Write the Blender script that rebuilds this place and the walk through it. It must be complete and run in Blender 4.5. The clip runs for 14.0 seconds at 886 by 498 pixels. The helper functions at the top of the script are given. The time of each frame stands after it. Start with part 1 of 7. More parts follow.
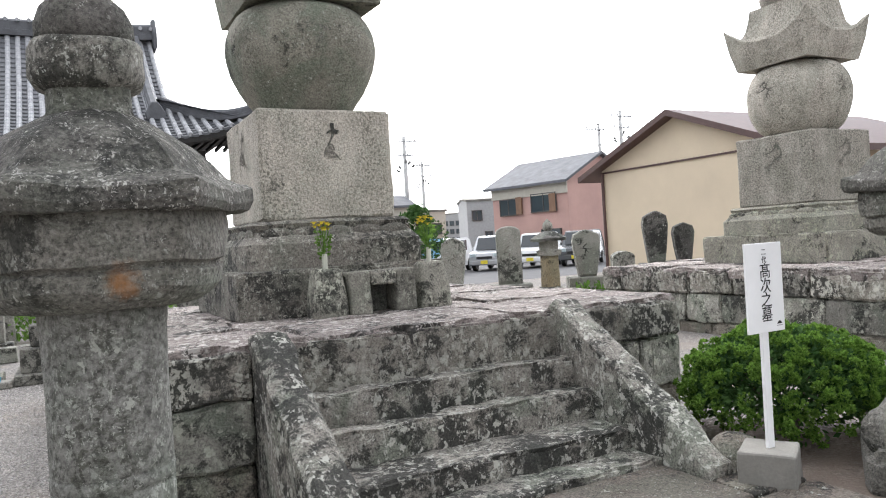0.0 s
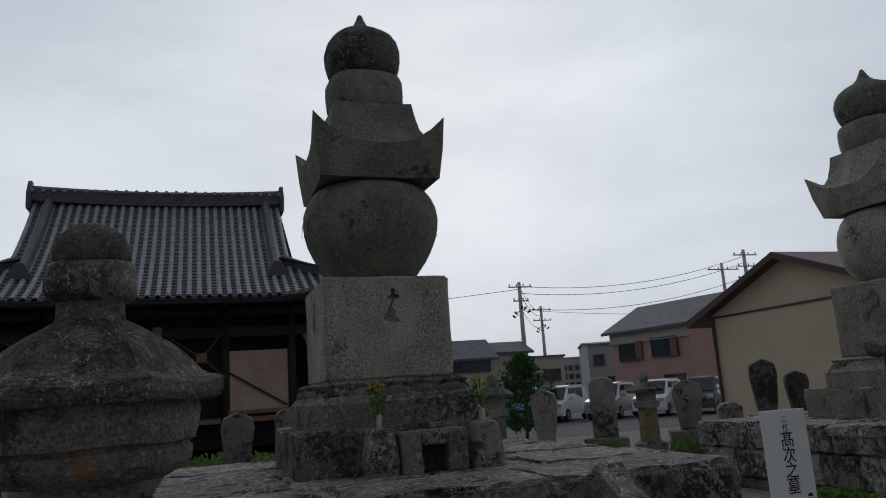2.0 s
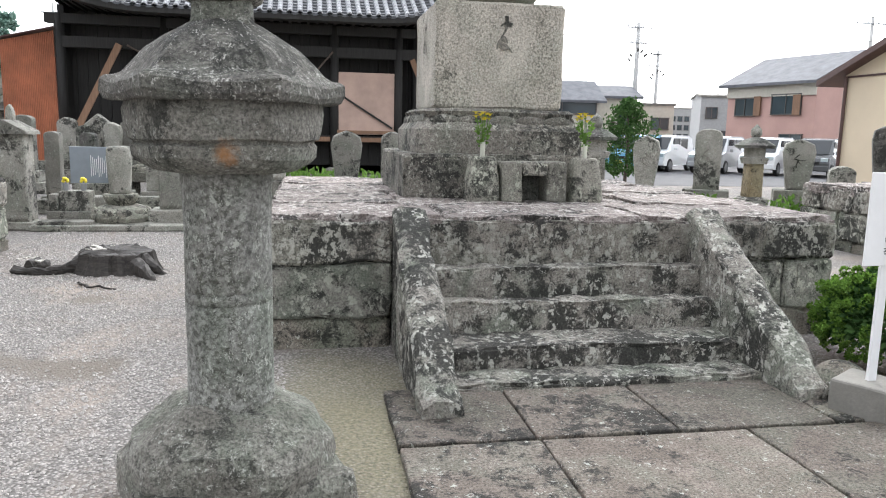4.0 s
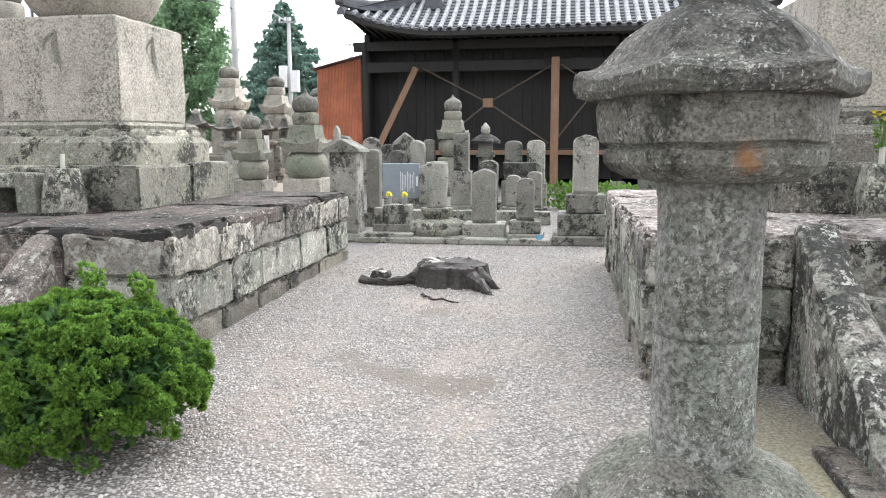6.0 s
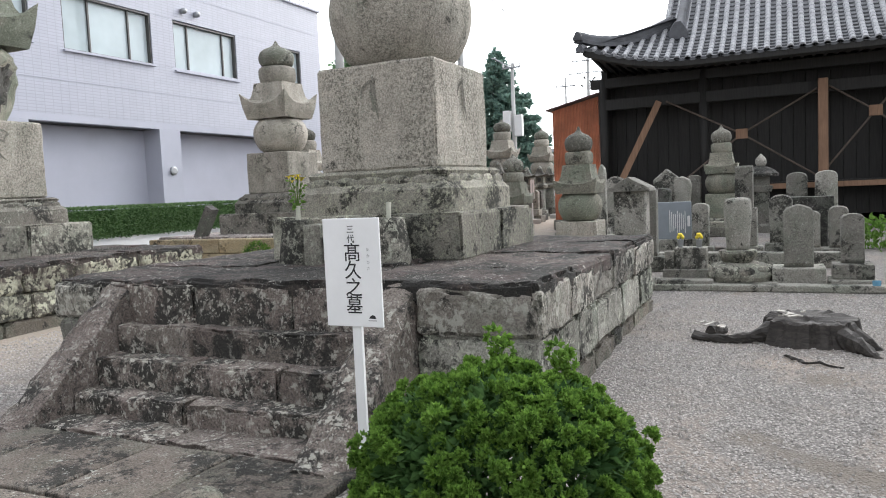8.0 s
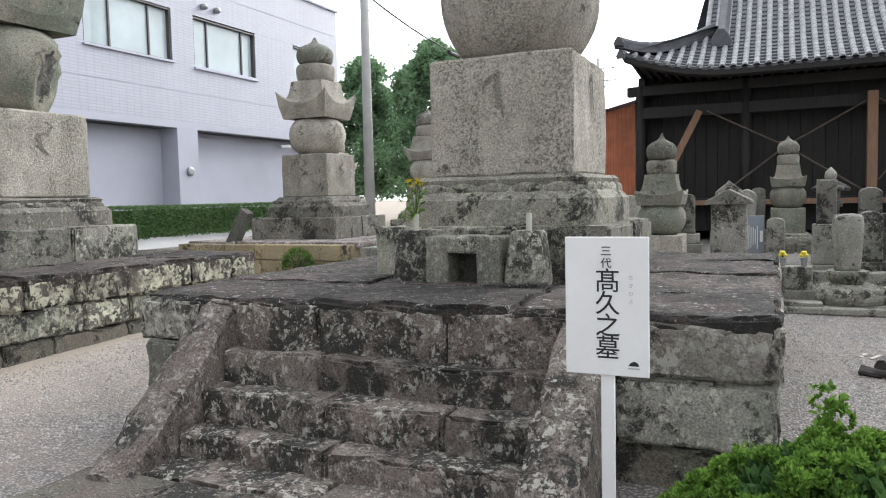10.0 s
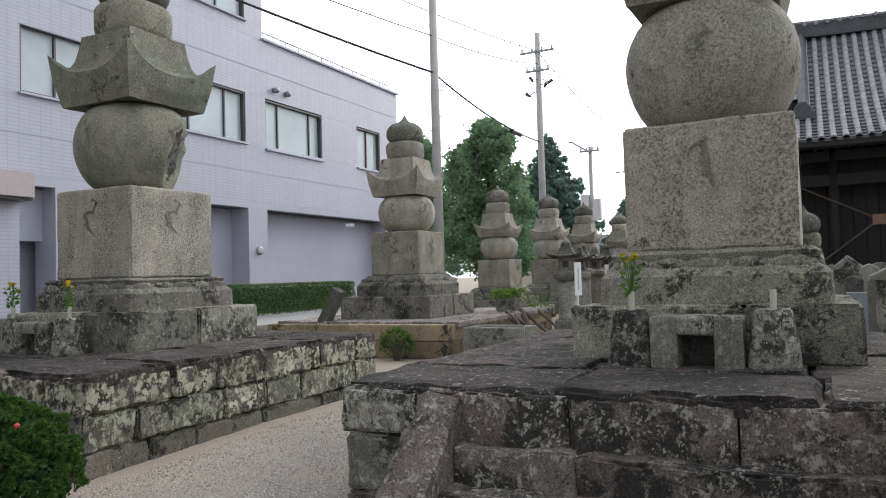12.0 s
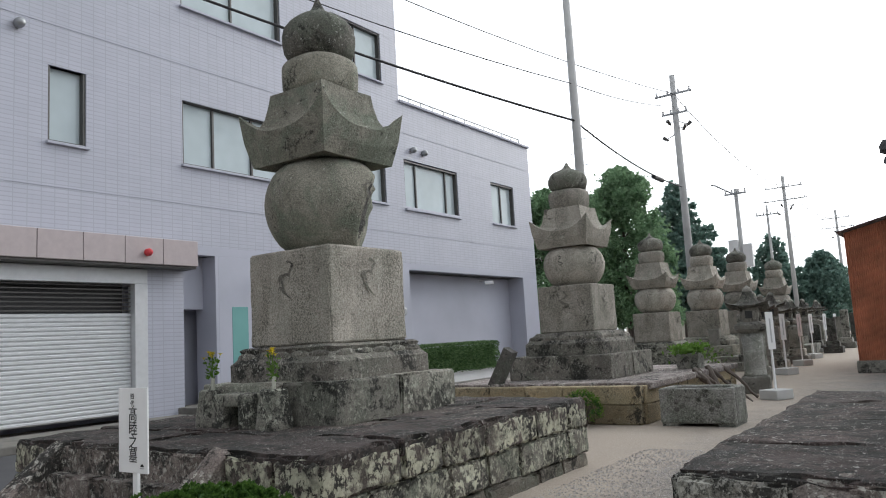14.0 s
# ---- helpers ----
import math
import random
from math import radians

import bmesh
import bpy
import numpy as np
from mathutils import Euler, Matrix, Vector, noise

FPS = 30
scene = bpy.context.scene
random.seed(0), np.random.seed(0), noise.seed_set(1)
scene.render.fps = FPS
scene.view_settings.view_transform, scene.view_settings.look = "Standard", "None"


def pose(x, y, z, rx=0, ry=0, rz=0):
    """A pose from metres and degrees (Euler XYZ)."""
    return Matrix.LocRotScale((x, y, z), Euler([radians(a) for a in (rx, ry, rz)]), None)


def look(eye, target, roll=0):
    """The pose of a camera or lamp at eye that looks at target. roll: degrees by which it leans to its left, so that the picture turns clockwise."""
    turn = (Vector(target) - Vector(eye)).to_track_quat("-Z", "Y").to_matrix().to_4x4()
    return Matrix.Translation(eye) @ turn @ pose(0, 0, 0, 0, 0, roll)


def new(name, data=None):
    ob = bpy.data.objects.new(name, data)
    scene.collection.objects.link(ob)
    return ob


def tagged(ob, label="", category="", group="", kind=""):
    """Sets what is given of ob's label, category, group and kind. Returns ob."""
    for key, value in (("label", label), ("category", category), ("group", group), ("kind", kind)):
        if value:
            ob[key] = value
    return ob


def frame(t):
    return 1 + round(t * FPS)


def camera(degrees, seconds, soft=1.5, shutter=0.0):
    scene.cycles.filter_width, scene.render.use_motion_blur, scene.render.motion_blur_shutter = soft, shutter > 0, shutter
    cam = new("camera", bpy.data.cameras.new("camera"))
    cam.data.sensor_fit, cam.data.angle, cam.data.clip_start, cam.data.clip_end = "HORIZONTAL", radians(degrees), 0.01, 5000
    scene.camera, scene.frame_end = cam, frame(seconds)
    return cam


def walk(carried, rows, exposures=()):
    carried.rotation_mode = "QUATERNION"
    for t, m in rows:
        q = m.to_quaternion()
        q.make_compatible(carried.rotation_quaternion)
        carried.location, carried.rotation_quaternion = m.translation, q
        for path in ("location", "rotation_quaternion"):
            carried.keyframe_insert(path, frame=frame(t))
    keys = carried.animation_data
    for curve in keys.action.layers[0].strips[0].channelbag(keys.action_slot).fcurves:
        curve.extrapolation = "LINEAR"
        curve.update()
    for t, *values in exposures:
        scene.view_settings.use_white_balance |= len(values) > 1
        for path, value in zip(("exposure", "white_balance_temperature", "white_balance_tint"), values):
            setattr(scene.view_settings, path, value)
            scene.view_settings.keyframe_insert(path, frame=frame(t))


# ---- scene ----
cam = camera(62.0, 14.0, soft=1.05)
METRES, EYE, TILT, LEAN, TURN = 8.0, 1.5, 0.0, 0.0, -27.8
ROWS = [
    (0.0, 0.0, 0.0, 0.0, -0.04, -0.64, 3.58),
    (0.5, 0.0253, -0.0169, 0.0076, 4.13, 3.45, 3.33),
    (1.0, 0.0546, -0.0152, 0.0076, 7.41, 7.66, 3.88),
    (1.5, 0.0793, -0.0173, 0.0103, 9.16, 10.38, 3.4),
    (2.0, 0.0895, -0.0333, 0.0114, 9.77, 11.11, 3.84),
    (2.5, 0.0959, -0.046, 0.0117, 9.75, 5.62, 3.3),
    (5.0, 0.0466, -0.0373, -0.0013, 32.6, -8.83, -0.95),
    (5.5, 0.0081, -0.0323, -0.0032, 39.11, -8.01, -0.27),
    (6.0, -0.0329, -0.0393, -0.0017, 37.06, -8.1, 0.21),
    (6.5, -0.0771, -0.0421, -0.0048, 40.08, -5.44, 0.8),
    (7.0, -0.124, -0.0453, -0.0009, 48.5, -3.84, 2.83),
    (7.5, -0.1675, -0.0589, 0.0002, 50.83, -3.52, 2.91),
    (8.0, -0.2114, -0.0677, -0.0023, 52.54, -4.45, 2.53),
    (8.5, -0.2533, -0.0726, 0.0015, 55.12, -4.83, 2.56),
    (11.0, -0.4654, -0.1637, 0.0029, 49.49, -1.53, 1.4),
    (11.5, -0.5062, -0.1838, 0.0094, 54.7, 1.68, 0.9),
    (12.0, -0.5377, -0.2162, 0.0076, 54.51, 2.16, 1.67),
    (12.5, -0.5881, -0.2416, 0.0064, 57.31, 3.05, 2.67),
    (13.0, -0.6356, -0.2646, 0.0068, 60.83, 3.9, 2.51),
    (13.5, -0.676, -0.2815, 0.0099, 62.08, 4.53, 2.87),
    (14.0, -0.7163, -0.28, 0.0156, 63.31, 7.02, 3.32),
]
PATH = [(t, pose(0, 0, EYE, TILT, LEAN, TURN) @ pose(METRES * x, METRES * y, METRES * z, 90 + pitch, roll, yaw)) for t, x, y, z, yaw, pitch, roll in ROWS]
PATH += [(2.7, look((0.506, -0.668, 1.567), (1.115, 1.237, 1.568), -2.4)), (4.8, look((0.277, -0.631, 1.515), (0.254, 1.340, 1.177), 1.4)),
         (8.7, look((-2.204, 0.438, 1.510), (-3.145, 2.195, 1.340), -2.3)), (10.8, look((-3.762, 0.657, 1.552), (-4.502, 2.514, 1.471), -1.2))]
walk(cam, sorted(PATH, key=lambda row: row[0]),
     exposures=[(0.0, 1.27, 6500, 10), (0.4, 0.92, 6500, 10), (0.8, 0.0, 6350, 9), (1.2, -0.74, 6150, 8), (1.6, -1.48, 6100, 8), (2.4, -1.54, 6100, 8), (2.7, -1.4, 6150, 8), (3.6, 0.7, 6400, 9), (4.8, 1.82, 6450, 9), (6.2, 1.62, 6450, 9), (6.8, 1.17, 6450, 9), (7.5, 0.95, 6450, 9), (8.7, 0.92, 6450, 9), (10.8, 0.96, 6450, 9), (11.5, 0.56, 6450, 9), (12.0, 0.35, 6450, 9), (14.0, 0.17, 6400, 8)])

# ---- world and sun: an overcast sky, the sun behind thin cloud beyond the hall ----
SUN_EL, SUN_AZ = 28.0, 18.0
SUN_DIR = Vector((math.sin(radians(SUN_AZ)) * math.cos(radians(SUN_EL)), math.cos(radians(SUN_AZ)) * math.cos(radians(SUN_EL)), math.sin(radians(SUN_EL))))
world = bpy.data.worlds.new("overcast_sky")
scene.world = world
world.use_nodes = True
wt = world.node_tree
wt.nodes.clear()


def node(nt, kind, ins=None, **props):
    n = nt.nodes.new(kind)
    if "operation" in props:
        n.operation = props["operation"]
    if "data_type" in props:
        n.data_type, n.blend_type = props["data_type"], props["blend_type"]
    for k, v in (ins or {}).items():
        if isinstance(v, bpy.types.NodeSocket):
            nt.links.new(v, n.inputs[k])
        else:
            n.inputs[k].default_value = v
    return n


def mix(nt, fac, a, b, blend="MIX"):
    n = node(nt, "ShaderNodeMix", {0: fac}, data_type="RGBA", blend_type=blend)
    for i, v in ((6, a), (7, b)):
        if isinstance(v, bpy.types.NodeSocket):
            nt.links.new(v, n.inputs[i])
        else:
            n.inputs[i].default_value = (*v, 1) if len(v) == 3 else v
    return n.outputs[2]


def ramp(nt, fac, stops):
    n = node(nt, "ShaderNodeValToRGB", {0: fac})
    el = n.color_ramp.elements
    while len(el) < len(stops):
        el.new(0.5)
    for e, (p, c) in zip(el, stops):
        e.position = p
        e.color = (c, c, c, 1) if isinstance(c, (int, float)) else (*c, 1)
    return n.outputs[0]


def noise_tex(nt, vec, scale, detail=4.0, rough=0.6, distort=0.0):
    return node(nt, "ShaderNodeTexNoise", {"Vector": vec, "Scale": scale, "Detail": detail, "Roughness": rough, "Distortion": distort}).outputs["Fac"]


sky = node(wt, "ShaderNodeTexSky")
sky.sky_type, sky.sun_disc, sky.sun_elevation, sky.sun_rotation = "NISHITA", False, radians(SUN_EL), radians(SUN_AZ)
sky.dust_density, sky.air_density = 3.0, 1.0
wco = node(wt, "ShaderNodeTexCoord").outputs["Generated"]
wmap = node(wt, "ShaderNodeMapping", {"Vector": wco, "Scale": (1, 1, 2.6)}).outputs[0]
cloud = noise_tex(wt, wmap, 1.7, 6, 0.52, 0.3)
cloud_col = mix(wt, ramp(wt, cloud, [(0.32, 0.0), (0.68, 1.0)]), (11.0, 11.5, 12.6), (16.3, 16.5, 17.0))
toward = node(wt, "ShaderNodeVectorMath", {0: wco, 1: tuple(SUN_DIR)}, operation="DOT_PRODUCT").outputs["Value"]
near_sun = node(wt, "ShaderNodeMapRange", {0: toward, 1: -1.0, 2: 1.0, 3: 0.0, 4: 1.0}).outputs[0]
glow = ramp(wt, near_sun, [(0.0, 0.26), (0.5, 0.3), (0.68, 0.42), (0.82, 0.68), (0.92, 0.86), (1.0, 0.92)])
cloud_col = mix(wt, 1.0, cloud_col, glow, "MULTIPLY")
wcol = mix(wt, 0.94, sky.outputs[0], cloud_col)
wbg = node(wt, "ShaderNodeBackground", {"Color": wcol, "Strength": 0.15})
wt.links.new(wbg.outputs[0], node(wt, "ShaderNodeOutputWorld").inputs[0])

sun = new("sun", bpy.data.lights.new("sun", "SUN"))
sun.data.energy, sun.data.angle, sun.data.color = 0.8, radians(25), (1.0, 0.96, 0.9)
sun.matrix_world = look(SUN_DIR * 60, (0, 0, 0))


# ---- materials ----
def material(name, rough=0.85, metal=0.0):
    m = bpy.data.materials.new(name)
    m.use_nodes = True
    b = m.node_tree.nodes["Principled BSDF"]
    b.inputs["Roughness"].default_value = rough
    b.inputs["Metallic"].default_value = metal
    return m, m.node_tree, b


def coords(nt, jitter=True):
    co = node(nt, "ShaderNodeTexCoord").outputs["Object"]
    if not jitter:
        return co
    rnd = node(nt, "ShaderNodeObjectInfo").outputs["Random"]
    off = node(nt, "ShaderNodeMath", {0: rnd, 1: 37.0}, operation="MULTIPLY").outputs[0]
    return node(nt, "ShaderNodeVectorMath", {0: co, 1: off}, operation="ADD").outputs[0]


def bump(nt, b, height, strength, distance=0.01):
    n = node(nt, "ShaderNodeBump", {"Height": height, "Strength": strength, "Distance": distance})
    nt.links.new(n.outputs[0], b.inputs["Normal"])


def stone_mat(name, c1, c2, lichen=0.5, dark=0.5, lichen_col=(0.52, 0.53, 0.47), dark_col=(0.03, 0.03, 0.026), green=0.3, tone=0.38, fine=70, spot=26, grit=0.85, speck=0.0):
    """Weathered stone: coarse speckled grain, pale lichen flakes and flecks, black mould with broken edges, a green film."""
    m, nt, b = material(name, 0.93)
    v = coords(nt)
    rnd = node(nt, "ShaderNodeObjectInfo").outputs["Random"]
    big = noise_tex(nt, v, 2.2, 6, 0.65, 0.4)
    col = mix(nt, ramp(nt, big, [(0.38, 0), (0.62, 1)]), c1, c2)
    grn = ramp(nt, noise_tex(nt, v, 1.7, 6, 0.65, 0.8), [(0.46, 0), (0.6, green)])
    col = mix(nt, grn, col, (0.2, 0.255, 0.185))
    fine_n = noise_tex(nt, v, 8.5, 12, 0.84, 0.3)
    broad = noise_tex(nt, v, 1.6, 4, 0.6, 0.6)
    mould_n = node(nt, "ShaderNodeMath", {0: broad, 1: 0.75, 2: node(nt, "ShaderNodeMath", {0: fine_n, 1: 0.375}, operation="SUBTRACT").outputs[0]}, operation="MULTIPLY_ADD").outputs[0]
    edge = 0.63 - 0.26 * dark
    col = mix(nt, ramp(nt, mould_n, [(edge - 0.01, 0), (edge + 0.06, 0.9)]), col, dark_col)
    # dark specks of lichen, thick along the runs of rain water
    runs = node(nt, "ShaderNodeMapping", {"Vector": v, "Scale": (3.2, 3.2, 0.7)}).outputs[0]
    runs = ramp(nt, noise_tex(nt, runs, 1.0, 4, 0.6, 0.3), [(0.36, 0.1), (0.62, 1.0)])
    dots = ramp(nt, noise_tex(nt, v, 38, 5, 0.7, 0.3), [(0.49, 0), (0.57, speck)])
    col = mix(nt, node(nt, "ShaderNodeMath", {0: dots, 1: runs}, operation="MULTIPLY").outputs[0], col, (0.06, 0.06, 0.045))
    film = node(nt, "ShaderNodeMath", {0: runs, 1: 0.3 * speck}, operation="MULTIPLY").outputs[0]
    col = mix(nt, film, col, (0.16, 0.16, 0.115))
    grain = noise_tex(nt, v, fine, 4, 0.75)
    col = mix(nt, grit, col, ramp(nt, grain, [(0.34, 0.15), (0.6, 1.05)]), "MULTIPLY")
    drip = node(nt, "ShaderNodeMapping", {"Vector": v, "Scale": (1, 1, 0.7)}).outputs[0]
    flake = noise_tex(nt, drip, spot, 9, 0.72, 0.25)
    edge = 0.68 - 0.2 * lichen
    area = ramp(nt, noise_tex(nt, v, 3.4, 6, 0.7), [(0.38, 0.05), (0.56, 1)])
    lich = node(nt, "ShaderNodeMath", {0: ramp(nt, flake, [(edge - 0.01, 0), (edge + 0.03, 0.9)]), 1: area}, operation="MULTIPLY").outputs[0]
    col = mix(nt, lich, col, lichen_col)
    # round crusts of pale lichen, each with its own size
    jog = node(nt, "ShaderNodeTexNoise", {"Vector": v, "Scale": spot * 2.0, "Detail": 2.0}).outputs["Color"]
    jog = node(nt, "ShaderNodeVectorMath", {0: jog, 1: (0.075, 0.075, 0.075)}, operation="MULTIPLY").outputs[0]
    vj = node(nt, "ShaderNodeVectorMath", {0: v, 1: jog}, operation="ADD").outputs[0]
    for cell, share in ((spot * 0.75, 0.22), (spot * 1.7, 0.3)):
        vor = node(nt, "ShaderNodeTexVoronoi", {"Vector": vj, "Scale": cell})
        size = node(nt, "ShaderNodeSeparateColor", {0: vor.outputs["Color"]}).outputs[0]
        size = node(nt, "ShaderNodeMath", {0: size, 1: 0.9, 2: -0.64 + share * lichen * 1.25}, operation="MULTIPLY_ADD").outputs[0]
        gap = node(nt, "ShaderNodeMath", {0: size, 1: vor.outputs["Distance"]}, operation="SUBTRACT").outputs[0]
        crust = node(nt, "ShaderNodeMath", {0: ramp(nt, gap, [(0.0, 0), (0.07, 0.72)]), 1: ramp(nt, area, [(0.15, 0.06), (0.75, 1.0)])}, operation="MULTIPLY").outputs[0]
        col = mix(nt, crust, col, [c * 1.12 for c in lichen_col])
    shade = node(nt, "ShaderNodeMapRange", {0: rnd, 3: 1 - tone, 4: 1 + tone * 0.5}).outputs[0]
    col = mix(nt, 1.0, col, node(nt, "ShaderNodeCombineColor", {0: shade, 1: shade, 2: shade}).outputs[0], "MULTIPLY")
    nt.links.new(col, b.inputs["Base Color"])
    h = node(nt, "ShaderNodeMath", {0: mould_n, 1: 2.0, 2: grain}, operation="MULTIPLY_ADD").outputs[0]
    h = node(nt, "ShaderNodeMath", {0: flake, 1: 1.0, 2: h}, operation="MULTIPLY_ADD").outputs[0]
    bump(nt, b, h, 0.8, 0.016)
    return m


def plain_mat(name, col, rough=0.6, metal=0.0, var=0.12, scale=6.0, bump_amt=0.1, fine=60):
    """A painted or cast surface with two scales of slight variation."""
    m, nt, b = material(name, rough, metal)
    v = coords(nt)
    n1, n2 = noise_tex(nt, v, scale, 5, 0.6), noise_tex(nt, v, fine, 3, 0.6)
    c = mix(nt, ramp(nt, n1, [(0.3, 0), (0.7, 1)]), [x * (1 - var) for x in col], [min(1, x * (1 + var)) for x in col])
    c = mix(nt, var, c, ramp(nt, n2, [(0.3, 0.5), (0.7, 1.0)]), "MULTIPLY")
    nt.links.new(c, b.inputs["Base Color"])
    bump(nt, b, n2, bump_amt, 0.005)
    return m


def wood_mat(name, c1, c2, axis=2, rough=0.75):
    m, nt, b = material(name, rough)
    v = coords(nt)
    s = [14.0, 14.0, 14.0]
    s[axis] = 0.8
    g = noise_tex(nt, node(nt, "ShaderNodeMapping", {"Vector": v, "Scale": s}).outputs[0], 2.0, 6, 0.65, 0.6)
    col = mix(nt, ramp(nt, g, [(0.3, 0), (0.7, 1)]), c1, c2)
    col = mix(nt, 0.4, col, ramp(nt, noise_tex(nt, v, 1.1, 4), [(0.3, 0.45), (0.7, 1.0)]), "MULTIPLY")
    nt.links.new(col, b.inputs["Base Color"])
    bump(nt, b, g, 0.3, 0.006)
    return m


def leaf_mat(name, c1, c2, scale=2.5, thin=True):
    m, nt, b = material(name, 0.55)
    v = coords(nt)
    isl = node(nt, "ShaderNodeNewGeometry").outputs["Random Per Island"]
    n = noise_tex(nt, v, scale, 3)
    f = node(nt, "ShaderNodeMath", {0: isl, 1: 0.55, 2: n}, operation="MULTIPLY_ADD").outputs[0]
    nt.links.new(mix(nt, ramp(nt, f, [(0.35, 0), (1.0, 1)]), c1, c2), b.inputs["Base Color"])
    b.inputs["Specular IOR Level"].default_value = 0.2
    b.inputs["Roughness"].default_value = 0.7
    if thin:
        tr = node(nt, "ShaderNodeBsdfTranslucent")
        nt.links.new(b.inputs["Base Color"].links[0].from_socket, tr.inputs[0])
        ms = node(nt, "ShaderNodeMixShader", {0: 0.4})
        nt.links.new(b.outputs[0], ms.inputs[1])
        nt.links.new(tr.outputs[0], ms.inputs[2])
        nt.links.new(ms.outputs[0], nt.nodes["Material Output"].inputs[0])
    return m


MUD_ARC = ((-1.95, 4.95, 0.2), (-1.78, 4.78, 0.2), (-1.6, 4.64, 0.21), (-1.42, 4.54, 0.22), (-1.25, 4.46, 0.26), (-1.08, 4.44, 0.3), (-0.92, 4.5, 0.26), (-1.5, 6.3, 0.24))


def gravel_mat():
    """Crushed pale gravel; bare sandy earth along the path by the street, moss by the steps, brown stains."""
    m, nt, b = material("pale_gravel", 0.95)
    v = coords(nt, False)
    vor = node(nt, "ShaderNodeTexVoronoi", {"Vector": v, "Scale": 52.0, "Randomness": 1.0})
    sep = node(nt, "ShaderNodeSeparateColor", {0: vor.outputs["Color"]})
    col = mix(nt, sep.outputs[0], (0.235, 0.216, 0.2), (0.43, 0.4, 0.376))
    col = mix(nt, 0.85, col, ramp(nt, vor.outputs["Distance"], [(0.25, 1.0), (0.6, 0.3)]), "MULTIPLY")
    small = node(nt, "ShaderNodeTexVoronoi", {"Vector": v, "Scale": 96.0, "Randomness": 1.0})
    grit = node(nt, "ShaderNodeSeparateColor", {0: small.outputs["Color"]}).outputs[1]
    col = mix(nt, 0.4, col, ramp(nt, grit, [(0.0, 0.5), (0.7, 1.1)]), "MULTIPLY")
    rag = noise_tex(nt, v, 1.3, 7, 0.7, 0.6)
    stain = ramp(nt, noise_tex(nt, v, 0.8, 7, 0.68, 0.8), [(0.48, 0), (0.64, 0.6)])
    col = mix(nt, stain, col, (0.26, 0.215, 0.18))

    def spot(cx, cy, r, hard=0.5, fade=0.6):
        d = node(nt, "ShaderNodeVectorMath", {0: v, 1: (cx, cy, 0)}, operation="DISTANCE").outputs["Value"]
        d = node(nt, "ShaderNodeMath", {0: rag, 1: -hard * 3, 2: d}, operation="MULTIPLY_ADD").outputs[0]
        return node(nt, "ShaderNodeMapRange", {0: d, 1: r - hard * 1.5, 2: r - hard * 1.5 - fade, 3: 0.0, 4: 0.85}).outputs[0]

    fine = noise_tex(nt, v, 40, 4, 0.7)
    moss = mix(nt, ramp(nt, fine, [(0.35, 0), (0.65, 1)]), (0.09, 0.084, 0.045), (0.24, 0.215, 0.14))
    for cx, cy in ((0.75, 2.7), (0.85, 3.2), (0.7, 3.9)):
        col = mix(nt, node(nt, "ShaderNodeMath", {0: spot(cx, cy, 0.95), 1: 0.72}, operation="MULTIPLY").outputs[0], col, moss)
    brown = mix(nt, ramp(nt, fine, [(0.35, 0), (0.65, 1)]), (0.2, 0.155, 0.12), (0.36, 0.3, 0.25))
    for cx, cy in ((-1.7, 6.6), (-3.1, 2.6), (-9.8, 2.9), (4.6, 3.6)):
        col = mix(nt, spot(cx, cy, 0.5), col, brown)
    for cx, cy, rr in MUD_ARC:
        col = mix(nt, spot(cx, cy, rr * 0.95, 0.12, 0.13), col, (0.14, 0.12, 0.1))
    for cx, cy in ((4.5, 3.3), (4.0, 2.6)):
        col = mix(nt, spot(cx, cy, 1.0), col, (0.12, 0.09, 0.07))
    sx = node(nt, "ShaderNodeSeparateXYZ", {0: v}).outputs[0]
    side = node(nt, "ShaderNodeMath", {0: rag, 1: 3.0, 2: sx}, operation="MULTIPLY_ADD").outputs[0]
    sand = mix(nt, ramp(nt, fine, [(0.3, 0), (0.7, 1)]), (0.34, 0.28, 0.22), (0.52, 0.45, 0.37))
    col = mix(nt, node(nt, "ShaderNodeMapRange", {0: side, 1: -6.4, 2: -8.4, 3: 0.0, 4: 0.72}).outputs[0], col, sand)
    nt.links.new(col, b.inputs["Base Color"])
    bump(nt, b, ramp(nt, vor.outputs["Distance"], [(0.0, 1.0), (0.7, 0.0)]), 0.75, 0.012)
    return m


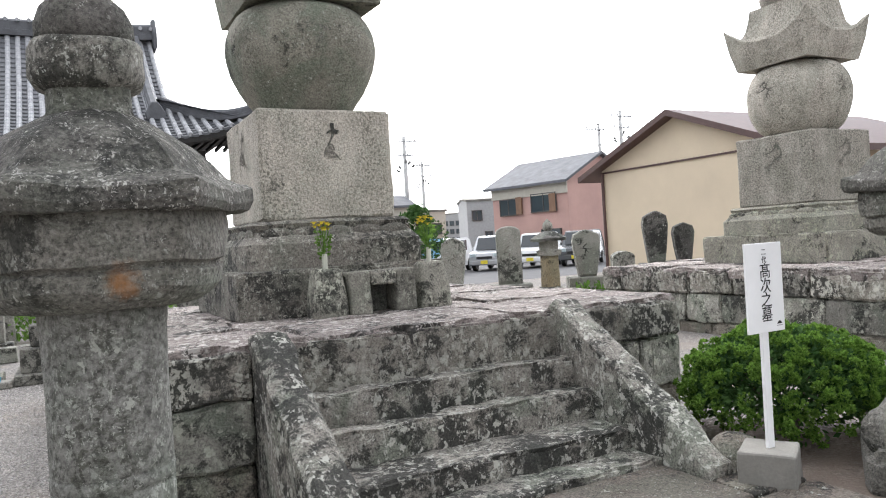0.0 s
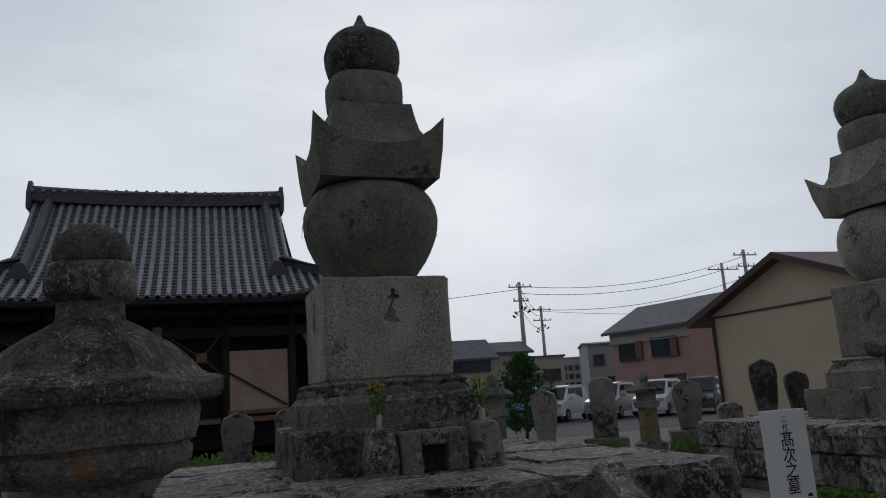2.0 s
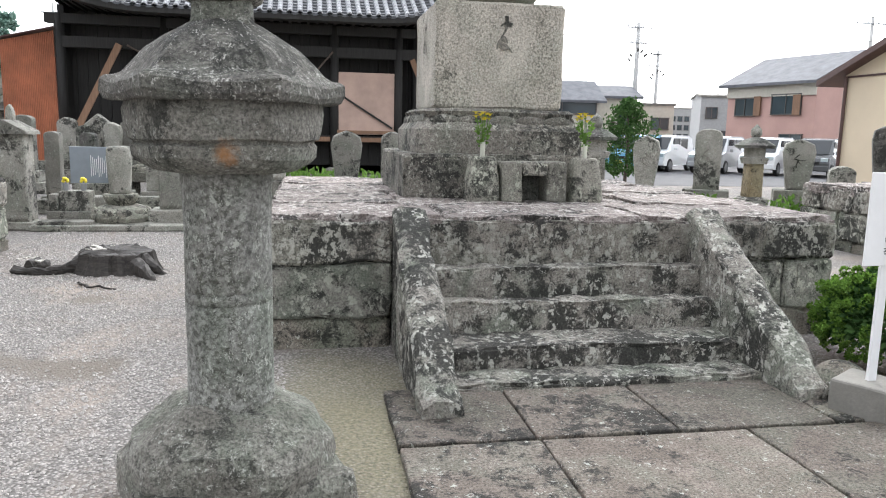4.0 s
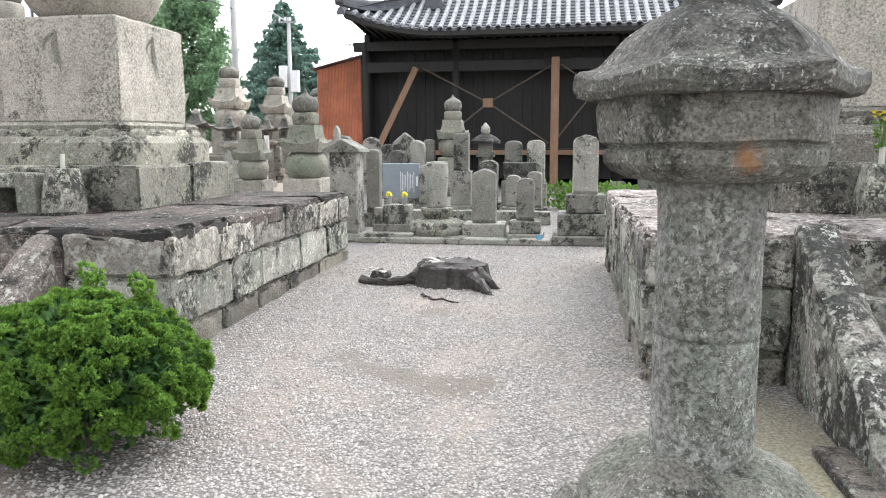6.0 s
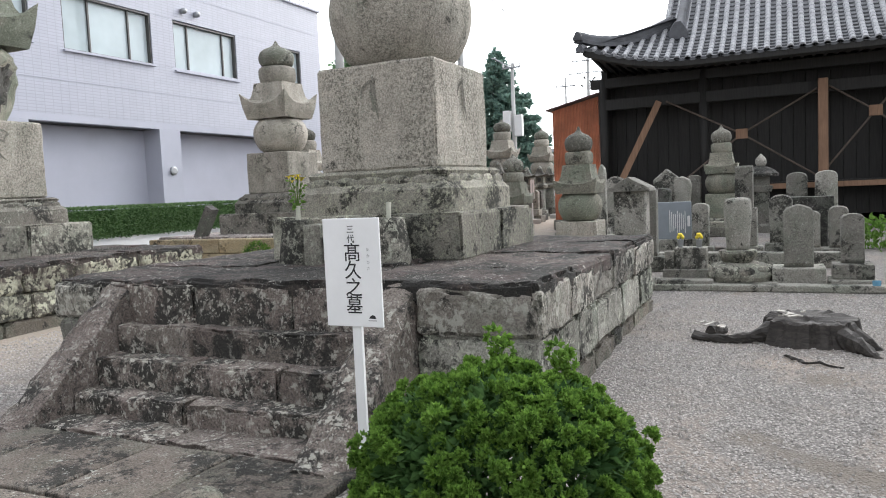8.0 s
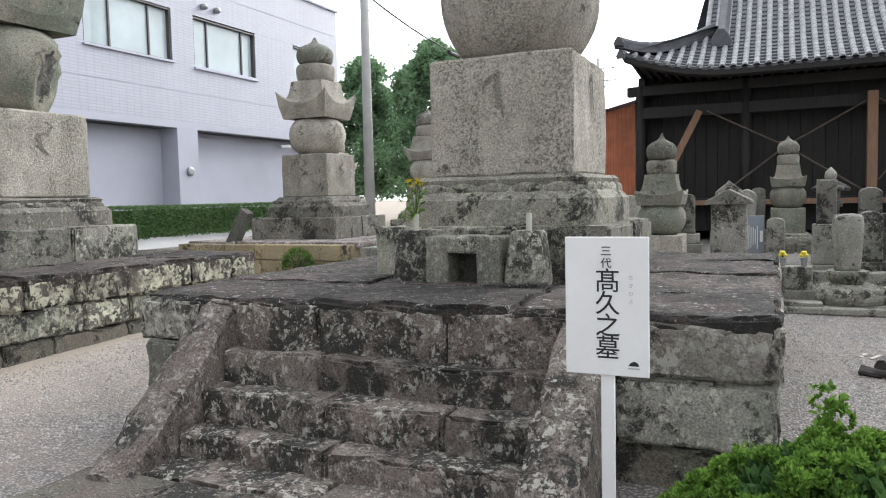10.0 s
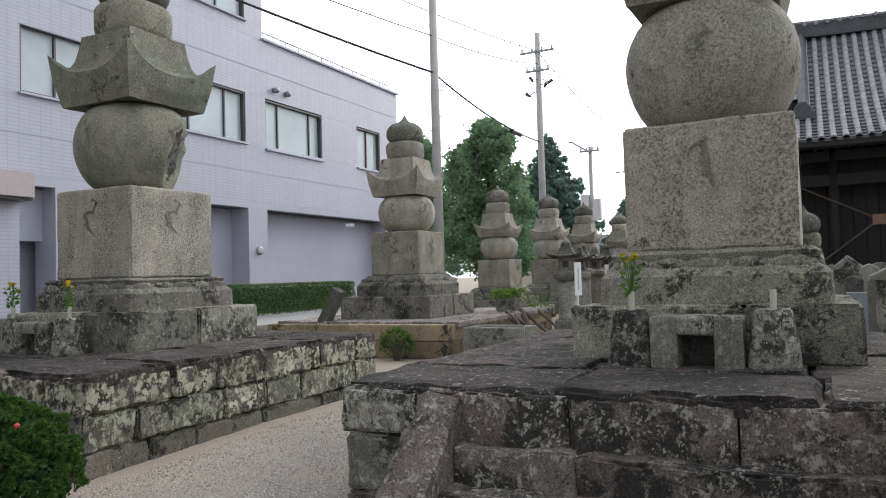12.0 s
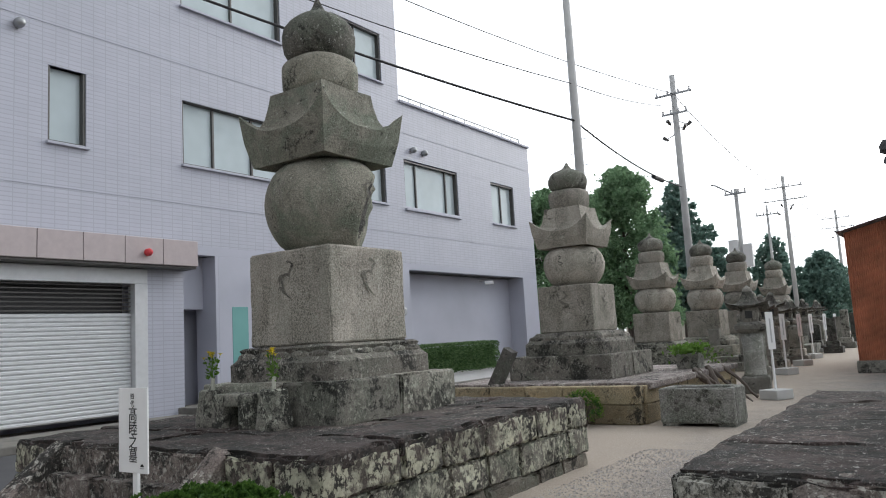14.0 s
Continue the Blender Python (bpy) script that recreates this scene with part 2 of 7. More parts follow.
def tile_wall_mat():
    """Pale lilac-grey small wall tiles in fine rows."""
    m, nt, b = material("lilac_wall_tile", 0.42)
    co = node(nt, "ShaderNodeTexCoord").outputs["Object"]
    sw = node(nt, "ShaderNodeSeparateXYZ", {0: co})
    uv = node(nt, "ShaderNodeCombineXYZ", {0: sw.outputs[1], 1: sw.outputs[2]}).outputs[0]
    br = node(nt, "ShaderNodeTexBrick", {"Vector": uv, "Scale": 1.0, "Mortar Size": 0.012, "Brick Width": 0.3, "Row Height": 0.1, "Color1": (0.44, 0.45, 0.52, 1), "Color2": (0.465, 0.475, 0.545, 1), "Mortar": (0.38, 0.39, 0.445, 1)})
    br.offset = 0.0
    n = noise_tex(nt, co, 0.35, 5, 0.6)
    streak = noise_tex(nt, node(nt, "ShaderNodeMapping", {"Vector": co, "Scale": (3, 3, 0.12)}).outputs[0], 1.5, 4)
    col = mix(nt, 0.35, br.outputs["Color"], ramp(nt, n, [(0.3, 0.8), (0.7, 1.0)]), "MULTIPLY")
    col = mix(nt, 0.15, col, ramp(nt, streak, [(0.3, 0.75), (0.6, 1.0)]), "MULTIPLY")
    nt.links.new(col, b.inputs["Base Color"])
    bump(nt, b, br.outputs["Fac"], -0.3, 0.004)
    return m


def glass_mat(name, col, rough=0.06):
    m, nt, b = material(name, rough)
    v = coords(nt)
    n = noise_tex(nt, v, 0.6, 3)
    nt.links.new(mix(nt, ramp(nt, n, [(0.3, 0), (0.7, 1)]), [c * 0.8 for c in col], col), b.inputs["Base Color"])
    b.inputs["IOR"].default_value = 1.5
    return m


M = {
    "platform": stone_mat("platform_stone", (0.3, 0.27, 0.23), (0.43, 0.39, 0.34), 0.8, 0.53, green=0.25, lichen_col=(0.54, 0.525, 0.46), spot=17, grit=0.75),
    "platform_low": stone_mat("platform_lower_stone", (0.3, 0.29, 0.25), (0.44, 0.42, 0.37), 0.6, 0.42, green=0.5, lichen_col=(0.56, 0.56, 0.47), spot=15, grit=0.7),
    "platform_dark": stone_mat("platform_stone_dark", (0.125, 0.098, 0.087), (0.21, 0.168, 0.147), 0.95, 0.68, green=0.15, lichen_col=(0.6, 0.59, 0.45), spot=12, grit=0.7),
    "platform_low_dark": stone_mat("platform_lower_stone_dark", (0.17, 0.155, 0.13), (0.29, 0.27, 0.23), 0.8, 0.5, green=0.5, lichen_col=(0.54, 0.54, 0.42), spot=14, grit=0.7),
    "plinth": stone_mat("platform_footing", (0.27, 0.235, 0.19), (0.35, 0.315, 0.265), 0.15, 0.25, green=0.45),
    "slab": stone_mat("platform_top_slab", (0.25, 0.205, 0.19), (0.39, 0.33, 0.305), 0.68, 0.43, green=0.1, tone=0.22, lichen_col=(0.58, 0.54, 0.5), spot=17),
    "slab_dark": stone_mat("platform_top_slab_dark", (0.075, 0.054, 0.048), (0.135, 0.103, 0.093), 0.36, 0.6, green=0.08, lichen_col=(0.46, 0.44, 0.4)),
    "step": stone_mat("step_stone", (0.31, 0.285, 0.25), (0.44, 0.405, 0.355), 0.6, 0.6, green=0.5, tone=0.15, lichen_col=(0.56, 0.55, 0.49), spot=17),
    "step_dark": stone_mat("step_stone_dark", (0.2, 0.16, 0.14), (0.32, 0.265, 0.235), 0.62, 0.52, green=0.12, tone=0.2, lichen_col=(0.5, 0.48, 0.42), spot=20),
    "tower": stone_mat("tower_granite", (0.5, 0.455, 0.39), (0.66, 0.605, 0.525), 0.2, 0.0, green=0.22, fine=60, spot=30, grit=0.7, speck=0.72, tone=0.25),
    "tower_dark": stone_mat("tower_granite_mossy", (0.3, 0.285, 0.23), (0.45, 0.425, 0.35), 0.24, 0.08, green=0.6, fine=65, spot=30, grit=0.65, speck=0.55, tone=0.25),
    "lotus": stone_mat("lotus_stone", (0.29, 0.275, 0.232), (0.42, 0.395, 0.335), 0.62, 0.42, green=0.35, lichen_col=(0.5, 0.5, 0.41), spot=20, grit=0.75),
    "lotus_dark": stone_mat("lotus_stone_dark", (0.22, 0.2, 0.172), (0.33, 0.3, 0.258), 0.55, 0.4, green=0.25, lichen_col=(0.47, 0.46, 0.395)),
    "lotus_pale": stone_mat("lotus_stone_pale", (0.38, 0.355, 0.295), (0.51, 0.48, 0.405), 0.6, 0.33, green=0.3, lichen_col=(0.54, 0.54, 0.4)),
    "lantern": stone_mat("lantern_granite", (0.34, 0.335, 0.31), (0.54, 0.53, 0.495), 0.5, 0.12, green=0.5, fine=48, spot=34, grit=0.75, speck=0.75),
    "lantern_roof": stone_mat("lantern_roof_stone", (0.1, 0.092, 0.082), (0.2, 0.186, 0.168), 0.42, 0.4, green=0.15, spot=40, lichen_col=(0.46, 0.45, 0.41), speck=0.3),
    "grave": stone_mat("grave_stone", (0.3, 0.285, 0.25), (0.44, 0.42, 0.375), 0.35, 0.35, green=0.3, grit=0.65),
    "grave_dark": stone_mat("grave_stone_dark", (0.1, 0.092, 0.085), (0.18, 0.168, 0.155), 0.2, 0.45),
    "tan_stone": stone_mat("tan_block", (0.4, 0.315, 0.19), (0.5, 0.41, 0.27), 0.1, 0.3, green=0.2),
    "carved": stone_mat("carved_groove", (0.23, 0.21, 0.18), (0.34, 0.315, 0.27), 0.15, 0.2),
    "flag": stone_mat("flagstone", (0.21, 0.172, 0.142), (0.31, 0.262, 0.222), 0.3, 0.45, green=0.25),
    "gravel": gravel_mat(),
    "moss": plain_mat("mossy_earth", (0.17, 0.16, 0.085), 0.95, var=0.4, scale=9, bump_amt=0.5),
    "earth": plain_mat("packed_earth", (0.36, 0.31, 0.25), 0.95, var=0.2, scale=2, bump_amt=0.3),
    "asphalt": plain_mat("asphalt", (0.07, 0.07, 0.075), 0.9, var=0.2, scale=1.0, bump_amt=0.3),
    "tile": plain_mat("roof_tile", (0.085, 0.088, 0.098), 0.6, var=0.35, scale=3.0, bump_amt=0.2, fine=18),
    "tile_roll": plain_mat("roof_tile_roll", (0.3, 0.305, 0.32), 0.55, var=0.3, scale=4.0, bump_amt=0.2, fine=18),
    "dark_wood": wood_mat("smoked_timber", (0.011, 0.0105, 0.01), (0.03, 0.028, 0.026)),
    "brown_wood": wood_mat("bare_cedar", (0.2, 0.115, 0.07), (0.32, 0.19, 0.12)),
    "plaster": plain_mat("faded_plaster", (0.5, 0.36, 0.3), 0.9, var=0.15, scale=1.5),
    "orange": plain_mat("rust_red_sheet", (0.5, 0.2, 0.115), 0.6, var=0.3, scale=1.2),
    "white": plain_mat("white_board", (0.8, 0.8, 0.8), 0.45, var=0.03),
    "ink": plain_mat("black_ink", (0.015, 0.015, 0.015), 0.6, var=0.1),
    "greyink": plain_mat("grey_ink", (0.45, 0.45, 0.45), 0.6, var=0.1),
    "wall_tile": tile_wall_mat(),
    "wall_smooth": plain_mat("lilac_render", (0.45, 0.46, 0.53), 0.7, var=0.06, scale=0.5),
    "awning": plain_mat("mauve_panel", (0.43, 0.37, 0.37), 0.5, var=0.06),
    "frame": plain_mat("bronze_frame", (0.1, 0.095, 0.09), 0.4, 0.5, var=0.1),
    # opaque pale blue-grey: the sky's reflection is put into the base colour
    "glass": glass_mat("sky_tinted_glass", (0.5, 0.58, 0.6)),
    "blind": plain_mat("pale_blind", (0.66, 0.68, 0.67), 0.7, var=0.05),
    "shutter": plain_mat("shutter_steel", (0.62, 0.63, 0.64), 0.4, 0.2, var=0.06),
    # near-black colour for the shade inside openings
    "opening_shade": plain_mat("painted_opening_shade", (0.03, 0.03, 0.03), 0.5, var=0.1),
    "conc": plain_mat("concrete", (0.2, 0.19, 0.17), 0.9, var=0.3, scale=2, bump_amt=0.3),
    "pole": plain_mat("pole_concrete", (0.48, 0.48, 0.47), 0.85, var=0.15, scale=1.5),
    "steel": plain_mat("galvanised_steel", (0.35, 0.36, 0.37), 0.45, 0.7, var=0.1),
    "cable": plain_mat("black_cable", (0.02, 0.02, 0.022), 0.6, var=0.1),
    "bush": leaf_mat("shrub_leaf", (0.035, 0.09, 0.014), (0.19, 0.33, 0.06), 13),
    # leaf greens lightened and blued, so distance haze is in the colour
    "tree": leaf_mat("hazy_tree_leaf", (0.11, 0.195, 0.11), (0.28, 0.42, 0.24), 1.2),
    "conifer": leaf_mat("hazy_conifer_needle", (0.1, 0.175, 0.155), (0.25, 0.37, 0.31), 1.2),
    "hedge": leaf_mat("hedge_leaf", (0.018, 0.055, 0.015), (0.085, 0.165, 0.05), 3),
    "grass": leaf_mat("grass_blade", (0.05, 0.12, 0.015), (0.16, 0.28, 0.06), 3),
    "bark": wood_mat("bark", (0.07, 0.055, 0.045), (0.16, 0.13, 0.11)),
    "stump": wood_mat("grey_rotten_wood", (0.008, 0.007, 0.006), (0.075, 0.065, 0.058), 0),
    "petal": plain_mat("yellow_petal", (0.8, 0.66, 0.05), 0.6, var=0.15),
    "red": plain_mat("red_petal", (0.6, 0.05, 0.06), 0.6, var=0.15),
    "bamboo": plain_mat("pale_tube", (0.5, 0.5, 0.42), 0.5, var=0.15),
    "tan": plain_mat("cream_stucco", (0.64, 0.54, 0.4), 0.9, var=0.07, scale=0.7),
    "pink": plain_mat("pink_stucco", (0.52, 0.33, 0.29), 0.9, var=0.1, scale=0.6),
    "cream": plain_mat("cream_wall", (0.55, 0.52, 0.45), 0.85, var=0.08),
    "brown_trim": plain_mat("dark_brown_trim", (0.09, 0.05, 0.045), 0.6, var=0.15),
    "grey_house": plain_mat("grey_house_wall", (0.38, 0.38, 0.38), 0.85, var=0.1),
    "car_white": plain_mat("white_car_paint", (0.78, 0.79, 0.8), 0.2, var=0.02),
    "car_silver": plain_mat("silver_car_paint", (0.5, 0.51, 0.52), 0.25, 0.5, var=0.03),
    "car_blue": plain_mat("light_blue_car_paint", (0.16, 0.38, 0.55), 0.2, var=0.03),
    "car_dark": plain_mat("grey_car_paint", (0.12, 0.125, 0.13), 0.2, 0.3, var=0.03),
    "car_glass": glass_mat("car_glass", (0.04, 0.045, 0.05)),
    "tyre": plain_mat("tyre_rubber", (0.02, 0.02, 0.02), 0.8, var=0.1),
    "board_grey": plain_mat("grey_board", (0.24, 0.27, 0.3), 0.5, var=0.08),
}
M["jewel"] = stone_mat("jewel_stone", (0.17, 0.16, 0.135), (0.29, 0.275, 0.235), 0.4, 0.3, green=0.4, speck=0.5)
M["pebble"] = leaf_mat("crushed_stone", (0.22, 0.205, 0.19), (0.45, 0.42, 0.395), 3, False)
M["lantern_mid"] = stone_mat("lantern_block_stone", (0.21, 0.195, 0.17), (0.36, 0.34, 0.3), 0.4, 0.35, green=0.45, spot=34, lichen_col=(0.47, 0.47, 0.42), speck=0.4)
lt = M["lantern_mid"].node_tree
lb = lt.nodes["Principled BSDF"]
lco = node(lt, "ShaderNodeTexCoord").outputs["Object"]
ld = node(lt, "ShaderNodeVectorMath", {0: node(lt, "ShaderNodeMapping", {"Vector": lco, "Scale": (1, 1, 0.7)}).outputs[0], 1: (0.035, -0.355, 1.0)}, operation="DISTANCE").outputs["Value"]
ln = node(lt, "ShaderNodeMath", {0: noise_tex(lt, lco, 22, 6, 0.7), 1: 0.1, 2: ld}, operation="MULTIPLY_ADD").outputs[0]
rust = mix(lt, ramp(lt, ln, [(0.065, 0.8), (0.105, 0.0)]), lb.inputs["Base Color"].links[0].from_socket, (0.36, 0.16, 0.05))
lt.links.new(rust, lb.inputs["Base Color"])
M["shrub_dark"] = leaf_mat("dark_shrub_leaf", (0.018, 0.05, 0.011), (0.095, 0.185, 0.037), 13)
M["street_hedge"] = leaf_mat("glossy_hedge_leaf", (0.02, 0.06, 0.02), (0.2, 0.31, 0.14), 25)
M["bleached"] = wood_mat("bleached_wood", (0.4, 0.37, 0.33), (0.6, 0.57, 0.52), 0)
M["brace"] = plain_mat("brace_rod_paint", (0.1, 0.075, 0.06), 0.6, var=0.2)
M["house_roof"] = plain_mat("house_roof_tile", (0.13, 0.135, 0.15), 0.8, var=0.25, scale=2, fine=9)
M["dark_glass"] = glass_mat("dark_glass", (0.05, 0.07, 0.08))
M["teal"] = glass_mat("teal_panel", (0.2, 0.42, 0.4), 0.2)


# ---- building blocks ----
def thing(name, loc=(0, 0, 0), label="", category="", group="", kind="", rz=0.0):
    ob = new(name)
    ob.matrix_basis = pose(*loc, 0, 0, rz)
    return tagged(ob, label, category, group, kind)


def part(name, bm, mat, parent=None, label="", smooth=False):
    me = bpy.data.meshes.new(name)
    bm.to_mesh(me)
    bm.free()
    me.materials.append(M[mat])
    if smooth:
        me.polygons.foreach_set("use_smooth", [True] * len(me.polygons))
    ob = new(name, me)
    ob.parent = parent
    if label:
        ob["label"] = label
    return ob


def mesh_part(name, verts, faces, mat, parent=None, label="", smooth=False):
    me = bpy.data.meshes.new(name)
    me.from_pydata(verts, [], faces)
    me.materials.append(M[mat])
    if smooth:
        me.polygons.foreach_set("use_smooth", [True] * len(me.polygons))
    ob = new(name, me)
    ob.parent = parent
    if label:
        ob["label"] = label
    return ob


def wobble(p, freq, amp, seed):
    q = Vector(p) * freq + Vector((seed * 7.31, seed * 3.17, seed * 1.73))
    return noise.noise_vector(q) * amp


def block(bm, c, s, r=0.015, n=(2, 2, 2), amp=0.0, freq=4.0, seed=0, rz=0.0, taper=0.0, tilt=0.0, chip=0.0):
    """A worn block: a box with rounded edges, n inner divisions an axis, and uneven faces."""
    h = [x / 2 for x in s]
    r = min(r, *[x * 0.45 for x in h])
    lat = [[-a] + [-a + r + (2 * a - 2 * r) * i / k for i in range(k + 1)] + [a] for a, k in zip(h, n)]
    made = {}
    turn = Matrix.Rotation(radians(rz), 3, "Z") @ Matrix.Rotation(radians(tilt), 3, "Y")

    def vert(i, j, k):
        if (i, j, k) not in made:
            p = Vector((lat[0][i], lat[1][j], lat[2][k]))
            inner = Vector([max(-(a - r), min(a - r, x)) for a, x in zip(h, p)])
            d = p - inner
            if d.length > 1e-6:
                p = inner + d.normalized() * r
                if chip and sum(abs(x) > 1e-6 for x in d) > 1:
                    q = p + Vector(c)
                    bite = max(0.0, noise.noise(q * 5.5 + Vector((seed, 0, 0))) + 0.1) + 0.5 * max(0.0, noise.noise(q * 15 + Vector((0, seed, 0))))
                    p -= d.normalized() * min(bite * chip, r * 2.2)
            f = 1 - taper * (p.z + h[2]) / s[2]
            p = Vector((p.x * f, p.y * f, p.z))
            p = turn @ p + Vector(c)
            if amp:
                p += wobble(p, freq, amp, seed) + wobble(p, freq * 3.1, amp * 0.4, seed + 5)
            made[(i, j, k)] = bm.verts.new(p)
        return made[(i, j, k)]

    N = [len(x) - 1 for x in lat]
    for ax in range(3):
        a, b = [(1, 2), (2, 0), (0, 1)][ax]
        for end in (0, N[ax]):
            for i in range(N[a]):
                for j in range(N[b]):
                    q = []
                    for di, dj in ((0, 0), (1, 0), (1, 1), (0, 1)):
                        ix = [0, 0, 0]
                        ix[ax], ix[a], ix[b] = end, i + di, j + dj
                        q.append(vert(*ix))
                    bm.faces.new(q if end else q[::-1])
    return bm


def box(c, s, r=0.01, n=(1, 1, 1), **kw):
    return block(bmesh.new(), c, s, r, n, **kw)


def loft(bm, rings, caps=True):
    rows = [[bm.verts.new(p) for p in ring] for ring in rings]
    n = len(rows[0])
    for a, b in zip(rows, rows[1:]):
        for i in range(n):
            bm.faces.new((a[i], a[(i + 1) % n], b[(i + 1) % n], b[i]))
    if caps:
        bm.faces.new(rows[0][::-1])
        bm.faces.new(rows[-1])
    return bm


def ring(z, hx, hy=None, p=2.0, n=32, c=(0, 0), turn=0.0):
    """A closed ring: a circle at p = 2, squarer as p grows."""
    hy = hx if hy is None else hy
    out = []
    for i in range(n):
        a = 2 * math.pi * i / n + turn
        x, y = math.cos(a), math.sin(a)
        out.append((c[0] + hx * math.copysign(abs(x) ** (2 / p), x), c[1] + hy * math.copysign(abs(y) ** (2 / p), y), z))
    return out


def turned(profile, p=2.0, n=32, c=(0, 0), amp=0.0, seed=0, freq=5.0, turn=0.0):
    """A solid from (z, half width) pairs."""
    bm = bmesh.new()
    rings = [ring(z, h, None, p, n, c, turn) for z, h in profile]
    if amp:
        rings = [[Vector(q) + wobble(q, freq, amp, seed) for q in rg] for rg in rings]
    return loft(bm, rings)


def tube(bm, pts, rad, n=8):
    """A round bar along points; rad is one radius or one for each point."""
    pts = [Vector(p) for p in pts]
    rings = []
    for i, p in enumerate(pts):
        d = (pts[min(i + 1, len(pts) - 1)] - pts[max(i - 1, 0)]).normalized()
        u = d.cross(Vector((0, 0, 1)) if abs(d.z) < 0.9 else Vector((1, 0, 0))).normalized()
        w = u.cross(d)
        rr = rad[i] if isinstance(rad, (list, tuple)) else rad
        rings.append([p + (u * math.cos(2 * math.pi * k / n) - w * math.sin(2 * math.pi * k / n)) * rr for k in range(n)])
    return loft(bm, rings)


def bar(a, b, w, h=None, bm=None):
    """A squared timber or rod from a to b."""
    bm = bm or bmesh.new()
    a, b = Vector(a), Vector(b)
    h = h or w
    d = (b - a).normalized()
    u = d.cross(Vector((0, 0, 1)) if abs(d.z) < 0.95 else Vector((0, 1, 0))).normalized()
    v = u.cross(d)
    rings = [[p + u * (x * w / 2) + v * (y * h / 2) for x, y in ((-1, -1), (1, -1), (1, 1), (-1, 1))] for p in (a, b)]
    loft(bm, rings)
    bmesh.ops.recalc_face_normals(bm, faces=bm.faces)
    return bm


def extrude_outline(pts, y0, y1, bm=None, bevel=0.0):
    """A solid from an outline in x, z between two depths, with a slight bevel."""
    bm = bm or bmesh.new()
    cx, cz = sum(p[0] for p in pts) / len(pts), sum(p[1] for p in pts) / len(pts)

    def sc(f):
        return [(cx + (x - cx) * f, cz + (z - cz) * f) for x, z in pts]

    k = 1 - bevel
    rings = [[(x, y, z) for x, z in sc(f)] for y, f in ((y0, k), (y0 + bevel * 0.3, 1), (y1 - bevel * 0.3, 1), (y1, k))] if bevel else [[(x, y, z) for x, z in pts] for y in (y0, y1)]
    loft(bm, rings)
    bmesh.ops.recalc_face_normals(bm, faces=bm.faces)
    return bm


def leaves(name, mat, parent, count, place, size, seed, label="", tuft=1):
    """Many small folded leaves at places drawn by place(rng) -> (point, outward)."""
    rng = np.random.default_rng(seed)
    P, O = place(rng, count // tuft)
    if tuft > 1:
        O = O / np.linalg.norm(O, axis=1)[:, None] * 0.9
        P, O = np.repeat(P, tuft, 0), np.repeat(O, tuft, 0)
        count = len(P)
    d = rng.normal(size=(count, 3)) * 0.6 + O
    d /= np.linalg.norm(d, axis=1)[:, None]
    u = np.cross(d, rng.normal(size=(count, 3)))
    u /= np.linalg.norm(u, axis=1)[:, None]
    s = size * rng.uniform(0.6, 1.3, (count, 1))
    tip, mid = P + d * s * 1.6, P + d * s * 0.8
    w = np.cross(u, d) * s * 0.15
    V = np.stack([P, mid + u * s * 0.45 + w, tip, mid - u * s * 0.45 + w], 1).reshape(-1, 3)
    F = (np.arange(count)[:, None] * 4 + np.array([[0, 1, 2, 3]])).tolist()
    ob = mesh_part(name, V.tolist(), F, mat, parent, label)
    ob["kind"] = "stuff"
    return ob


def glyph(bm, o, u, v, size, seed, strokes=6, proud=0.004):
    """A cut brush-written letter: a few tapering strokes on a face, from o along u and v."""
    rng = random.Random(seed)
    o, u, v = Vector(o), Vector(u), Vector(v)
    pts = None
    nrm = u.cross(v).normalized() * proud
    for k in range(strokes):
        a = pts[rng.choice((0, 1, 2, 3, 4))] if pts else Vector((rng.uniform(-0.2, 0.2), 0.5))
        b = Vector((rng.uniform(-0.42, 0.42), 0.4 - 0.9 * (k + 1) / strokes + rng.uniform(-0.15, 0.15)))
        m = (a + b) / 2 + Vector((rng.uniform(-0.2, 0.2), rng.uniform(-0.2, 0.2)))
        pts = [(1 - t) ** 2 * a + 2 * t * (1 - t) * m + t * t * b for t in (0, 0.25, 0.5, 0.75, 1)]
        pts = [Vector((max(-0.5, min(0.5, p.x)), max(-0.55, min(0.55, p.y)))) for p in pts]
        prev = None
        for i, p in enumerate(pts):
            t = pts[min(i + 1, 4)] - pts[max(i - 1, 0)]
            w = Vector((-t.y, t.x)).normalized() * (0.05 * (1 - 0.7 * i / 4))
            row = [bm.verts.new(o + (u * q.x + v * q.y) * size + nrm * (1 + 0.14 * k)) for q in (p + w, p - w)]
            if prev:
                bm.faces.new((prev[0], prev[1], row[1], row[0]))
            prev = row
    bmesh.ops.recalc_face_normals(bm, faces=bm.faces)
    return bm


def text_mesh(s, size, weight=0.004):
    cu = bpy.data.curves.new("lettering", "FONT")
    cu.body, cu.size, cu.align_x, cu.align_y, cu.extrude = s, size, "CENTER", "CENTER", 0.0006
    cu.offset = size * weight
    ob = new("lettering", cu)
    bpy.context.view_layer.update()
    me = bpy.data.meshes.new_from_object(ob.evaluated_get(bpy.context.evaluated_depsgraph_get()))
    bpy.data.objects.remove(ob)
    bpy.data.curves.remove(cu)
    return me


# ---- the ground ----
def ground_z(y):
    """The gravel falls gently from the back of the aisle to the foot of the steps."""
    return -0.1 * min(1.0, max(0.0, (7.0 - y) / 3.0))


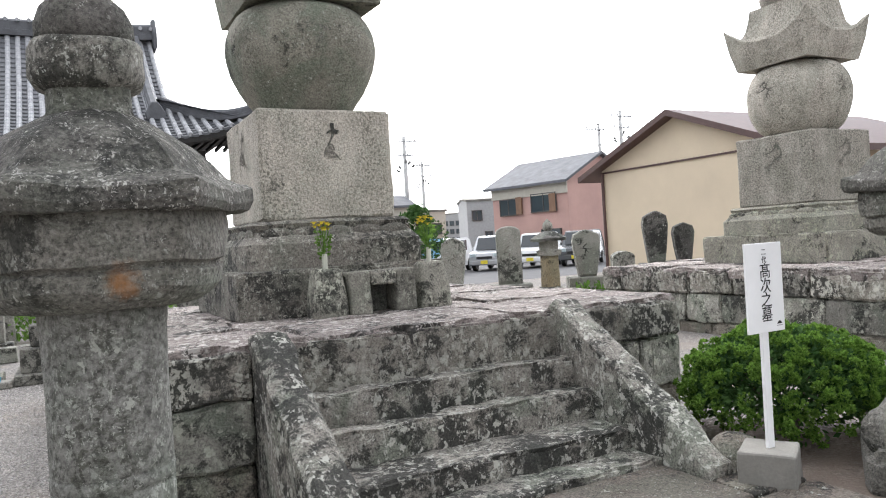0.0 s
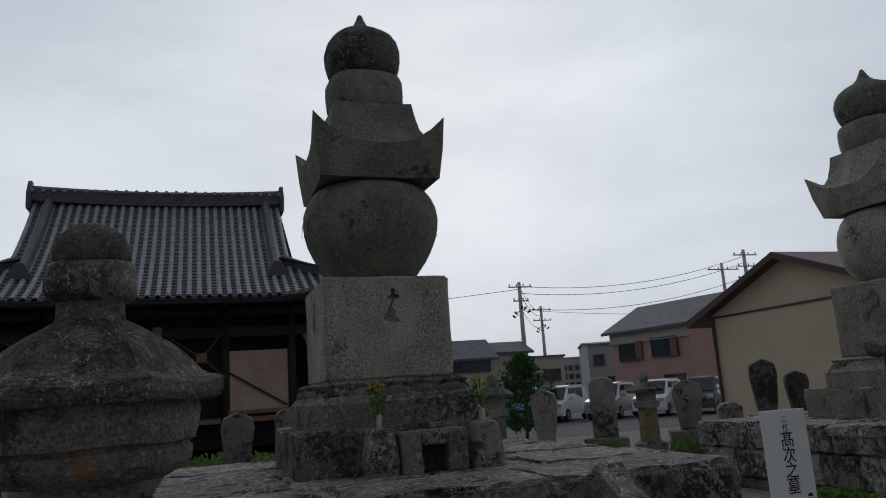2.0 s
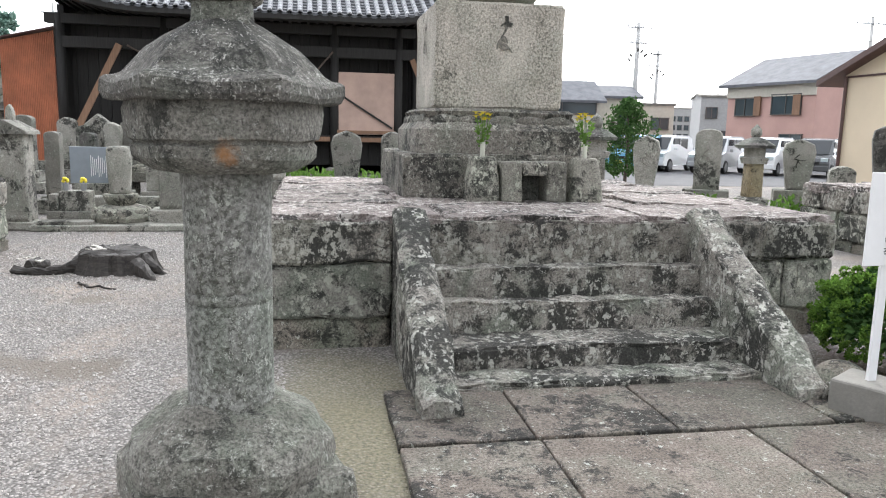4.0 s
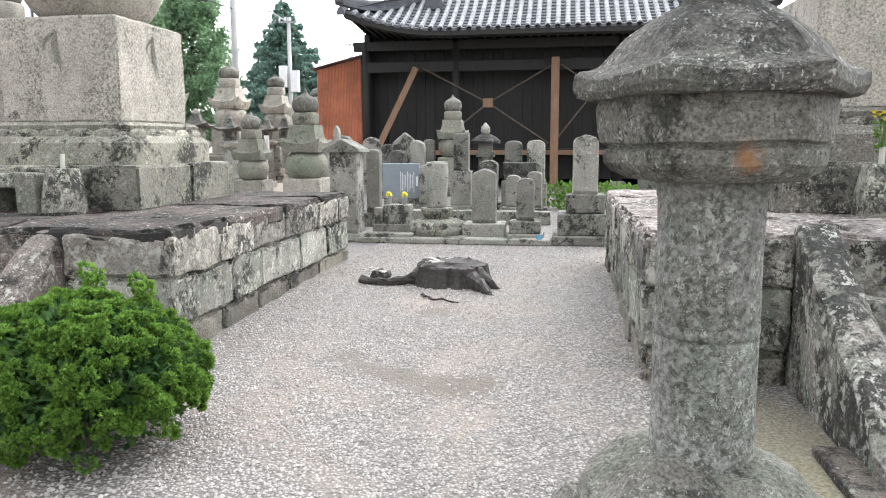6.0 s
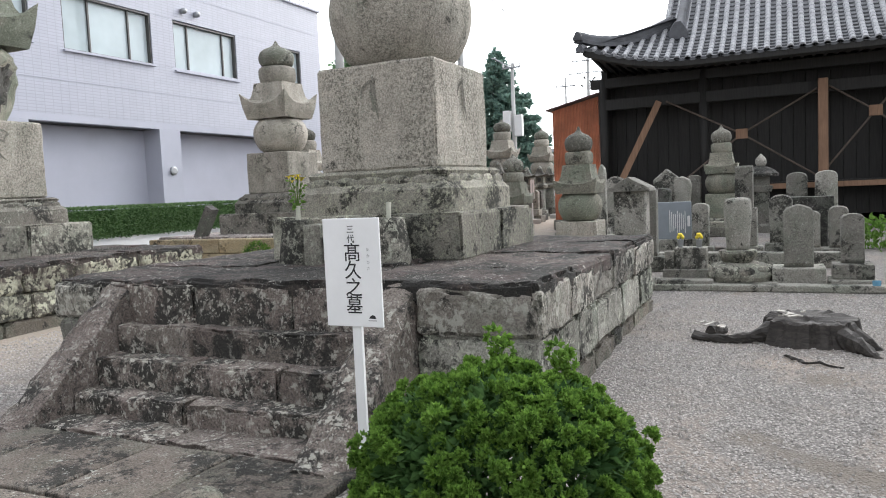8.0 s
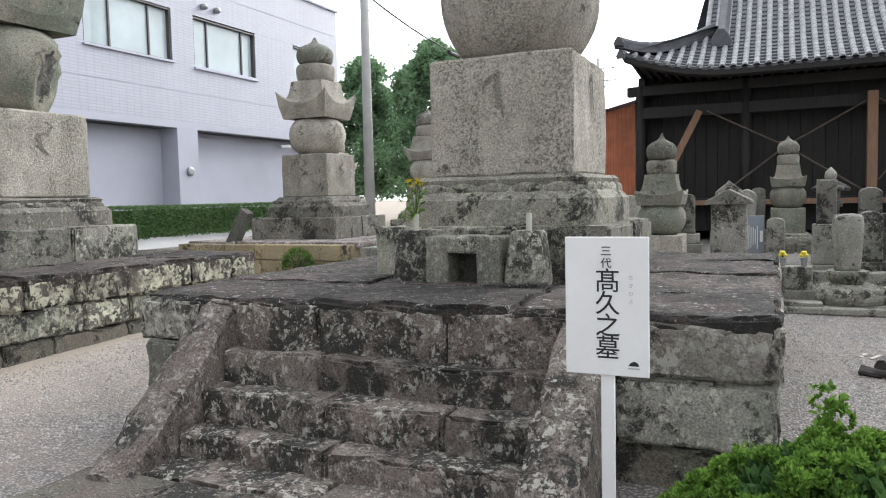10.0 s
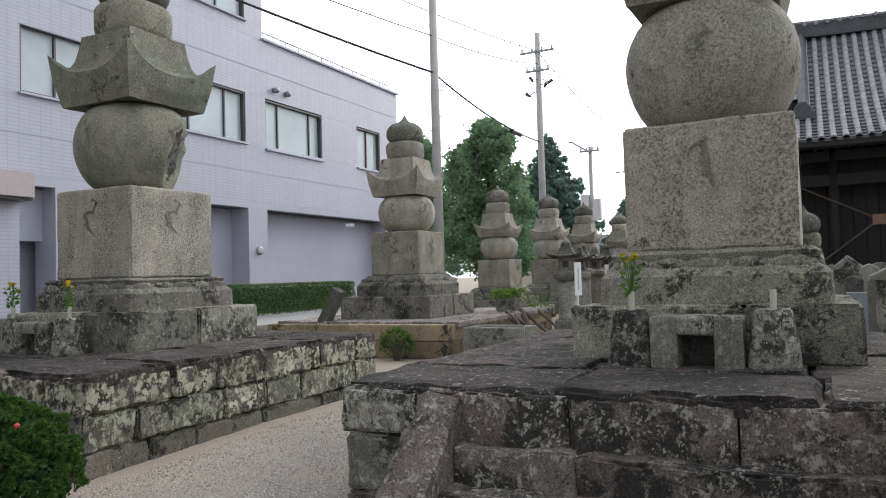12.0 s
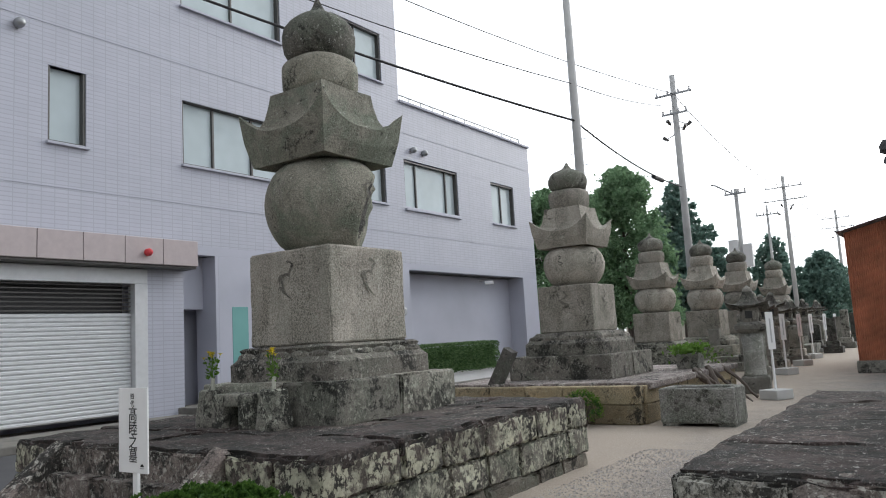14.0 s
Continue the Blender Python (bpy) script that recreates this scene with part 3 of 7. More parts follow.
def ground():
    xs = [-600, -100, -30, -20] + [-16 + 2 * i for i in range(19)] + [30, 100, 600]
    ys = [-600, -100, -20, -4, 0, 2] + [4 + 0.5 * i for i in range(9)] + [9, 11, 14, 20, 40, 100, 600]
    V = [(x, y, ground_z(y)) for y in ys for x in xs]
    n = len(xs)
    F = [(j * n + i, j * n + i + 1, (j + 1) * n + i + 1, (j + 1) * n + i) for j in range(len(ys) - 1) for i in range(n - 1)]
    tagged(mesh_part("ground", V, F, "gravel"), "pale crushed gravel ground between the tombs", "gravel", kind="structure")


def patch(name, x0, x1, y0, y1, z, mat, label, category, wav=0.0, seed=1):
    """A thin ground sheet with a ragged outline."""
    bm = bmesh.new()
    pts = []
    for i in range(48):
        a = 2 * math.pi * i / 48
        x, y = math.cos(a), math.sin(a)
        k = 1 / max(abs(x), abs(y)) if not wav else 1 + wav * noise.noise((x * 2 + seed, y * 2, seed))
        pts.append(bm.verts.new(((x0 + x1) / 2 + x * k * (x1 - x0) / 2, (y0 + y1) / 2 + y * k * (y1 - y0) / 2, z)))
    bm.faces.new(pts)
    return tagged(part(name, bm, mat), label, category, kind="structure")


def pebbles():
    """Loose crushed stone over the aisle that the camera passes."""
    rng = np.random.default_rng(4)
    n = 60000
    x, y = rng.uniform(-9.9, 0.3, n), rng.uniform(0.6, 10.6, n)
    keep = (((x > -3.1) & (x < 0.15)) | ((x > -10.0) & (x < -7.6)) | ((y < 4.4) & (x > -4.0)))
    for cx, cy, rr in MUD_ARC:
        keep &= (np.hypot(x - cx, y - cy) > rr * 0.5) | (rng.random(len(x)) < 0.25)
    x, y = x[keep], y[keep]
    n = len(x)
    s = rng.uniform(0.007, 0.016, n)[:, None, None]
    oct_v = np.array([[1, 0, 0], [0, 1, 0], [-1, 0, 0], [0, -1, 0], [0, 0, 0.8], [0, 0, -0.4]])
    V = oct_v[None] * s * rng.uniform(0.6, 1.4, (n, 6, 1))
    a = rng.uniform(0, 6.28, n)
    c, d = np.cos(a)[:, None], np.sin(a)[:, None]
    V = np.stack([V[..., 0] * c - V[..., 1] * d, V[..., 0] * d + V[..., 1] * c, V[..., 2]], -1)
    V += np.stack([x, y, 0.002 - 0.1 * np.clip((7.0 - y) / 3.0, 0, 1)], -1)[:, None]
    f = np.array([[0, 1, 4], [1, 2, 4], [2, 3, 4], [3, 0, 4], [1, 0, 5], [2, 1, 5], [3, 2, 5], [0, 3, 5]])
    F = (np.arange(n)[:, None, None] * 6 + f[None]).reshape(-1, 3)
    ob = mesh_part("gravel_stones", V.reshape(-1, 3).tolist(), F.tolist(), "pebble")
    tagged(ob, "loose pale grey crushed gravel stones", "gravel", kind="stuff")


# ---- tomb platforms ----
def platform(x0, x1, y0, y1, top, seed, steps_x, label, flight=((0.16, 0.53), (0.39, 0.32), (0.61, 0.1), (0.92, -0.05)), mats=("platform", "slab", "step"), lift=0.03, foot=1.1, cheek=0.24, run_len=(0.75, 1.5)):
    """A dry-laid stone platform: footing, wall stones in courses, worn top slabs, and a flight of steps between sloping cheeks; flight lists how far each step reaches out, and its height."""
    rng = random.Random(seed)
    P = thing("tomb_platform", ((x0 + x1) / 2, (y0 + y1) / 2, 0), label, "stone platform", "tomb platforms")
    ox, oy = (x0 + x1) / 2, (y0 + y1) / 2
    part("core", box((0, 0, (top - 0.1) / 2), (x1 - x0 - 0.5, y1 - y0 - 0.5, top - 0.1)), "plinth", P)
    sx0, sx1 = steps_x
    cap = 0.33
    courses = [(-0.14, 0.15, "plinth", 0.02), (0.15, top - cap, "platform_low_dark" if mats[0] == "platform_dark" else "platform_low", 0.0), (top - cap, top - 0.02, mats[0], -0.03)]

    def run(a0, a1, fixed, axis, inward):
        for z0, z1, mat, out in courses:
            a = a0
            while a < a1 - 0.05:
                ln = min(rng.uniform(0.55, 1.15), a1 - a)
                if a1 - a - ln < 0.3:
                    ln = a1 - a
                jut = rng.uniform(-0.015, 0.02) - out * 0.6
                dep = 0.34
                m = a + ln / 2
                off = fixed + inward * (dep / 2 - jut * 0.8)
                c = (m - ox, off - oy, (z0 + z1) / 2) if axis == "x" else (off - ox, m - oy, (z0 + z1) / 2)
                s = (ln - 0.012, dep, z1 - z0 - 0.008) if axis == "x" else (dep, ln - 0.012, z1 - z0 - 0.008)
                n = (max(3, int(ln / 0.06)), 3, 5) if axis == "x" else (3, max(3, int(ln / 0.06)), 5)
                part("wall_stone", box(c, s, rng.uniform(0.018, 0.034), n, amp=0.024, freq=4.5, seed=rng.random() * 50, chip=0.1), mat, P)
                a += ln

    run(x0, sx0, y0, "x", 1)
    run(sx1, x1, y0, "x", 1)
    run(y0, y1, x0, "y", 1)
    run(y0, y1, x1, "y", -1)
    run(x0, x1, y1, "x", -1)
    # top slabs, uneven, joints open
    ys = [y0 + 0.0, y0 + 0.95, y0 + 2.2, y0 + 3.4, y1 + 0.02]
    for ya, yb in zip(ys, ys[1:]):
        a = x0 - 0.02
        while a < x1:
            ln = min(rng.uniform(0.9, 1.6), x1 + 0.02 - a)
            if x1 + 0.02 - a - ln < 0.5:
                ln = x1 + 0.02 - a
            s = (ln - 0.015, yb - ya - 0.015, 0.16)
            c = (a + ln / 2 - ox, (ya + yb) / 2 - oy, top - 0.06 + rng.uniform(-0.008, 0.01))
            part("top_slab", box(c, s, 0.035, (max(3, int(ln / 0.08)), max(3, int((yb - ya) / 0.08)), 1), chip=0.12, amp=0.022, freq=3.2, seed=rng.random() * 60, tilt=rng.uniform(-0.5, 0.5)), mats[1], P)
            a += ln
    # steps
    back = 0.0
    for out, z in flight:
        a, e = sx0 + cheek - 0.02, sx1 - cheek + 0.02
        deep, high = out - back + 0.14, min(0.3, z + 0.16)
        while a < e - 0.01:
            ln = min(rng.uniform(*run_len), e - a)
            if e - a - ln < 0.45:
                ln = e - a
            part("step_stone", box((a + ln / 2 - ox, y0 - out + deep / 2 - oy, z - high / 2), (ln - 0.012, deep + rng.uniform(-0.02, 0.0), high), 0.02, (max(3, int(ln / 0.05)), 4, 4), amp=0.02, chip=0.1, freq=5, seed=rng.random() * 70), mats[2], P)
            a += ln
        back = out
    a, e = sx0 + 0.2, sx1 - 0.2
    while a < e - 0.01:
        ln = min(rng.uniform(*run_len) * 0.8, e - a)
        if e - a - ln < 0.4:
            ln = e - a
        part("riser_stone", box((a + ln / 2 - ox, y0 + 0.14 - oy, (top + flight[0][1]) / 2 - 0.04), (ln - 0.012, 0.3, top - flight[0][1] + 0.04), 0.018, (max(3, int(ln / 0.06)), 3, 3), amp=0.015, chip=0.09, freq=4.5, seed=rng.random() * 80), mats[2] if mats[1] == "slab_dark" else mats[0], P)
        a += ln
    # sloping cheek stones
    slope = (top + 0.02 - flight[-1][1]) / (foot - 0.1)
    for cx in (sx0 + cheek / 2, sx1 - cheek / 2):
        bm = bmesh.new()
        rings = []
        for k in range(25):
            d = foot * k / 24
            y, z = y0 + 0.1 - d * (1 + 0.1 / foot), max(-0.02, top + 0.004 + lift - max(0.0, d - 0.06) * slope) if k else top + 0.004
            h = cheek / 2
            rg = [(cx - h, y, -0.14), (cx + h, y, -0.14), (cx + h, y, z * 0.5 - 0.05), (cx + h, y, z - 0.035), (cx + h * 0.6, y, z), (cx, y, z + 0.006), (cx - h * 0.6, y, z), (cx - h, y, z - 0.035), (cx - h, y, z * 0.5 - 0.05)]
            rings.append([Vector((px - ox, py - oy, pz)) + (wobble((px, py, pz), 5, 0.03, seed) + wobble((px, py, pz), 13, 0.014, seed) if pz > -0.1 else Vector()) for px, py, pz in rg])
        loft(bm, rings)
        bmesh.ops.recalc_face_normals(bm, faces=bm.faces)
        part("cheek_stone", bm, mats[2], P)
    return P


# ---- five-ring towers ----
def roof_stone(s, z, h, b0, b1, top, rise, corner, mid):
    """The roof of a five-ring tower: a square block that flares upwards, its corners drawn up to points, its top hollowed."""
    bm = bmesh.new()
    n = 10

    def sq(half, zf):
        out = []
        for side in range(4):
            for i in range(n):
                u = -1 + 2 * i / n
                k = abs(u) ** 2.7
                x, y = [(u, -1), (1, u), (-u, 1), (-1, -u)][side]
                bulge = 1 + 0.035 * k
                out.append((x * half * bulge * s, y * half * bulge * s, zf(k) * s))
        return out

    rings = [sq(b0 * 0.55, lambda k: z + 0.03), sq(b0, lambda k: z + rise * k * k), sq(b0 + (b1 - b0) * 0.62, lambda k: z + mid * 0.45 + (rise * k * k + (corner - mid) * k) * 0.5), sq(b1, lambda k: z + mid + (corner - mid) * k)]
    for t in (0.12, 0.3, 0.5, 0.7, 0.88, 1.0):
        half = b1 + (top - b1) * (t ** 0.62)
        zc = z + mid + (h - mid) * (t ** 2.5)
        rings.append(sq(half, lambda k, zc=zc, t=t: zc + (corner - mid) * k * max(0.0, 1 - t * 1.3) ** 1.6))
    loft(bm, rings)
    return bm


def ring_tower(x, y, z, s, label, seed=1, foot=(1.2, 0.42), lotus=(0.95, 0.38), mats=("tower", "tower_dark"), rz=0.0, base=True, letters=True, name="five_ring_tower", group="five-ring towers", girth=0.7, chip=False, foot_mat="lotus", lotus_mat="lotus", eave=(0.57, 0.685, 0.42, 0.0, 0.66, 0.36), cube=1.03, ball=1.05, tip=0.85, jar=False):
    T = thing(name, (x, y, z), label, "stone tower", group, rz=rz)
    rng = random.Random(seed)
    a, b = mats
    zc = 0.0
    if base:
        fh, fz = foot
        for sx, w in ((-1, 0.62), (1, 0.38)):
            c = (-fh * s + w * fh * s if sx < 0 else fh * s - w * fh * s)
            for sy in (-1, 1):
                part("foot_stone", box((c, sy * fh * s / 2, fz * s / 2), (2 * w * fh * s - 0.01, fh * s - 0.01, fz * s), 0.025, (12, 12, 6), amp=0.014, chip=0.07, seed=rng.random() * 40), foot_mat, T)
        lh, lz = lotus
        z0 = fz * s
        part("lotus_base", turned([(z0, lh * s), (z0 + lz * s * 0.52, lh * s), (z0 + lz * s * 0.58, lh * s * 0.97), (z0 + lz * s * 0.8, lh * s * 0.88), (z0 + lz * s * 0.93, 0.78 * s), (z0 + lz * s, 0.74 * s)], 14, 64, amp=0.012, seed=seed), lotus_mat, T)
        # petals along the sloping shoulder
        for side in range(4):
            m = Matrix.Rotation(math.pi / 2 * side, 3, "Z")
            for i in range(5):
                u = (-1 + (2 * i + 1) / 5) * 0.84 * lh * s
                bm = bmesh.new()
                bmesh.ops.create_icosphere(bm, subdivisions=2, radius=1.0)
                for v in bm.verts:
                    v.co = m @ Vector((u + v.co.x * 0.175 * s * lh, -lh * s * 0.905 + v.co.y * 0.026 * s, z0 + lz * s * 0.72 + v.co.z * lz * s * 0.14))
                part("petal", bm, lotus_mat, T)
        zc = z0 + lz * s
    ch = cube * s
    part("cube_stone", box((0, 0, zc + ch / 2), (1.3 * s, 1.3 * s, ch), 0.025 * s, (16, 16, 14), amp=0.008, chip=0.03, seed=seed), a, T)
    z1 = zc + ch
    full = ((0, 0.6), (0.04, 0.69), (0.1, 0.785), (0.18, 0.86), (0.27, 0.92), (0.37, 0.965), (0.47, 0.99), (0.57, 1.0), (0.67, 0.985), (0.77, 0.945), (0.87, 0.87), (0.95, 0.77), (1.0, 0.66))
    sph = [(z1 + t * ball * s, girth * s * k) for t, k in full if not jar] + [(z1 + t * ball * s, girth * s * k) for t, k in ((0, 0.56), (0.06, 0.64), (0.12, 0.69), (0.22, 0.79), (0.32, 0.87), (0.44, 0.945), (0.55, 0.985), (0.65, 1.0), (0.76, 0.985), (0.86, 0.93), (0.93, 0.86), (0.98, 0.76), (1.0, 0.66)) if jar]
    bm = turned(sph, 2.25, 56, amp=0.012, seed=seed + 2, freq=2)
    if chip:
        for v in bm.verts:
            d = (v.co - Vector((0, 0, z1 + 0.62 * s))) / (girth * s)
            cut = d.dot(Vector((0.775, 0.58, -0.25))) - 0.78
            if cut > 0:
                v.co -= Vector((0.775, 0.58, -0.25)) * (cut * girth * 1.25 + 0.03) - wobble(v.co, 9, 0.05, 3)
    globe = part("sphere_stone", bm, b, T, smooth=True)
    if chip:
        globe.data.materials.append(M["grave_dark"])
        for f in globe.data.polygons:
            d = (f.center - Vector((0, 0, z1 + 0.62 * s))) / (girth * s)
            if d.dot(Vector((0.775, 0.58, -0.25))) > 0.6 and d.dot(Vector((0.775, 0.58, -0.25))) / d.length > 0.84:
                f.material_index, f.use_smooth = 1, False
    z2 = z1 + (ball - 0.015) * s
    bm = roof_stone(s, z2 / s, 0.91, *eave)
    for v in bm.verts:
        v.co += wobble(v.co, 4, 0.007, seed)
    part("roof_stone", bm, b, T)
    z3 = z2 + 0.89 * s
    bowl = ((0, 0.37), (0.04, 0.405), (0.1, 0.425), (0.25, 0.435), (0.36, 0.43), (0.41, 0.405), (0.44, 0.36))
    part("bowl_stone", turned([(z3 + h * s, r * s) for h, r in bowl], 2.6, 40, amp=0.01, seed=seed), b, T, smooth=True)
    z4 = z3 + 0.435 * s
    jewel = ((0, 0.3), (0.06, 0.375), (0.14, 0.41), (0.26, 0.432), (0.39, 0.435), (0.5, 0.41), (0.59, 0.36), (0.66, 0.29), (0.71, 0.21), (0.755, 0.14), (0.82, 0.085), (0.9, 0.05), (0.97, 0.03), (1.0, 0.01))
    part("jewel_stone", turned([(z4 + h * tip * s, r * s) for h, r in jewel], 2.3, 36, amp=0.01, seed=seed), "jewel", T, smooth=True)
    if letters:
        hw = 0.65 * s
        for o, u in (((0, -hw, 0), (1, 0, 0)), ((-hw, 0, 0), (0, -1, 0)), ((hw, 0, 0), (0, 1, 0))):
            off = Vector(o) * 1.004
            bm = bmesh.new()
            glyph(bm, (off.x, off.y, zc + ch * 0.68), u, (0, 0, 1), 0.4 * s, seed + 3, 8, 0.008)
            part("carved_letter", bm, "carved", T)
            bm = bmesh.new()
            off = Vector(o).normalized() * (girth * s * 0.985)
            glyph(bm, (off.x, off.y, z1 + ball * 0.6 * s), u, (0, 0, 1), 0.26 * s, seed + 11, 7, 0.012)
            part("carved_letter", bm, "carved", T)
    return T


# ---- offerings before a tower ----
def flower_vase(x, y, z, seed, flower="petal", h=0.42, flowers=True):
    V = thing("flower_vase", (x, y, z), "squat grey stone flower vase " + ("holding yellow flowers" if flowers else "standing empty") + " before a tomb", "stone vase", "stone flower vases")
    bm = bmesh.new()
    prof = [(0.0, 0.16), (0.05, 0.165), (h * 0.5, 0.15), (h * 0.8, 0.13), (h - 0.02, 0.12), (h, 0.105), (h, 0.055), (h - 0.1, 0.05)]
    rings = [[Vector(q) + wobble(q, 6, 0.008, seed) for q in ring(zz, r, None, 4, 28)] for zz, r in prof]
    for q in rings[0] + rings[1]:
        if abs(q.x) < 0.09:
            q.z += 0.045 * (1 - (q.x / 0.09) ** 2) if q.z < 0.03 else 0.02 * (1 - (q.x / 0.09) ** 2)
    loft(bm, rings)
    part("body", bm, "lotus", V)
    bm = tube(bmesh.new(), [(0, 0, h - 0.08), (0.005, 0, h + 0.13)], 0.022, 10)
    part("inner_tube", bm, "bamboo", V)
    if flowers:
        rng = random.Random(seed)

        def place(r, c):
            t = r.uniform(0, 1, (c, 1))
            base = np.array([[0, 0, h + 0.1]]) + np.array([[0, 0, 0.24]]) * t
            out = r.normal(size=(c, 3)) * np.array([1, 1, 0.4])
            out /= np.linalg.norm(out, axis=1)[:, None]
            return base + out * 0.045 * (0.4 + t), out + np.array([[0, 0, 0.5]])

        leaves("leaves", "grass", V, 70, place, 0.03, seed)
        for k in range(10):
            c = (rng.uniform(-0.075, 0.075), rng.uniform(-0.06, 0.06), h + 0.37 + rng.uniform(-0.03, 0.05))
            tube_b = tube(bmesh.new(), [(0, 0, h + 0.1), c], 0.003, 5)
            part("stem", tube_b, "grass", V)
            bm = bmesh.new()
            for j in range(9):
                a = 6.28 * j / 9
                u = Vector((math.cos(a), math.sin(a), 0.35)) * 0.036
                w = Vector((-math.sin(a), math.cos(a), 0)) * 0.014
                vs = [bm.verts.new(Vector(c) + q) for q in (u * 0.1, u * 0.7 + w, u, u * 0.7 - w)]
                bm.faces.new(vs)
            bmesh.ops.create_icosphere(bm, subdivisions=1, radius=0.013, matrix=Matrix.Translation(c))
            part("blossom", bm, flower, V)
    return V


def censer(x, y, z, seed):
    C = thing("incense_stand", (x, y, z), "lichen-covered grey stone incense stand with a square opening", "incense stand", "stone incense stands")
    for dx in (-0.215, 0.215):
        part("side_block", box((dx, 0, 0.19), (0.19, 0.34, 0.38), 0.025, (3, 3, 4), amp=0.01, seed=seed + dx), "lotus", C)
    part("top_block", box((0, 0, 0.315), (0.25, 0.335, 0.13), 0.02, (3, 3, 2), amp=0.008, seed=seed), "lotus", C)
    part("back_block", box((0, 0.12, 0.13), (0.25, 0.08, 0.25), 0.01), "grave_dark", C)
    return C


# ---- stone lantern ----
def lantern(x, y, seed, rz=0.0):
    L = thing("stone_lantern", (x, y, 0), "weathered grey granite lantern with mossy hexagonal roof", "stone lantern", "stone lanterns", rz=rz)
    part("plinth", box((0, 0, 0.0), (0.86, 0.86, 0.28), 0.06, (8, 8, 3), amp=0.035, freq=3, seed=seed, rz=20, chip=0.1), "lantern_mid", L)
    part("bell_base", turned([(0.08, 0.40), (0.15, 0.425), (0.21, 0.42), (0.27, 0.385), (0.32, 0.325), (0.36, 0.27), (0.385, 0.235), (0.4, 0.19)], 2.5, 44, amp=0.045, freq=5.5, seed=seed), "lantern_mid", L, "eroded rounded bell-shaped base")
    post = [(0.34, 0.2), (0.37, 0.19), (0.385, 0.18), (0.6, 0.178), (0.82, 0.179), (0.826, 0.173), (0.832, 0.18), (0.866, 0.18), (0.872, 0.173), (0.88, 0.178), (1.1, 0.176), (1.3, 0.18), (1.31, 0.184), (1.345, 0.184), (1.37, 0.18)]
    part("post", turned(post, 2.0, 40, amp=0.004, freq=9, seed=seed), "lantern", L, smooth=True)
    def six(rows, amp):
        """Rings from round to six-sided, the corners lifted a little at the eave."""
        bm = bmesh.new()
        rings = []
        for z, r, hexed, lift in rows:
            rg = []
            for i in range(60):
                a = 2 * math.pi * i / 60
                m = (a + math.pi / 6) % (math.pi / 3) - math.pi / 6
                flat = math.cos(math.pi / 6) / math.cos(abs(m) - math.pi / 6)
                rr = r * (1 - hexed + hexed * flat * 1.05)
                q = Vector((rr * math.cos(a), rr * math.sin(a), z + lift * max(0, 1 - abs(m) / 0.3)))
                rg.append(q + wobble(q, 6, amp, seed) + wobble(q, 22, amp * 0.5, seed))
            rings.append(rg)
        loft(bm, rings)
        return bm

    mid = ((1.36, 0.2, 0, 0), (1.37, 0.29, 0.3, 0), (1.395, 0.335, 0.5, 0), (1.42, 0.358, 0.55, 0), (1.465, 0.364, 0.55, 0), (1.474, 0.35, 0.55, 0), (1.482, 0.352, 0.55, 0), (1.492, 0.374, 0.55, 0), (1.53, 0.382, 0.55, 0), (1.6, 0.382, 0.55, 0), (1.65, 0.372, 0.55, 0))
    part("middle_block", six(mid, 0.01), "lantern_mid", L, "grey middle block with rust-orange lichen patch")
    eave = ((1.648, 0.34, 0.7, 0), (1.632, 0.41, 1.0, 0), (1.634, 0.44, 1.0, 0.01), (1.655, 0.455, 1.0, 0.02), (1.695, 0.453, 1.0, 0.024), (1.712, 0.435, 1.0, 0.02), (1.728, 0.402, 1.0, 0.01), (1.752, 0.372, 1.0, 0), (1.795, 0.337, 0.95, 0), (1.845, 0.29, 0.85, 0), (1.89, 0.225, 0.7, 0), (1.925, 0.165, 0.5, 0), (1.95, 0.12, 0.2, 0))
    part("roof", six(eave, 0.009), "lantern_roof", L, "dark mossy hexagonal stone roof")
    part("neck", turned([(1.93, 0.13), (1.96, 0.12), (2.02, 0.118), (2.04, 0.125)], 2.6, 28, amp=0.008, seed=seed), "lantern_mid", L, smooth=True)
    part("collar", turned([(2.02, 0.12), (2.035, 0.15), (2.06, 0.163), (2.1, 0.165), (2.14, 0.164), (2.16, 0.155), (2.17, 0.12)], 2.2, 30, amp=0.012, freq=9, seed=seed), "lantern_mid", L, smooth=True)
    part("bud", turned([(2.15, 0.125), (2.18, 0.14), (2.22, 0.138), (2.27, 0.12), (2.31, 0.08), (2.335, 0.02)], 2.0, 28, amp=0.012, freq=9, seed=seed), "lantern_roof", L, smooth=True)
    return L


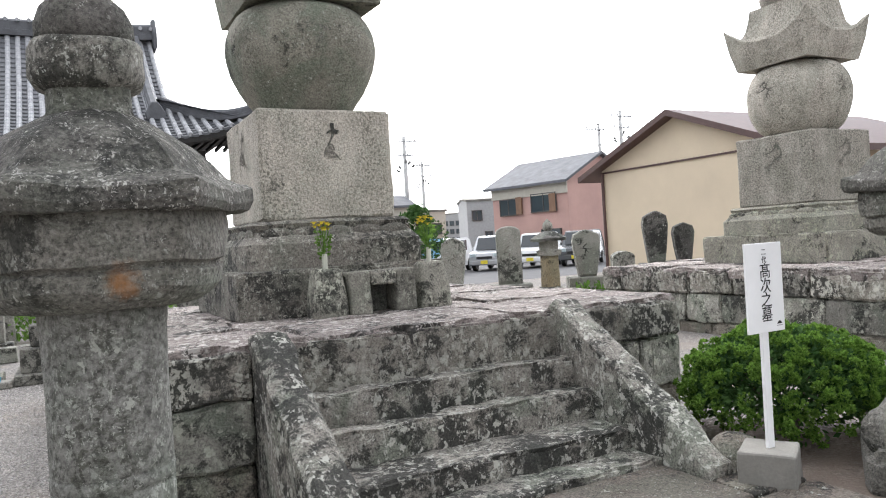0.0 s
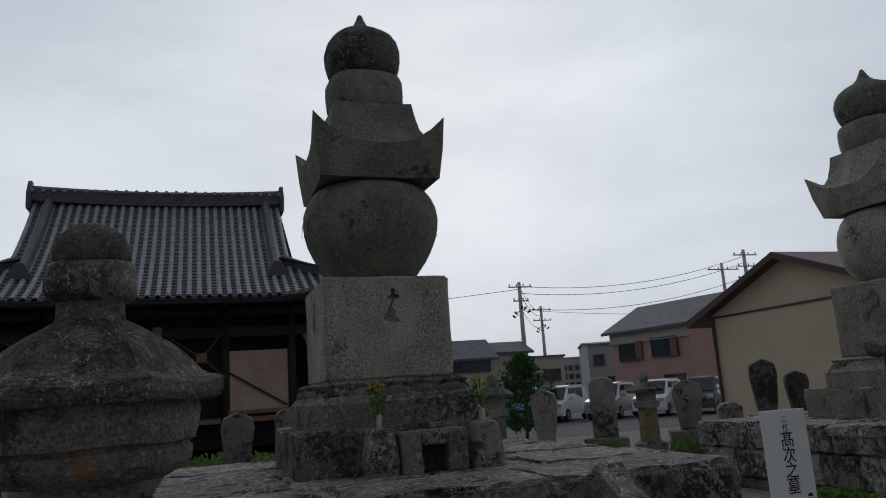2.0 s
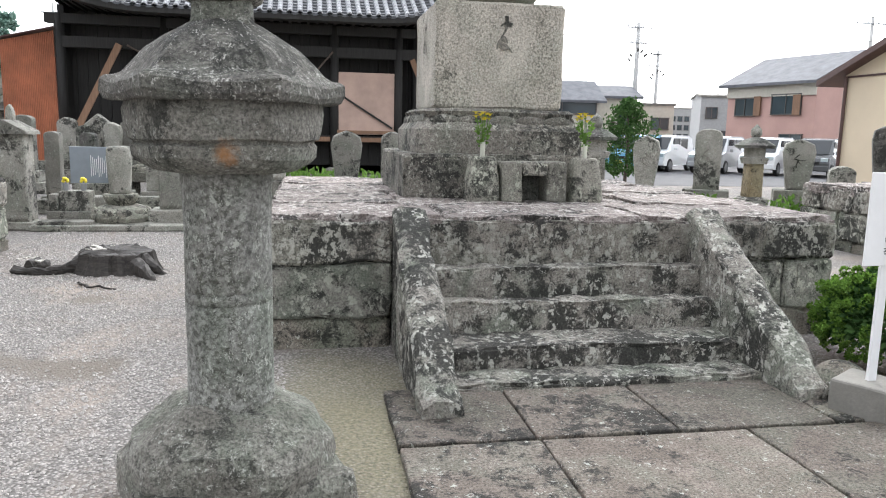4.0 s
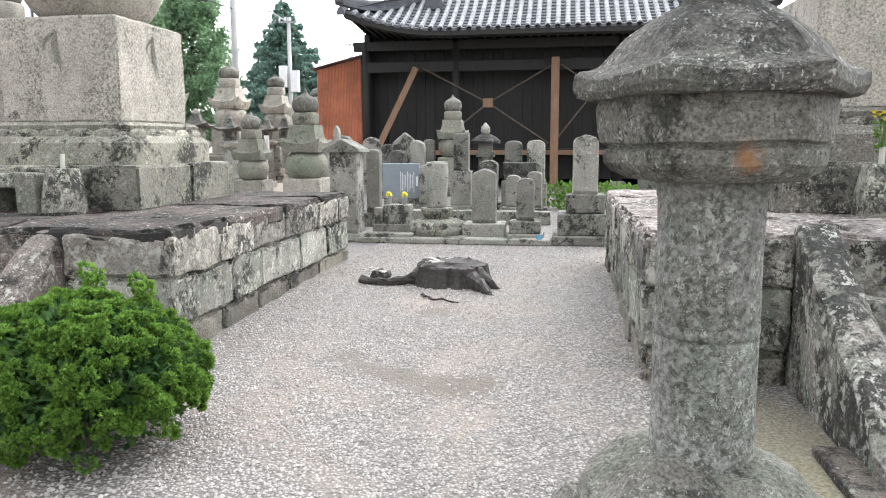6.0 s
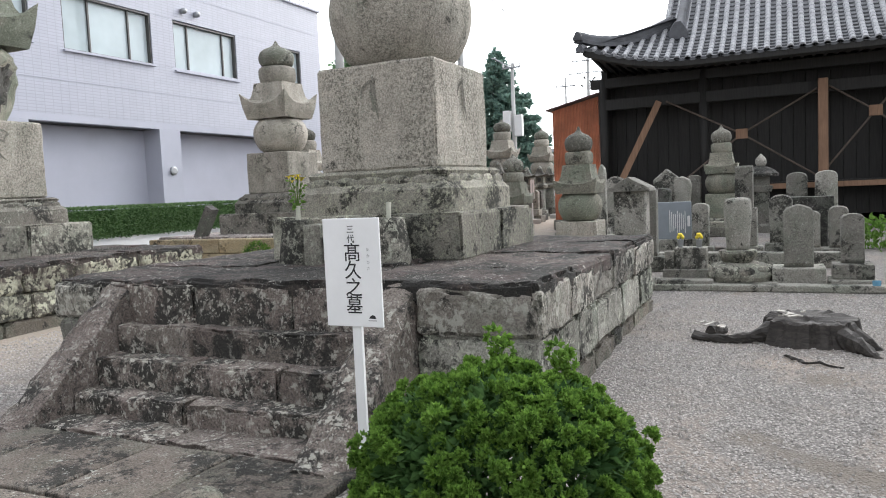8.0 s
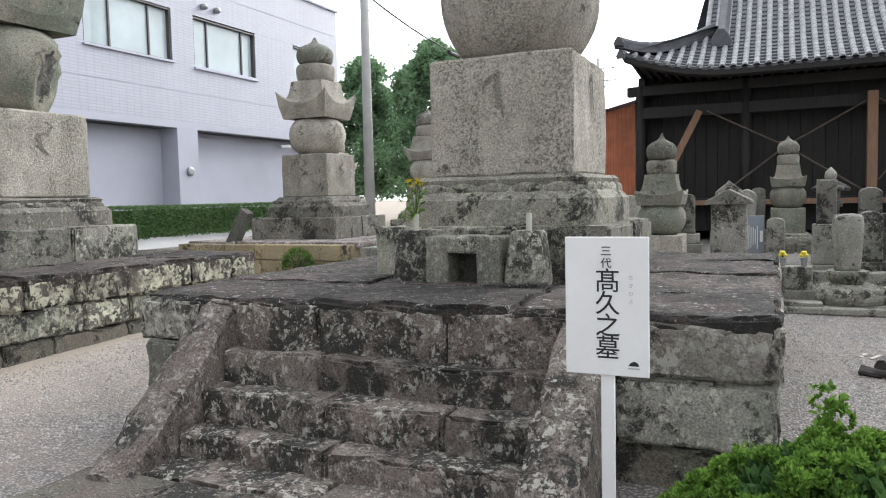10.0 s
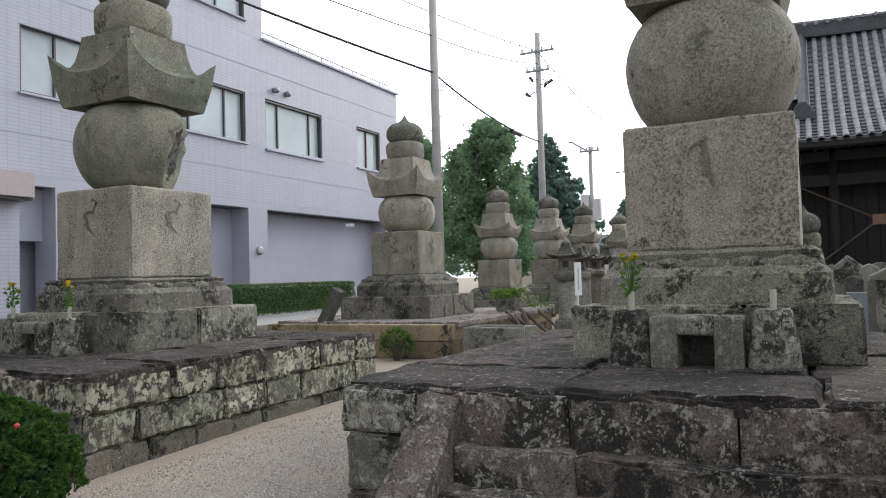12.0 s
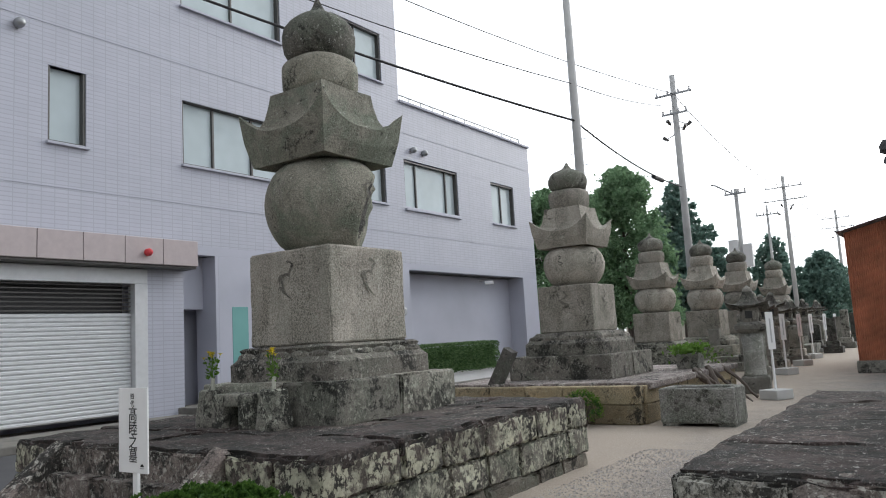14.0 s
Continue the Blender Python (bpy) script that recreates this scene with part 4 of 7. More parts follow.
# ---- name boards ----
def name_board(x, y, small, big, reading, rz, foot=True, k=1.0, zc=1.08):
    S = thing("name_board", (x, y, 0), "white notice board with black brush lettering on a post", "sign", "white name boards", rz=rz)
    part("post", box((0, 0.012, 0.4), (0.055, 0.024, 1.0), 0.003), "white", S)
    part("panel", box((0, -0.008, zc), (0.34 * k, 0.014, 0.57 * k), 0.003), "white", S)
    if foot:
        part("foot_block", box((0, 0.02, 0.02), (0.34, 0.32, 0.24), 0.015, (3, 3, 3), amp=0.008, seed=x, rz=32), "conc", S, "rough grey concrete block")
    yy = -0.0165

    def put(ch, cx, cz, size, mat="ink", wide=1.0):
        me = text_mesh(ch, size)
        me.transform(Matrix.Translation((cx, yy, cz)) @ Matrix.Rotation(math.pi / 2, 4, "X") @ Matrix.Diagonal((wide, 1, 1, 1)))
        me.materials.clear()
        me.materials.append(M[mat])
        new("letter", me).parent = S

    for i, ch in enumerate(small):
        put(ch, 0.0, zc + 0.225 * k - i * 0.05 * k, 0.046 * k)
    for i, ch in enumerate(big):
        put(ch, 0.005, zc + 0.1 * k - i * 0.092 * k, 0.104 * k)
    for i, ch in enumerate(reading):
        put(ch, 0.1, zc + 0.12 - i * 0.033, 0.02, "greyink")
    bm = extrude_outline([(-0.022, 0), (0.022, 0), (0.015, 0.014), (0.0, 0.02), (-0.014, 0.012)], -0.001, 0.0)
    bmesh.ops.translate(bm, vec=(0.11, yy + 0.0005, zc - 0.24 * k), verts=bm.verts)
    part("mark", bm, "ink", S)
    part("small_print", box((0.11, yy, zc - 0.25 * k), (0.05, 0.0012, 0.006), 0.0003), "greyink", S)
    return S


# ---- shrubs, hedge, trees ----
def shrub(x, y, rx, ry, h, seed, label, red=0, n=9000, sprigs=(), leaf="bush"):
    S = thing("clipped_shrub", (x, y, ground_z(y)), label, "shrub", "clipped shrubs")
    lumps = random.Random(seed)
    bm = bmesh.new()
    for k in range(7):
        a = 6.28 * k / 7
        tube(bm, [(0.04 * math.cos(a), 0.04 * math.sin(a), 0), (0.3 * rx * math.cos(a), 0.3 * ry * math.sin(a), h * 0.4), (0.62 * rx * math.cos(a), 0.62 * ry * math.sin(a), h * 0.68)], [0.02, 0.014, 0.006], 6)
    part("branches", bm, "bark", S)
    count = max(90, int(720 * rx))
    C = np.array([[lumps.gauss(0, 1), lumps.gauss(0, 1), abs(lumps.gauss(0, 1)) * 1.35 - 0.45] for _ in range(count)])
    C /= np.linalg.norm(C, axis=1)[:, None]
    reach = np.array([[lumps.uniform(0.86, 1.0) + (0.06 if lumps.random() < 0.12 else 0)] for _ in range(count)])
    wide = np.array([[lumps.uniform(0.022, 0.055)] for _ in range(count)])

    def place(r, c):
        k = r.integers(0, count, c)
        o = r.normal(size=(c, 3)) + 1.1 * C[k]
        o /= np.linalg.norm(o, axis=1)[:, None]
        p = C[k] * reach[k] * np.array([[rx, ry, h * 0.54]]) + o * wide[k] * (0.55 + 0.45 * r.random((c, 1)))
        p[:, 2] = np.maximum(p[:, 2] + h * 0.44, 0.05 + 0.03 * r.random(c))
        return p, o + np.array([[0, 0, 0.45]])

    leaves("foliage", leaf, S, int(n * 2.4), place, 0.0145, seed, tuft=8)

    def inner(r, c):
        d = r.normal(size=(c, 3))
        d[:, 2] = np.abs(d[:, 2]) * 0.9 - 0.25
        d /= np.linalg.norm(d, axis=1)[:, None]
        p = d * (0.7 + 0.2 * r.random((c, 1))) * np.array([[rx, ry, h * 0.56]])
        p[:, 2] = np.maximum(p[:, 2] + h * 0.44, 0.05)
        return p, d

    # inner leaves in the darker hedge green: shade within the shrub put into colour
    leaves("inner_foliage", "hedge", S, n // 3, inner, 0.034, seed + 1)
    for k in range(red):
        a = lumps.uniform(0, 6.28)
        bm = bmesh.new()
        bmesh.ops.create_icosphere(bm, subdivisions=1, radius=0.02, matrix=Matrix.Translation((rx * 0.75 * math.cos(a), ry * 0.75 * math.sin(a), h * 0.82)))
        part("blossom", bm, "red", S)
    for sx, sy, sz, top in sprigs:
        def up(r, c, sx=sx, sy=sy, sz=sz, top=top):
            t = r.uniform(0, 1, (c, 1))
            p = np.array([[sx, sy, sz]]) + t * np.array([[0, 0, top - sz]]) + r.normal(size=(c, 3)) * 0.03
            return p, r.normal(size=(c, 3)) + np.array([[0, 0, 0.8]])
        leaves("sprig", "bush", S, 400, up, 0.022, seed + 9, tuft=7)
    return S


def tree(x, y, h, r, seed, mat, label, conic=0.6, trunk=0.2, n=9000, size=0.22, z0=0.0):
    T = thing("tree", (x, y, z0), label, "tree", "trees beyond the graves")
    rng = random.Random(seed)
    bm = bmesh.new()
    tube(bm, [(0, 0, 0), (0.05, 0, h * 0.4), (0.0, 0.05, h * 0.92)], [trunk, trunk * 0.75, 0.03], 10)
    for k in range(16):
        zz = h * (0.22 + 0.65 * k / 16)
        a = rng.uniform(0, 6.28)
        ln = r * (1 - conic * k / 16) * 0.7
        tube(bm, [(0, 0, zz), (ln * 0.5 * math.cos(a), ln * 0.5 * math.sin(a), zz + 0.15), (ln * math.cos(a), ln * math.sin(a), zz + 0.2)], [trunk * 0.35, trunk * 0.2, 0.02], 6)
    part("trunk", bm, "bark", T)
    C, R = [], []
    for k in range(240):
        t = rng.uniform(0.12, 1.0) ** 0.85
        wid = r * ((1 - t) ** 0.8 * conic * 1.25 + (1 - conic) * math.sqrt(max(0.02, 1 - (2 * t - 1) ** 2)))
        a = rng.uniform(0, 6.28)
        d = wid * rng.uniform(0.3, 1.0)
        C.append((d * math.cos(a), d * math.sin(a), h * t))
        R.append(max(0.05 * r, wid * rng.uniform(0.14, 0.3)))
    C, R = np.array(C), np.array(R)

    def place(g, c):
        i = g.integers(0, len(C), c)
        d = g.normal(size=(c, 3))
        d /= np.linalg.norm(d, axis=1)[:, None]
        return C[i] + d * R[i][:, None] * (g.random((c, 1)) ** 0.4) * np.array([[1, 1, 0.8]]) + g.normal(size=(c, 3)) * 0.045 * r, d

    leaves("crown", mat, T, int(n * 2.6), place, size * 0.8, seed, tuft=4)
    return T


def conifer(x, y, h, r, seed, label, n=42000, size=0.2):
    """A cedar: whorls of limbs that sink towards their tips, hung with flat sprays."""
    T = thing("tree", (x, y, 0), label, "tree", "trees beyond the graves")
    rng = random.Random(seed)
    part("trunk", tube(bmesh.new(), [(0, 0, 0), (0.04, 0, h * 0.5), (0, 0.03, h * 0.99)], [0.03 * h * 0.5, 0.02 * h * 0.5, 0.02], 10), "bark", T)
    limbs = []
    for k in range(120):
        f = (k + rng.random()) / 120
        z = h * (0.14 + 0.84 * f)
        a = k * 2.4 + rng.uniform(-0.3, 0.3)
        ln = r * ((1 - f) ** 0.85 + 0.03) * rng.uniform(0.68, 1.12)
        limbs.append((z, a, ln))
    bm = bmesh.new()
    for z, a, ln in limbs:
        c, d = math.cos(a), math.sin(a)
        tube(bm, [(0, 0, z), (0.5 * ln * c, 0.5 * ln * d, z + 0.06 * ln), (ln * c, ln * d, z + 0.02 * ln)], [0.05, 0.03, 0.01], 5)
    part("limbs", bm, "bark", T)
    L = np.array(limbs)

    def place(g, c):
        w = L[:, 2] ** 1.3
        i = g.choice(len(L), c, p=w / w.sum())
        t = g.random(c) ** 0.6
        z, a, ln = L[i].T
        side = g.normal(size=c) * 0.13 * ln * (1.1 - 0.7 * t)
        d = t * ln
        p = np.stack([d * np.cos(a) - side * np.sin(a), d * np.sin(a) + side * np.cos(a), z + 0.12 * ln * t * (1 - t) + 0.02 * ln - np.abs(side) * 0.4 + g.normal(size=c) * 0.02 * r], 1)
        return p, np.stack([np.cos(a), np.sin(a), 0.35 + 0 * a], 1)

    leaves("crown", "conifer", T, n, place, size, seed, tuft=6)
    return T


def hedge(x, y0, y1, z0, z1):
    H = thing("hedge", (x, (y0 + y1) / 2, z0), "dark green clipped hedge on a low white wall", "hedge")
    ly = (y1 - y0) / 2
    # solid core in darker green, colouring in the shade between the leaves
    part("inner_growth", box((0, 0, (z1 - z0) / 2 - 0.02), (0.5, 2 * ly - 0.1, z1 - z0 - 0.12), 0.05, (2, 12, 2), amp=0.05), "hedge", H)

    def place(r, c):
        p = np.stack([r.uniform(-0.3, 0.36, c), r.uniform(-ly, ly, c), r.uniform(0.0, z1 - z0, c)], 1)
        side = r.random(c) < 0.55
        p[:, 0] = np.where(side, 0.3 + 0.06 * r.random(c), p[:, 0])
        p[:, 2] = np.where(side, p[:, 2], z1 - z0 - 0.05 * r.random(c))
        return p, np.stack([side * 1.0, np.zeros(c), 1.0 - side], 1) + 0.2

    leaves("foliage", "street_hedge", H, 16000, place, 0.05, 3)


# ---- gravestones ----
def outline(w, h, style, z=0.0):
    a = w / 2
    if style == "round":
        return [(-a, z), (a, z)] + [(a * math.cos(t), z + h - a * 0.55 + a * 0.55 * math.sin(t)) for t in [math.pi * i / 10 for i in range(11)]]
    if style == "point":
        return [(-a, z), (a, z), (a, z + h * 0.88), (a * 0.8, z + h * 0.94), (a * 0.3, z + h * 0.985), (0, z + h), (-a * 0.3, z + h * 0.985), (-a * 0.8, z + h * 0.94), (-a, z + h * 0.88)]
    if style == "bulb":
        return [(-a * 0.62, z), (a * 0.62, z), (a * 0.85, z + h * 0.4), (a, z + h * 0.75), (a * 0.85, z + h * 0.9), (a * 0.35, z + h * 0.97), (0, z + h), (-a * 0.35, z + h * 0.97), (-a * 0.85, z + h * 0.9), (-a, z + h * 0.75), (-a * 0.85, z + h * 0.4)]
    if style == "gable":
        return [(-a, z), (a, z), (a, z + h * 0.78), (0, z + h), (-a, z + h * 0.78)]
    return [(-a, z), (a, z), (a, z + h), (-a, z + h)]


def gravestone(x, y, w, h, style="round", d=None, z=0.0, bases=(), mat="grave", rz=0.0, tilt=0.0, label="", niche=False, seed=None):
    """An upright grave tablet on stacked base blocks, given from the ground up as (width, depth, height)."""
    words = {"round": "round-topped", "point": "pointed", "flat": "square", "bulb": "leaf-shaped", "gable": "gable-topped"}[style]
    G = thing("gravestone", (x, y, z), label or "weathered grey %s gravestone with pale lichen" % words, "gravestone", "old gravestones", rz=rz)
    zz = 0.0
    seed = x * 3.1 + y if seed is None else seed
    for bw, bd, bh in bases:
        part("base_block", box((0, 0, zz + bh / 2), (bw, bd, bh - 0.004), 0.02, (3, 3, 2), amp=0.012, seed=seed + zz), mat, G)
        zz += bh
    d = d or w * 0.6
    bm = extrude_outline(outline(w, h, style, zz), -d / 2, d / 2, bevel=0.08)
    for v in bm.verts:
        v.co += wobble(v.co, 6, 0.012, seed)
    part("tablet", bm, mat, G)
    if niche:
        bm = bmesh.new()
        glyph(bm, (0, -d / 2 - 0.012, zz + h * 0.55), (1, 0, 0), (0, 0, 1), w * 0.5, int(seed * 7) + 3, 5)
        part("carved_letter", bm, "carved", G)
    return G


def small_lantern(x, y, z, h, label="small grey stone lantern among the graves", post="grave"):
    L = thing("small_lantern", (x, y, z), label, "stone lantern", "small stone lanterns")
    k = h / 1.45
    part("foot", turned([(0, 0.24 * k), (0.12 * k, 0.24 * k), (0.16 * k, 0.17 * k)], 6, 24, amp=0.01), "grave", L)
    part("post", turned([(0.15 * k, 0.15 * k), (0.75 * k, 0.14 * k)], 5, 24), post, L)
    part("fire_box", turned([(0.75 * k, 0.18 * k), (0.85 * k, 0.2 * k), (0.87 * k, 0.15 * k), (1.05 * k, 0.15 * k)], 5, 24), "grave", L)
    part("roof", turned([(1.03 * k, 0.3 * k), (1.08 * k, 0.31 * k), (1.16 * k, 0.2 * k), (1.22 * k, 0.09 * k)], 3, 24, amp=0.012), "grave_dark", L)
    part("bud", turned([(1.2 * k, 0.06 * k), (1.28 * k, 0.1 * k), (1.36 * k, 0.09 * k), (1.45 * k, 0.01)], 2, 16), "grave", L, smooth=True)
    return L


# ---- temple hall ----
def hall():
    cx, wy = -0.8, 24.8
    H = thing("temple_hall", (0, 0, 0), "dark timber temple hall with grey tiled hip-and-gable roof", "temple hall")
    EX, EY0, RX, RY, EZ, RZ = 6.5, 23.2, 4.45, 29.2, 5.0, 9.52
    GX = 4.05

    def prof(t):
        """height up the front slope, t from eave to ridge, hollowed"""
        return EZ + (RZ - EZ) * (0.62 * t + 0.38 * t * t)

    def lift(x):
        k = max(0.0, (abs(x - cx) - 3.2) / (EX - 3.2))
        return 0.62 * k ** 2.2

    def surf(x, t):
        return Vector((x, EY0 + (RY - EY0) * t - 0.35 * max(0.0, (abs(x - cx) - 4) / 2.75) ** 2 * (1 - t), prof(t) + lift(x) * (1 - t) ** 2))

    def tmax(x):
        a = abs(x - cx)
        return 1.0 if a <= GX + 0.35 else max(0.06, 0.40 * (EX - a) / (EX - GX - 0.35))

    # rows of flat pan tiles and round cover tiles
    pitch = 0.30
    nrow = int(2 * EX / pitch)
    V, F = [], []
    R = part("roof", box((cx, RY, 6.4), (2 * GX, 5.0, 1.4)), "dark_wood", H, "grey clay tile roof with raised rolls")
    for i in range(nrow):
        x = cx - EX + (i + 0.5) * 2 * EX / nrow
        tm = tmax(x)
        courses = max(3, int(tm * 26))
        for c in range(courses):
            t0, t1 = tm * c / courses, tm * (c + 1) / courses
            for j in range(3):
                xa, xb = x + (j - 1.5) / 3 * pitch, x + (j - 0.5) / 3 * pitch
                dip = [0.05, 0.0, 0.0, 0.05]
                q = [surf(xa, t0) + Vector((0, 0, dip[j] + 0.045)), surf(xb, t0) + Vector((0, 0, dip[j + 1] + 0.045)), surf(xb, t1) + Vector((0, 0, dip[j + 1])), surf(xa, t1) + Vector((0, 0, dip[j]))]
                lo = [surf(xa, t0) + Vector((0, 0, dip[j] - 0.03)), surf(xb, t0) + Vector((0, 0, dip[j + 1] - 0.03))]
                k = len(V)
                V += [tuple(p) for p in q + lo]
                F += [(k, k + 1, k + 2, k + 3), (k + 4, k + 5, k + 1, k)]
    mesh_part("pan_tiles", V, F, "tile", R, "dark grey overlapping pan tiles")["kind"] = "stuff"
    for i in range(nrow + 1):
        x = cx - EX + i * 2 * EX / nrow
        tm = tmax(x)
        seg = max(4, int(tm * 26))
        bm = bmesh.new()
        rings = []
        for c in range(seg):
            for f, rr in ((0.0, 0.085), (0.96, 0.074)):
                p = surf(x, tm * (c + f) / seg) + Vector((0, 0, 0.05))
                rings.append([p + Vector((rr * math.cos(a), 0, rr * math.sin(a))) for a in [math.pi * (-0.15 + 1.3 * k / 6) for k in range(7)]])
        loft(bm, rings)
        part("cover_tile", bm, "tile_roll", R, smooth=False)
    # eave board under the tile ends
    bm = bmesh.new()
    rows = []
    for i in range(31):
        x = cx - EX + 2 * EX * i / 30
        p = surf(x, 0)
        rows.append([bm.verts.new(q) for q in (p + Vector((0, 0.03, 0.0)), p + Vector((0, 0.03, -0.16)), p + Vector((0, 0.3, -0.2)), p + Vector((0, 0.3, 0.0)))])
    for a, b in zip(rows, rows[1:]):
        for k in range(4):
            bm.faces.new((a[k], b[k], b[(k + 1) % 4], a[(k + 1) % 4]))
    bmesh.ops.recalc_face_normals(bm, faces=bm.faces)
    part("eave_board", bm, "dark_wood", R)
    # underside of the eaves, with rafters
    bm = bmesh.new()
    vs = []
    for i in range(25):
        x = cx - EX + 0.1 + (2 * EX - 0.2) * i / 24
        p = surf(x, 0)
        vs.append((bm.verts.new(p + Vector((0, 0.15, -0.06))), bm.verts.new((x, 26.6, 5.3))))
    for a, b in zip(vs, vs[1:]):
        bm.faces.new((a[0], b[0], b[1], a[1]))
    part("soffit", bm, "dark_wood", R)
    for i in range(44):
        x = cx - EX + 0.25 + (2 * EX - 0.5) * i / 43
        p = surf(x, 0)
        part("rafter", bar(p + Vector((0, 0.2, -0.14)), (x, 26.2, 5.1), 0.08, 0.1), "dark_wood", R)
    # ridge, descending ridges, hip ridges and their end tiles
    def ridge_run(pts, w, h, name="ridge"):
        bm = bmesh.new()
        rings = []
        for p in pts:
            p = Vector(p)
            rings.append([p + Vector(q) for q in ((-w, 0, 0), (w, 0, 0), (w, 0, h * 0.35), (w * 0.8, 0, h * 0.4), (w * 0.8, 0, h * 0.75), (w * 0.45, 0, h), (-w * 0.45, 0, h), (-w * 0.8, 0, h * 0.75), (-w * 0.8, 0, h * 0.4), (-w, 0, h * 0.35))])
        loft(bm, rings)
        bmesh.ops.recalc_face_normals(bm, faces=bm.faces)
        return part(name, bm, "tile", R)

    def end_tile(p, s):
        bm = extrude_outline([(-0.26 * s, 0), (0.26 * s, 0), (0.3 * s, 0.2 * s), (0.18 * s, 0.42 * s), (0.08 * s, 0.55 * s), (-0.08 * s, 0.55 * s), (-0.18 * s, 0.42 * s), (-0.3 * s, 0.2 * s)], -0.06, 0.06, bevel=0.1)
        bmesh.ops.translate(bm, vec=p, verts=bm.verts)
        part("end_tile", bm, "tile", R, "moulded dark end tile")

    bm = bmesh.new()
    rings = []
    for i in range(17):
        x = cx - RX - 0.15 + (2 * RX + 0.3) * i / 16
        z = RZ - 0.1 + 0.16 * (abs(i - 8) / 8) ** 2
        rings.append([(x, RY + a, z + b) for a, b in ((-0.3, 0), (-0.3, 0.2), (-0.24, 0.22), (-0.24, 0.5), (-0.14, 0.6), (0.14, 0.6), (0.24, 0.5), (0.24, 0.22), (0.3, 0.2), (0.3, 0))])
    loft(bm, rings)
    bmesh.ops.recalc_face_normals(bm, faces=bm.faces)
    part("main_ridge", bm, "tile", R)
    for i in range(26):
        x = cx - RX + 2 * RX * i / 25
        part("ridge_roll", tube(bmesh.new(), [(x, RY - 0.32, RZ + 0.44), (x, RY + 0.32, RZ + 0.44)], 0.07, 8), "tile_roll", R)
    for sgn in (-1, 1):
        x = cx + sgn * RX
        bm = extrude_outline([(-0.4, -0.3), (0.4, -0.3), (0.42, 0.3), (0.25, 0.62), (0.1, 0.85), (-0.1, 0.85), (-0.25, 0.62), (-0.42, 0.3)], -0.08, 0.08, bevel=0.1)
        bm.transform(Matrix.Translation((x + sgn * 0.12, RY, RZ)) @ Matrix.Rotation(math.pi / 2, 4, "Z"))
        part("end_tile", bm, "tile", R, "moulded dark end tile")
        xd = cx + sgn * (GX - 0.15)
        ridge_run([surf(xd, 0.27 + 0.71 * k / 12) + Vector((0, 0, 0.04)) for k in range(13)], 0.17, 0.42, "descending_ridge")
        p = surf(xd, 0.262)
        end_tile(p + Vector((0, -0.05, 0)), 1.05)
        pts = []
        for k in range(11):
            f = k / 10
            xx = cx + sgn * (GX + 0.2 + (EX - GX - 0.1) * f)
            pts.append(surf(xx, 0.40 * (1 - f)) + Vector((0, 0, 0.05 + 0.1 * f ** 3)))
        ridge_run(pts, 0.14, 0.32, "hip_ridge")
        end_tile(pts[-1] + Vector((0, -0.05, 0.05)), 0.5)
        end_tile(surf(cx + sgn * EX, 0) + Vector((sgn * 0.05, -0.05, -0.12)), 0.45)
        # gable wall and side slope, closed
        bm = bmesh.new()
        q = [(cx + sgn * GX, EY0 + 2.4, 6.2), (cx + sgn * GX, 2 * RY - EY0 - 2.4, 6.2), (cx + sgn * GX, RY, RZ)]
        bm.faces.new([bm.verts.new(v) for v in q])
        part("gable_wall", bm, "dark_wood", H)
        bm = bmesh.new()
        a = [bm.verts.new(v) for v in (surf(cx + sgn * EX, 0), (cx + sgn * EX, 2 * RY - EY0, 5.6), (cx + sgn * GX, 2 * RY - EY0 - 2.3, 6.7), (cx + sgn * GX, EY0 + 2.3, 6.7))]
        bm.faces.new(a)
        part("side_slope", bm, "tile", R)
    bm = bmesh.new()
    a = [bm.verts.new(v) for v in ((cx - EX, 2 * RY - EY0, 5.2), (cx + EX, 2 * RY - EY0, 5.2), (cx + RX, RY, RZ), (cx - RX, RY, RZ))]
    bm.faces.new(a)
    part("rear_slope", bm, "tile", R)
    # body: boarded walls set back, posts, beams, braces
    bx0, bx1 = -7.2, 4.25
    part("rear_wall", box(((bx0 + bx1) / 2, 33.4, 2.6), (bx1 - bx0, 0.2, 5.2)), "dark_wood", H)
    part("side_wall", box((bx0 + 0.1, 29.2, 2.6), (0.2, 8.4, 5.2)), "dark_wood", H)
    part("side_wall", box((bx1 - 0.1, 29.2, 2.6), (0.2, 8.4, 5.2)), "dark_wood", H)
    part("inner_ceiling", box(((bx0 + bx1) / 2, 29.4, 5.25), (bx1 - bx0, 8.0, 0.1)), "dark_wood", H)
    part("frieze_board", box(((bx0 + bx1) / 2, 25.68, 5.3), (bx1 - bx0, 0.08, 0.6)), "dark_wood", H)
    nb = 34
    for i in range(nb):
        w = (bx1 - bx0) / nb
        part("wall_board", box((bx0 + (i + 0.5) * w, 25.6, 2.75), (w - 0.012, 0.04, 4.9), 0.004), "dark_wood", H)
    for x in (-7.1, -4.0, 1.36, 3.5, 4.15):
        part("post", turned([(0.25, 0.15), (4.9, 0.14)], 2, 16, c=(x, wy)), "dark_wood", H, smooth=True)
        part("post_stone", turned([(0, 0.3), (0.2, 0.28), (0.26, 0.2)], 3, 16, c=(x, wy), amp=0.02), "grave", H)
    part("post", box((-0.71, 24.5, 2.2), (0.26, 0.26, 4.1), 0.01), "brown_wood", H, "bare brown timber post")
